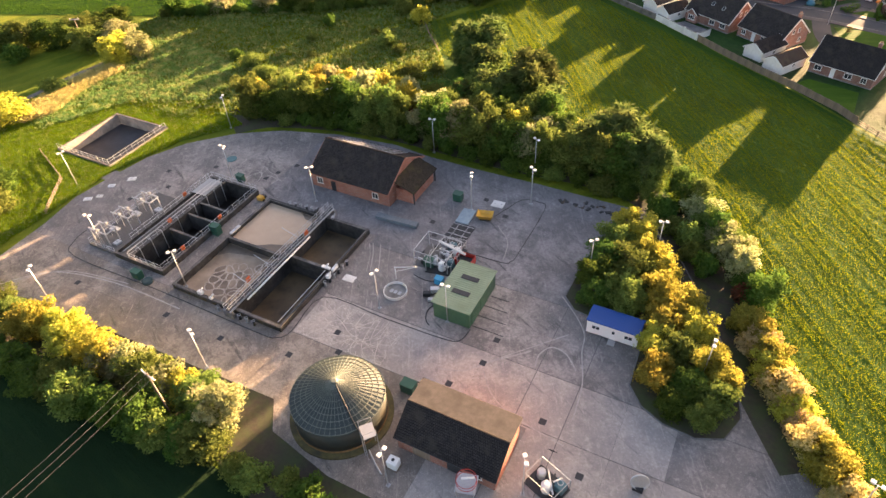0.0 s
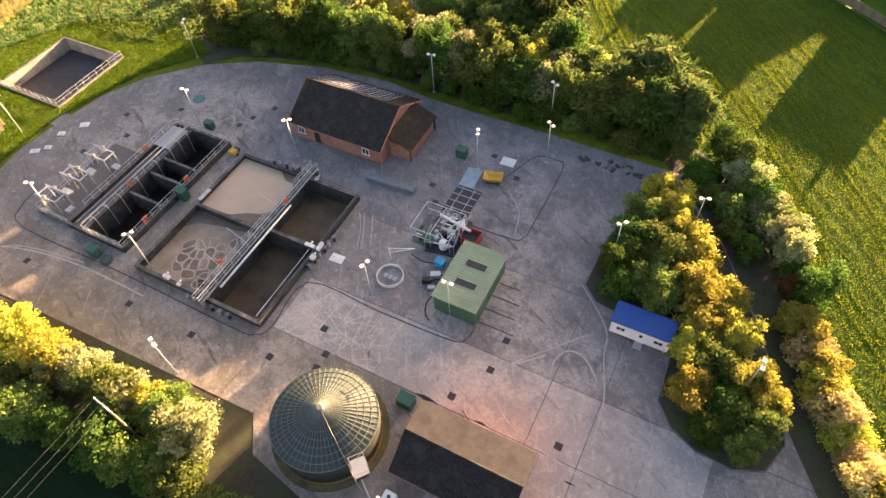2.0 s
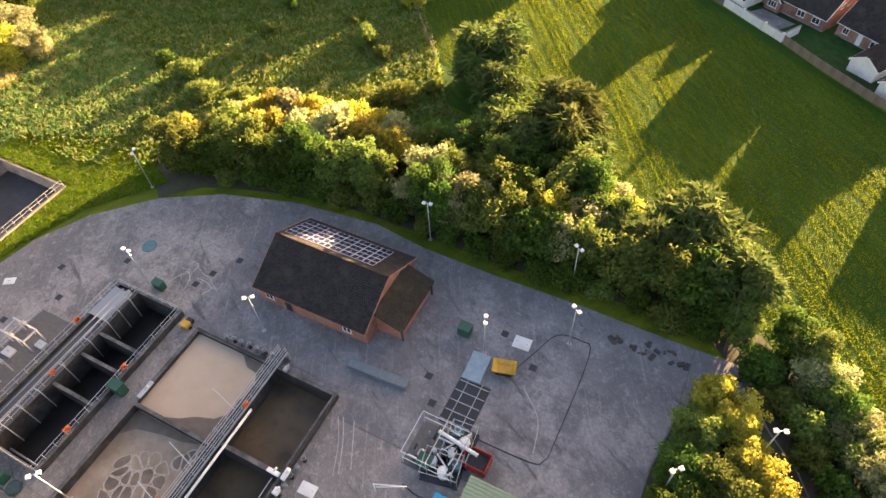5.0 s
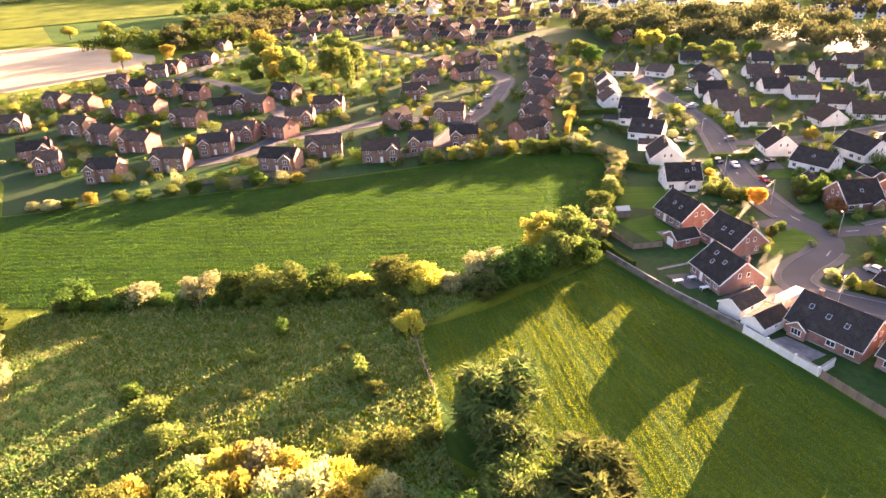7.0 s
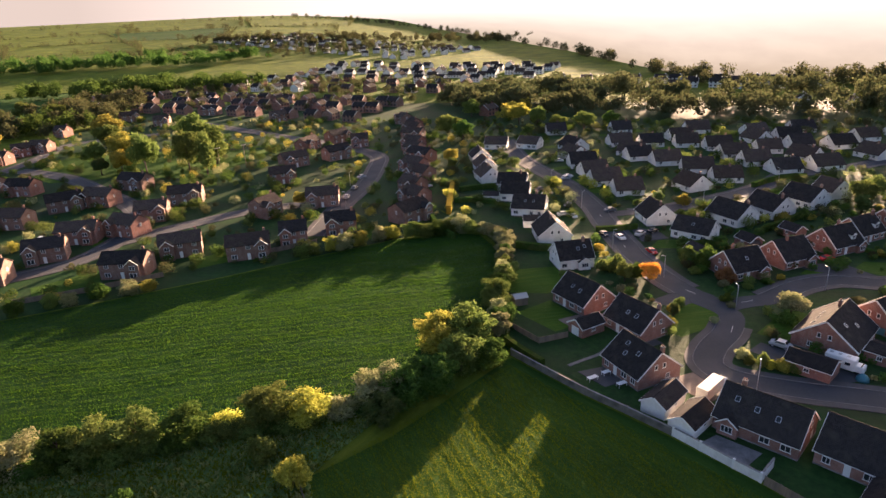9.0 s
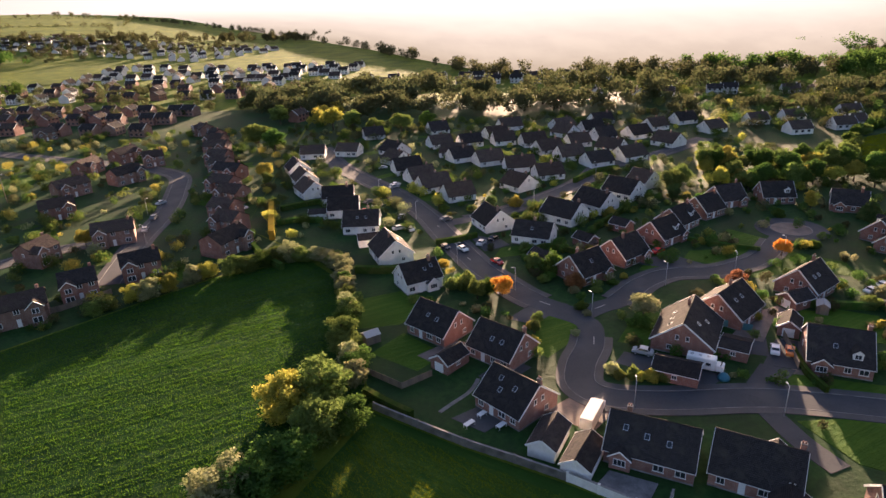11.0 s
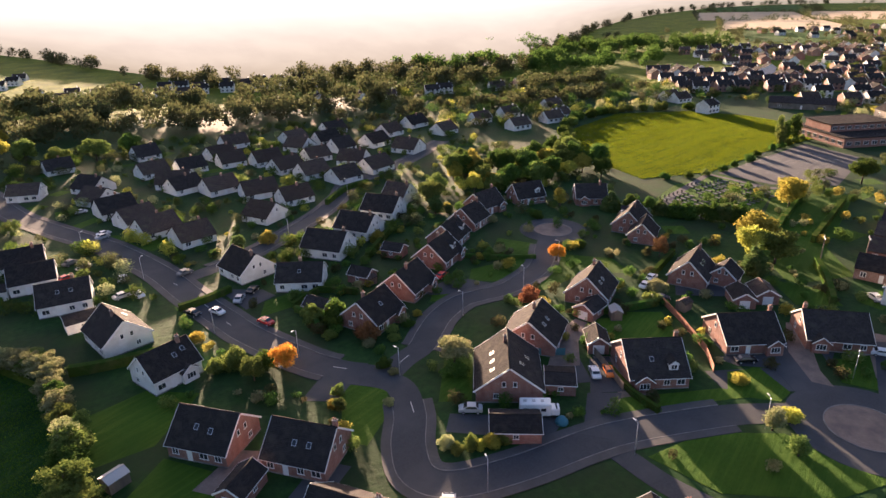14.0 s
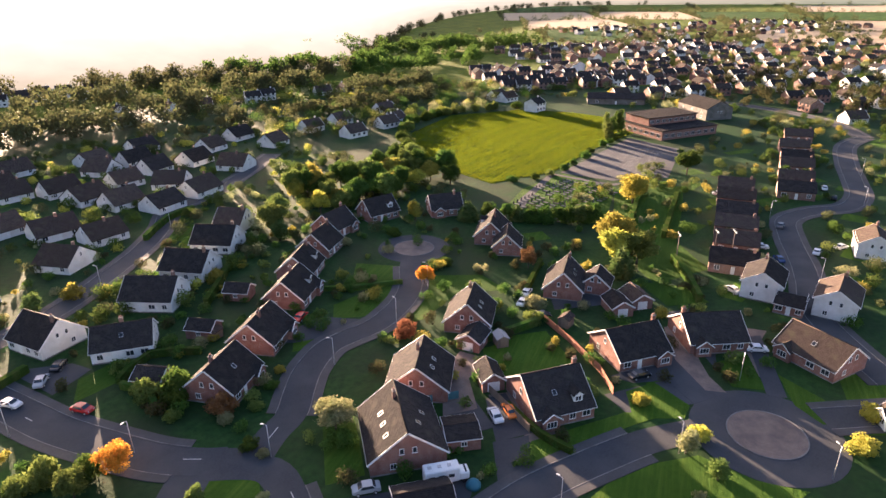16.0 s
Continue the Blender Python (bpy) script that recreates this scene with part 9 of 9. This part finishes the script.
# wood between the cul-de-sac and the field
for k in range(46):
    s = prnd.random()
    grow(60 + 62 * s + prnd.uniform(-5, 5), 329 - 6 * s + prnd.uniform(-17, 20), prnd.uniform(7, 12), prnd.uniform(3.4, 5.4), prnd.choice(("green", "olive", "olive", "green", "gold")), "round", group="wood trees")
for k in range(12):
    grow(90 + 2.4 * k + prnd.uniform(-1, 1), 276 - 2.6 * k + prnd.uniform(-2, 2), prnd.uniform(5, 8), prnd.uniform(2.2, 3.4), prnd.choice(("conifer", "green")), prnd.choice(("cone", "round")), group="cemetery edge trees")
hedge_row([(124, 297), (153, 290), (195, 299), (249, 311)], 7, 3.4, 2.4, ("olive", "green"), jitter=1.2)
hedge_row([(205, 304), (216, 306), (228, 308)], 4.0, 13, 2.6, ("green", "olive"), "tall", 2.0, "tall thin trees")
hedge_row([(127, 340), (157, 388), (207, 408), (250, 390)], 6, 5, 3.4, ("green", "olive"), jitter=2)
# garden shrubs between the houses, too many to count


ROAD_XY = np.array([(*q, w / 2 + 2.6) for pts, w in ROADS for p0, p1 in zip(pts, pts[1:]) for q in (p0, ((p0[0] + p1[0]) / 2, (p0[1] + p1[1]) / 2))])
HOUSE_XY = np.array(BUILT)


def clear_of(x, y):
    """True where neither a road nor a house stands."""
    return all((np.hypot(a[:, 0] - x, a[:, 1] - y) > a[:, 2]).all() for a in (ROAD_XY, HOUSE_XY))


def inside_field(x, y):
    return 124 < x < 262 and 290 < y < 408


def shrubs(label, n, x0, y0, x1, y1, h0, h1, keep, seed):
    r = random.Random(seed)
    beds = {}
    for k in range(n):
        x, y = r.uniform(x0, x1), r.uniform(y0, y1)
        if keep(x, y) and clear_of(x, y):
            h = r.uniform(h0, h1)
            beds.setdefault(r.choice(("green", "olive", "wood", "hedge", "hedge", "green", "wood", "gold", "pale")), []).extend([(x, y, h * 0.5, h * 0.5), (x + r.uniform(-h, h) * 0.5, y + r.uniform(-h, h) * 0.5, h * 0.4, h * 0.42), (x + r.uniform(-h, h) * 0.4, y + r.uniform(-h, h) * 0.4, h * 0.6, h * 0.36)])
    for tone, lob in beds.items():
        me = leaf_mesh("shrubs", lob, len(lob) * 110, 0.1 + 0.025 * h1, seed)
        me.materials.append(M_LEAF[tone])
        tagged(new("shrubs", me), label, "shrubs", kind="stuff")


shrubs("garden shrubs between the houses", 620, -55, 170, 110, 330, 1.0, 3.0, lambda x, y: y + 0.75 * x > 185 and abs(x - 49.5) + abs(y - 171) > 20 and not (x > 90 and y > 250), 1)
shrubs("garden shrubs of the brick estate", 1500, -400, 185, -110, 480, 1.2, 4.6, lambda x, y: y - 153 > (x + 231) * 0.8 + 8 or x < -232, 2)
shrubs("garden shrubs among the white bungalows", 900, -110, 285, 110, 480, 1.2, 4.6, lambda x, y: True, 3)
shrubs("scrub and garden trees round the far bungalows", 520, 100, 405, 300, 560, 2.0, 7.0, lambda x, y: not inside_field(x, y), 5)
shrubs("garden trees of the far brick streets", 900, 290, 190, 620, 470, 1.6, 6.0, lambda x, y: True, 6)
shrubs("garden shrubs along the terraces", 500, 110, 150, 330, 270, 1.2, 4.0, lambda x, y: True, 4)
# bushes along the inner roads
for x, y, h, r, tone in ((-13.2, 228.4, 2.4, 1.6, "green"), (-12.6, 225.4, 1.6, 1.2, "pale"), (-17.4, 216.8, 1.6, 1.2, "pale"), (-24.3, 224.4, 2.4, 1.6, "olive"), (-26.3, 221.3, 1.8, 1.3, "gold"), (-13.8, 201.4, 2.6, 1.6, "pale"), (-12.7, 199.6, 2.0, 1.4, "olive"), (-10.3, 199.1, 3.4, 1.3, "olive"), (-9.1, 198.4, 2.2, 1.3, "gold"), (-7.2, 198.1, 3.0, 1.7, "gold"), (-5.2, 198, 2.6, 1.6, "olive"), (-16.5, 249, 4.5, 3, "green"), (-19, 245, 2.2, 2, "olive"), (-12.5, 238, 1.8, 1.7, "pale"), (-7, 237.6, 1.6, 1.6, "olive"), (-2, 241, 1.8, 1.6, "green"), (2, 244.6, 1.6, 1.4, "gold"), (-43, 244, 3.4, 2.6, "olive"), (-39, 243, 5.6, 2.8, "olive"), (-44.8, 258.5, 2.6, 2.2, "yellow")):
    grow(x, y, h, r, tone, "bush", group="front garden bushes")
clipped_hedge([(-68.8, 257.5), (-62.7, 256.3), (-51.5, 256), (-46, 257)], 1.8, 2.3)
clipped_hedge([(-46, 275.5), (-39.5, 277), (-33.3, 280)], 1.6, 1.9)
clipped_hedge([(-62, 198.5), (-57.5, 194), (-53, 190.2)], 1.4, 2.2, "clipped hedge along the field wall")
clipped_hedge([(-105.3, 322), (-102, 306), (-98, 287)], 2.2, 3.4, "tall golden clipped hedge", "yellow")
clipped_hedge([(-101, 317), (-95, 320.5), (-88, 324)], 2.4, 2.0)
clipped_hedge([(-99.4, 301.6), (-93, 303.6), (-84, 302)], 2.4, 1.8)
clipped_hedge([(35.1, 225), (43, 222.5), (51.5, 220.6)], 1.3, 2.0)
clipped_hedge([(22.6, 190.8), (22.4, 197), (24.6, 206)], 0.9, 1.6)
clipped_hedge([(-22, 261), (-19.5, 256), (-20, 250)], 1.3, 1.7)
clipped_hedge([(28, 268.5), (35, 263), (44.5, 257.5)], 1.0, 1.3)
clipped_hedge([(-6, 262), (-14, 268), (-22, 262.6)], 1.2, 1.8)
clipped_hedge([(20, 300), (12, 290), (4, 281)], 1.4, 2.2)
clipped_hedge([(10, 334), (22, 347), (32, 350)], 1.6, 2.2)
clipped_hedge([(-90, 262), (-98, 272), (-104, 284)], 1.6, 2.2)
clipped_hedge([(62, 232), (70, 236), (78, 240)], 1.3, 2.0)
clipped_hedge([(108, 232), (124, 240), (150, 252)], 1.6, 2.4)
clipped_hedge([(118, 226), (138, 234), (160, 243)], 1.6, 2.4)
clipped_hedge([(86, 200), (96, 208), (104, 216)], 1.6, 2.6)
for k in PLANTS.values():
    for o in (*k.children_recursive, k):
        bpy.data.objects.remove(o)

# ---- grass tufts standing in the fields ----


def inside(poly, x, y):
    hit = np.zeros(len(x), bool)
    for i, (x1, y1) in enumerate(poly):
        x0, y0 = poly[i - 1]
        cross = (y1 > y) != (y0 > y)
        hit ^= cross & (x < (x0 - x1) * (y - y1) / ((y0 - y1) if y0 != y1 else 1e-9) + x1)
    return hit


def tufts(label, poly, n, h, width, tone, seed, clump=0.0, rows=0.0):
    r = np.random.RandomState(seed)
    p = np.array(poly)
    x0, y0, wx, wy = p[:, 0].min(), p[:, 1].min(), np.ptp(p[:, 0]), np.ptp(p[:, 1])
    if rows:
        # an even sward, gathered a little into the mown lines
        nx = int(math.sqrt(n * wx / wy))
        k = np.arange(nx * int(n / nx))
        n = len(k)
        x = x0 + wx * ((k % nx) + r.rand(n)) / nx
        y = y0 + wy * ((k // nx) + r.rand(n)) / (n // nx)
        ca, sa = math.cos(radians(rows)), math.sin(radians(rows))
        along, across = x * ca + y * sa, -x * sa + y * ca
        swath = np.sin(across * 2 * math.pi / 2.3 + 1.8 * np.sin(along * 0.05 + across * 0.11) + 0.9 * np.sin(along * 0.21))
        stand = r.rand(n) < 0.86 + 0.14 * swath
        rise = (1.0 + 0.14 * swath)[stand]
        along, across = along[stand], across[stand]
        n = len(along)
        across += 0.1 * np.sin(across * 2 * math.pi / 1.3 + 2.5 * np.sin(along * 0.13 + across * 0.07)) + 0.35 * np.sin(across * 0.7 + 1.5 * np.sin(along * 0.09))
        x, y = along * ca - across * sa, along * sa + across * ca
    else:
        x, y = r.uniform(x0, x0 + wx, n), r.uniform(y0, y0 + wy, n)
    if clump:
        k = r.randint(0, max(1, int(n / 14)), n)
        x, y = x[k] + r.normal(0, clump, n), y[k] + r.normal(0, clump, n)
    ok = inside(poly, x, y)
    for hx0, hy0, hx1, hy1 in HOLES:
        ok &= ~((x > hx0 - 0.5) & (x < hx1 + 0.5) & (y > hy0 - 0.5) & (y < hy1 + 0.5))
    x, y = x[ok], y[ok]
    tall = h * rise[ok] if rows else h
    spread = 0.55 if rows else 1.6
    a, lean, hh = r.normal(-0.2, spread, len(x)), r.normal(0, 0.75, (len(x), 2)), tall * r.uniform(0.65, 1.2, len(x))
    w = width * r.uniform(0.6, 1.3, len(x))
    base = np.stack((x, y, np.full(len(x), 0.02)), 1)
    side = np.stack((np.cos(a) * w, np.sin(a) * w, np.zeros(len(x))), 1)
    tip = base + np.stack((lean[:, 0] * hh, lean[:, 1] * hh, hh), 1)
    verts = np.stack((base - side, base + side, tip + side * 0.5, tip - side * 0.5), 1).reshape(-1, 3)
    me = bpy.data.meshes.new("grass_tufts")
    me.from_pydata(verts.tolist(), [], np.arange(len(verts)).reshape(-1, 4).tolist())
    me.materials.append(M_LEAF[tone])
    tagged(new("grass_tufts", me), label, "grass", kind="stuff")


tufts("short grass tufts of the mown field", [(-86, 150), (-60, 190), (8, 143), (60, 97), (95, 40), (60, 10), (34, 26), (16, 64), (-5, 95), (-40, 118), (-74, 134)], 720000, 0.18, 0.055, "grass", 21, 0.0, -54.0)
tufts("tall tussocks of the rough meadow", MEADOW, 60000, 0.6, 0.17, "tussock", 22, 0.9)
tufts("green grass of the rough meadow", MEADOW, 110000, 0.4, 0.12, "grass", 23)
tufts("bright grass round the storm tank", [(-111, 36), (-111, 60), (-106, 76), (-98, 86), (-112, 92), (-140, 80), (-150, 60), (-125, 40)], 90000, 0.28, 0.085, "tussock", 24)
tufts("yellow grass round the storm tank", [(-111, 36), (-111, 60), (-106, 76), (-98, 86), (-112, 92), (-140, 80), (-150, 60), (-125, 40)], 190000, 0.3, 0.085, "grass", 29)
tufts("tussocks beside the ditch", [(-130, 84), (-112, 92), (-120, 108), (-152, 118), (-154, 70), (-140, 66)], 30000, 0.55, 0.17, "tussock", 25, 0.8)
tufts("dry reeds beside the ditch", [(-146, 66), (-143, 72), (-146, 84), (-145, 95), (-151, 96), (-153, 84), (-151, 70)], 9000, 1.3, 0.1, "tan", 26)
tufts("grass tufts of the long field", FIELD_2, 520000, 0.21, 0.08, "sward", 27, 0.0, 25.0)

tufts("rough grass of the field behind the houses", FIELD_3, 300000, 0.26, 0.075, "grass", 28, 0.0, 12.0)

# land that rises behind the estate, north-west of it
hb = bmesh.new()
hill_rows = [[hb.verts.new((q * math.sin(radians(az)), q * math.cos(radians(az)), hill(q * math.sin(radians(az)), q * math.cos(radians(az))) - 0.1)) for q in (900, 1100, 1350, 1650, 2000, 2400)] for az in range(-96, -3, 4)]
for r0, r1 in zip(hill_rows, hill_rows[1:]):
    for i in range(5):
        hb.faces.new((r1[i], r1[i + 1], r0[i + 1], r0[i]))
slab("ground", hb, M_GROUND, "green hillside rising behind the town", "ground")

# far woods, too many to count
fr = np.random.RandomState(3)


def far_wood(label, n, cx, cy, rx, ry, turn, h, tone):
    a = fr.uniform(0, 2 * math.pi, n)
    q = np.sqrt(fr.uniform(0, 1, n))
    px, py = rx * q * np.cos(a), ry * q * np.sin(a)
    c, s = math.cos(radians(turn)), math.sin(radians(turn))
    hs = h * fr.uniform(0.6, 1.3, n)
    lob = []
    for x, y, hh in zip(cx + px * c - py * s, cy + px * s + py * c, hs):
        up = hill(x, y)
        lob.append((x, y, up + hh * 0.5, hh * 0.36))
        for k in range(4):
            b, d = fr.uniform(0, 6.3), fr.uniform(0.12, 0.3) * hh
            lob.append((x + d * math.cos(b), y + d * math.sin(b), up + hh * fr.uniform(0.35, 0.8), hh * fr.uniform(0.16, 0.25)))
    me = leaf_mesh("woodland", lob, n * 240, h * 0.058, int(abs(cx)) % 997)
    me.materials.append(M_LEAF[tone])
    tagged(new("woodland", me), label, "woodland", kind="stuff")


far_wood("dark distant wood", 170, -760, 820, 260, 45, 28, 17, "green")
far_wood("dark wood beside the brick estate", 120, -520, 640, 130, 36, 22, 16, "green")
far_wood("distant olive wood", 90, -450, 480, 45, 90, 20, 14, "wood")
far_wood("wood behind the white houses", 70, -5, 510, 150, 20, -4, 14, "wood")
far_wood("high wood behind the white houses", 90, 40, 572, 190, 30, -8, 16, "wood")
far_wood("wood below the sun", 70, -110, 560, 70, 40, 10, 15, "wood")
far_wood("distant dark wood beyond the field", 90, 300, 610, 130, 40, -22, 15, "green")
far_wood("dark hazy conifers", 110, 430, 690, 150, 36, -28, 16, "green")
far_wood("olive trees beyond the bungalows", 26, 235, 505, 40, 16, -20, 12, "wood")
far_wood("far trees among the houses", 110, 440, 300, 120, 110, 0, 9, "wood")
far_wood("trees among the far brick houses", 130, -330, 620, 180, 100, -5, 9, "wood")
far_wood("trees beside the brick estate", 46, -455, 415, 70, 22, 25, 13, "green")
far_wood("trees by the gold avenue", 40, -120, 540, 20, 70, 15, 9, "gold")
far_wood("scattered far trees", 150, 620, 640, 300, 190, -35, 9, "wood")
far_wood("scattered trees on the far slope", 130, 760, 420, 320, 150, 0, 9, "wood")
far_wood("trees round the far white bungalows", 60, 170, 462, 110, 16, -3, 9, "wood")
far_wood("trees among the white town", 150, -560, 1060, 260, 110, 25, 11, "wood")
far_wood("wood behind the white town", 170, -420, 1300, 420, 60, 20, 16, "wood")

edge_lobes = []
for k in range(260):
    off = fr.uniform(-44, 44)
    d = min(1.0, max(0.0, (abs(off) - 10) / 30))
    q, a = 700 + 1550 * d * d * (3 - 2 * d) - fr.uniform(8, 60), radians(SUN_AZ + off)
    hh = fr.uniform(9, 17)
    x, y = q * math.sin(a), q * math.cos(a)
    up = hill(x, y)
    edge_lobes += [(x, y, up + hh * 0.5, hh * 0.4), (x + fr.uniform(-4, 4), y + fr.uniform(-4, 4), up + hh * 0.7, hh * 0.27), (x + fr.uniform(-5, 5), y, up + hh * 0.35, hh * 0.3)]
me = leaf_mesh("woodland", edge_lobes, 260 * 200, 0.9, 91)
me.materials.append(M_LEAF["wood"])
tagged(new("woodland", me), "woods along the foot of the glowing backdrop", "woodland", kind="stuff")

# far fields with their hedgerows, out to where the glowing backdrop hides them
frnd = random.Random(17)
hedge_lobes = []


def far_field(corners, material, label):
    """A field of the far country with a broken hedgerow round it."""
    b = bmesh.new()
    grid = [[Vector(corners[0]).lerp(Vector(corners[1]), u / 5).lerp(Vector(corners[3]).lerp(Vector(corners[2]), u / 5), v / 5) for v in range(6)] for u in range(6)]
    vs = [[b.verts.new((*p, hill(*p) + 0.6)) for p in row] for row in grid]
    for r0, r1 in zip(vs, vs[1:]):
        for i in range(5):
            b.faces.new((r0[i], r1[i], r1[i + 1], r0[i + 1]))
    bmesh.ops.recalc_face_normals(b, faces=b.faces[:])
    if b.faces[0].normal.z < 0:
        bmesh.ops.reverse_faces(b, faces=b.faces[:])
    slab("field", b, material, label, "field")
    for (x0, y0), (x1, y1) in zip(corners, corners[1:] + corners[:1]):
        n = int(math.hypot(x1 - x0, y1 - y0) / 7)
        for k in range(n):
            if frnd.random() < 0.75:
                u = (k + frnd.random()) / n
                hh = frnd.uniform(2.5, 4.5) if frnd.random() < 0.85 else frnd.uniform(8, 13)
                px, py = x0 + (x1 - x0) * u, y0 + (y1 - y0) * u
                hedge_lobes.append((px, py, hill(px, py) + hh * 0.5, hh * 0.55))


for az0, az1, steps, reach0, reach1 in ((-74, -24, 6, 1150, 2150), (44, 96, 7, 900, 2150)):
    for i in range(steps):
        for j in range(4):
            a0, a1 = (radians(az0 + (az1 - az0) * (i + d + 0.12 * (j % 2)) / steps) for d in (0.01, 0.99))
            r0, r1 = (reach0 * (reach1 / reach0) ** ((j + d) / 4) for d in (0.01, 0.99))
            if (i, j) in ((5, 0), (4, 0)) and az0 < 0:
                continue
            tone, label = frnd.choice(((M_FIELD, "far green pasture between hedgerows"), (M_GROUND, "far pale green pasture between hedgerows"), (M_GROUND, "far pale green pasture between hedgerows"), (M_STUBBLE, "far tan stubble field between hedgerows")) if az0 > 0 else ((M_GROUND, "far pale green pasture between hedgerows"), (M_GROUND, "far pale green pasture between hedgerows"), (M_FIELD, "far green pasture between hedgerows")))
            wob = [frnd.uniform(-25, 25) for k in range(8)]
            far_field([(r * math.sin(a) + wob[2 * k], r * math.cos(a) + wob[2 * k + 1]) for k, (a, r) in enumerate(((a0, r0), (a0, r1), (a1, r1), (a1, r0)))], tone, label)
me = leaf_mesh("hedgerows", hedge_lobes, len(hedge_lobes) * 26, 0.9, 77)
me.materials.append(M_LEAF["wood"])
tagged(new("hedgerows", me), "distant hedgerows and trees between far fields", "hedgerow", kind="stuff")

# ---- the hazy distance: one glowing ring, sky, far hills and sun haze painted on ----


def distance_material():
    """Rows of trees and fields painted in emission, fading upwards into painted bright haze."""
    m = bpy.data.materials.new("glowing_distance_haze")
    m.use_nodes = True
    t = m.node_tree
    t.nodes.remove(t.nodes["Principled BSDF"])
    tc = t.nodes.new("ShaderNodeTexCoord")
    flat = t.nodes.new("ShaderNodeVectorMath")
    flat.operation = "MULTIPLY"
    flat.inputs[1].default_value = (1, 1, 0)
    nrm = t.nodes.new("ShaderNodeVectorMath")
    nrm.operation = "NORMALIZE"
    t.links.new(tc.outputs["Object"], flat.inputs[0])
    t.links.new(flat.outputs[0], nrm.inputs[0])
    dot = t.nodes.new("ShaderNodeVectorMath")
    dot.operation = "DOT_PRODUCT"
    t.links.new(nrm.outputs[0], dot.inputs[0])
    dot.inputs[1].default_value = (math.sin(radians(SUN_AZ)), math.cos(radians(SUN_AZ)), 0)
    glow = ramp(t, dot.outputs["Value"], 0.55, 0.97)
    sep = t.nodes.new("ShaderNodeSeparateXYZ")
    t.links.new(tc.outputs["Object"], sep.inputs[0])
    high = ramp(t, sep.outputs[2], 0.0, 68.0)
    # a plan of azimuth and height for the tree rows
    sc = t.nodes.new("ShaderNodeVectorMath")
    sc.operation = "SCALE"
    sc.inputs["Scale"].default_value = 40.0
    t.links.new(nrm.outputs[0], sc.inputs[0])
    lift = t.nodes.new("ShaderNodeCombineXYZ")
    mz = t.nodes.new("ShaderNodeMath")
    mz.operation = "MULTIPLY"
    mz.inputs[1].default_value = 0.22
    t.links.new(sep.outputs[2], mz.inputs[0])
    t.links.new(mz.outputs[0], lift.inputs[2])
    plan = t.nodes.new("ShaderNodeVectorMath")
    t.links.new(sc.outputs[0], plan.inputs[0])
    t.links.new(lift.outputs[0], plan.inputs[1])
    rows = ramp(t, noise_tex(t, plan.outputs[0], 0.55, 5.0, 0.5), 0.36, 0.68)
    # emission colours: painted haze, brighter towards the sun and upwards
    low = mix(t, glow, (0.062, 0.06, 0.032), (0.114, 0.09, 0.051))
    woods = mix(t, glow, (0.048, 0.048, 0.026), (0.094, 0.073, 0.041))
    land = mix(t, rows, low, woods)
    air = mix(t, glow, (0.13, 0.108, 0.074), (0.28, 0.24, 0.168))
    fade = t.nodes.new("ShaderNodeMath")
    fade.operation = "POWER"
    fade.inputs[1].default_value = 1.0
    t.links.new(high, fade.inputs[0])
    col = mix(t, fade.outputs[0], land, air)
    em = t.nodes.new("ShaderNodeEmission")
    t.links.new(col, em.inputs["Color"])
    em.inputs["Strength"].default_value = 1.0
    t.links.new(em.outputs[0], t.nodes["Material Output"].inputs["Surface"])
    return m


def hazy_reach(off):
    """Radius of the glowing ring: short towards the sun, far to either side."""
    k = min(1.0, max(0.0, (abs(off) - 10) / 30))
    return 700 + 1550 * k * k * (3 - 2 * k)


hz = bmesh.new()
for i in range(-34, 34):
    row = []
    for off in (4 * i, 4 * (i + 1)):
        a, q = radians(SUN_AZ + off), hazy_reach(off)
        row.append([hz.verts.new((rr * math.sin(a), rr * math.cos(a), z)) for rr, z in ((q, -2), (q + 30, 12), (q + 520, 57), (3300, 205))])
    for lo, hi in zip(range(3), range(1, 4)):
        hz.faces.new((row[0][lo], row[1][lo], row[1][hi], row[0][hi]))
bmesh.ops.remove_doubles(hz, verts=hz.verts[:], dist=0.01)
slab("backdrop", hz, distance_material(), "glowing backdrop of painted haze and far hills", "backdrop")
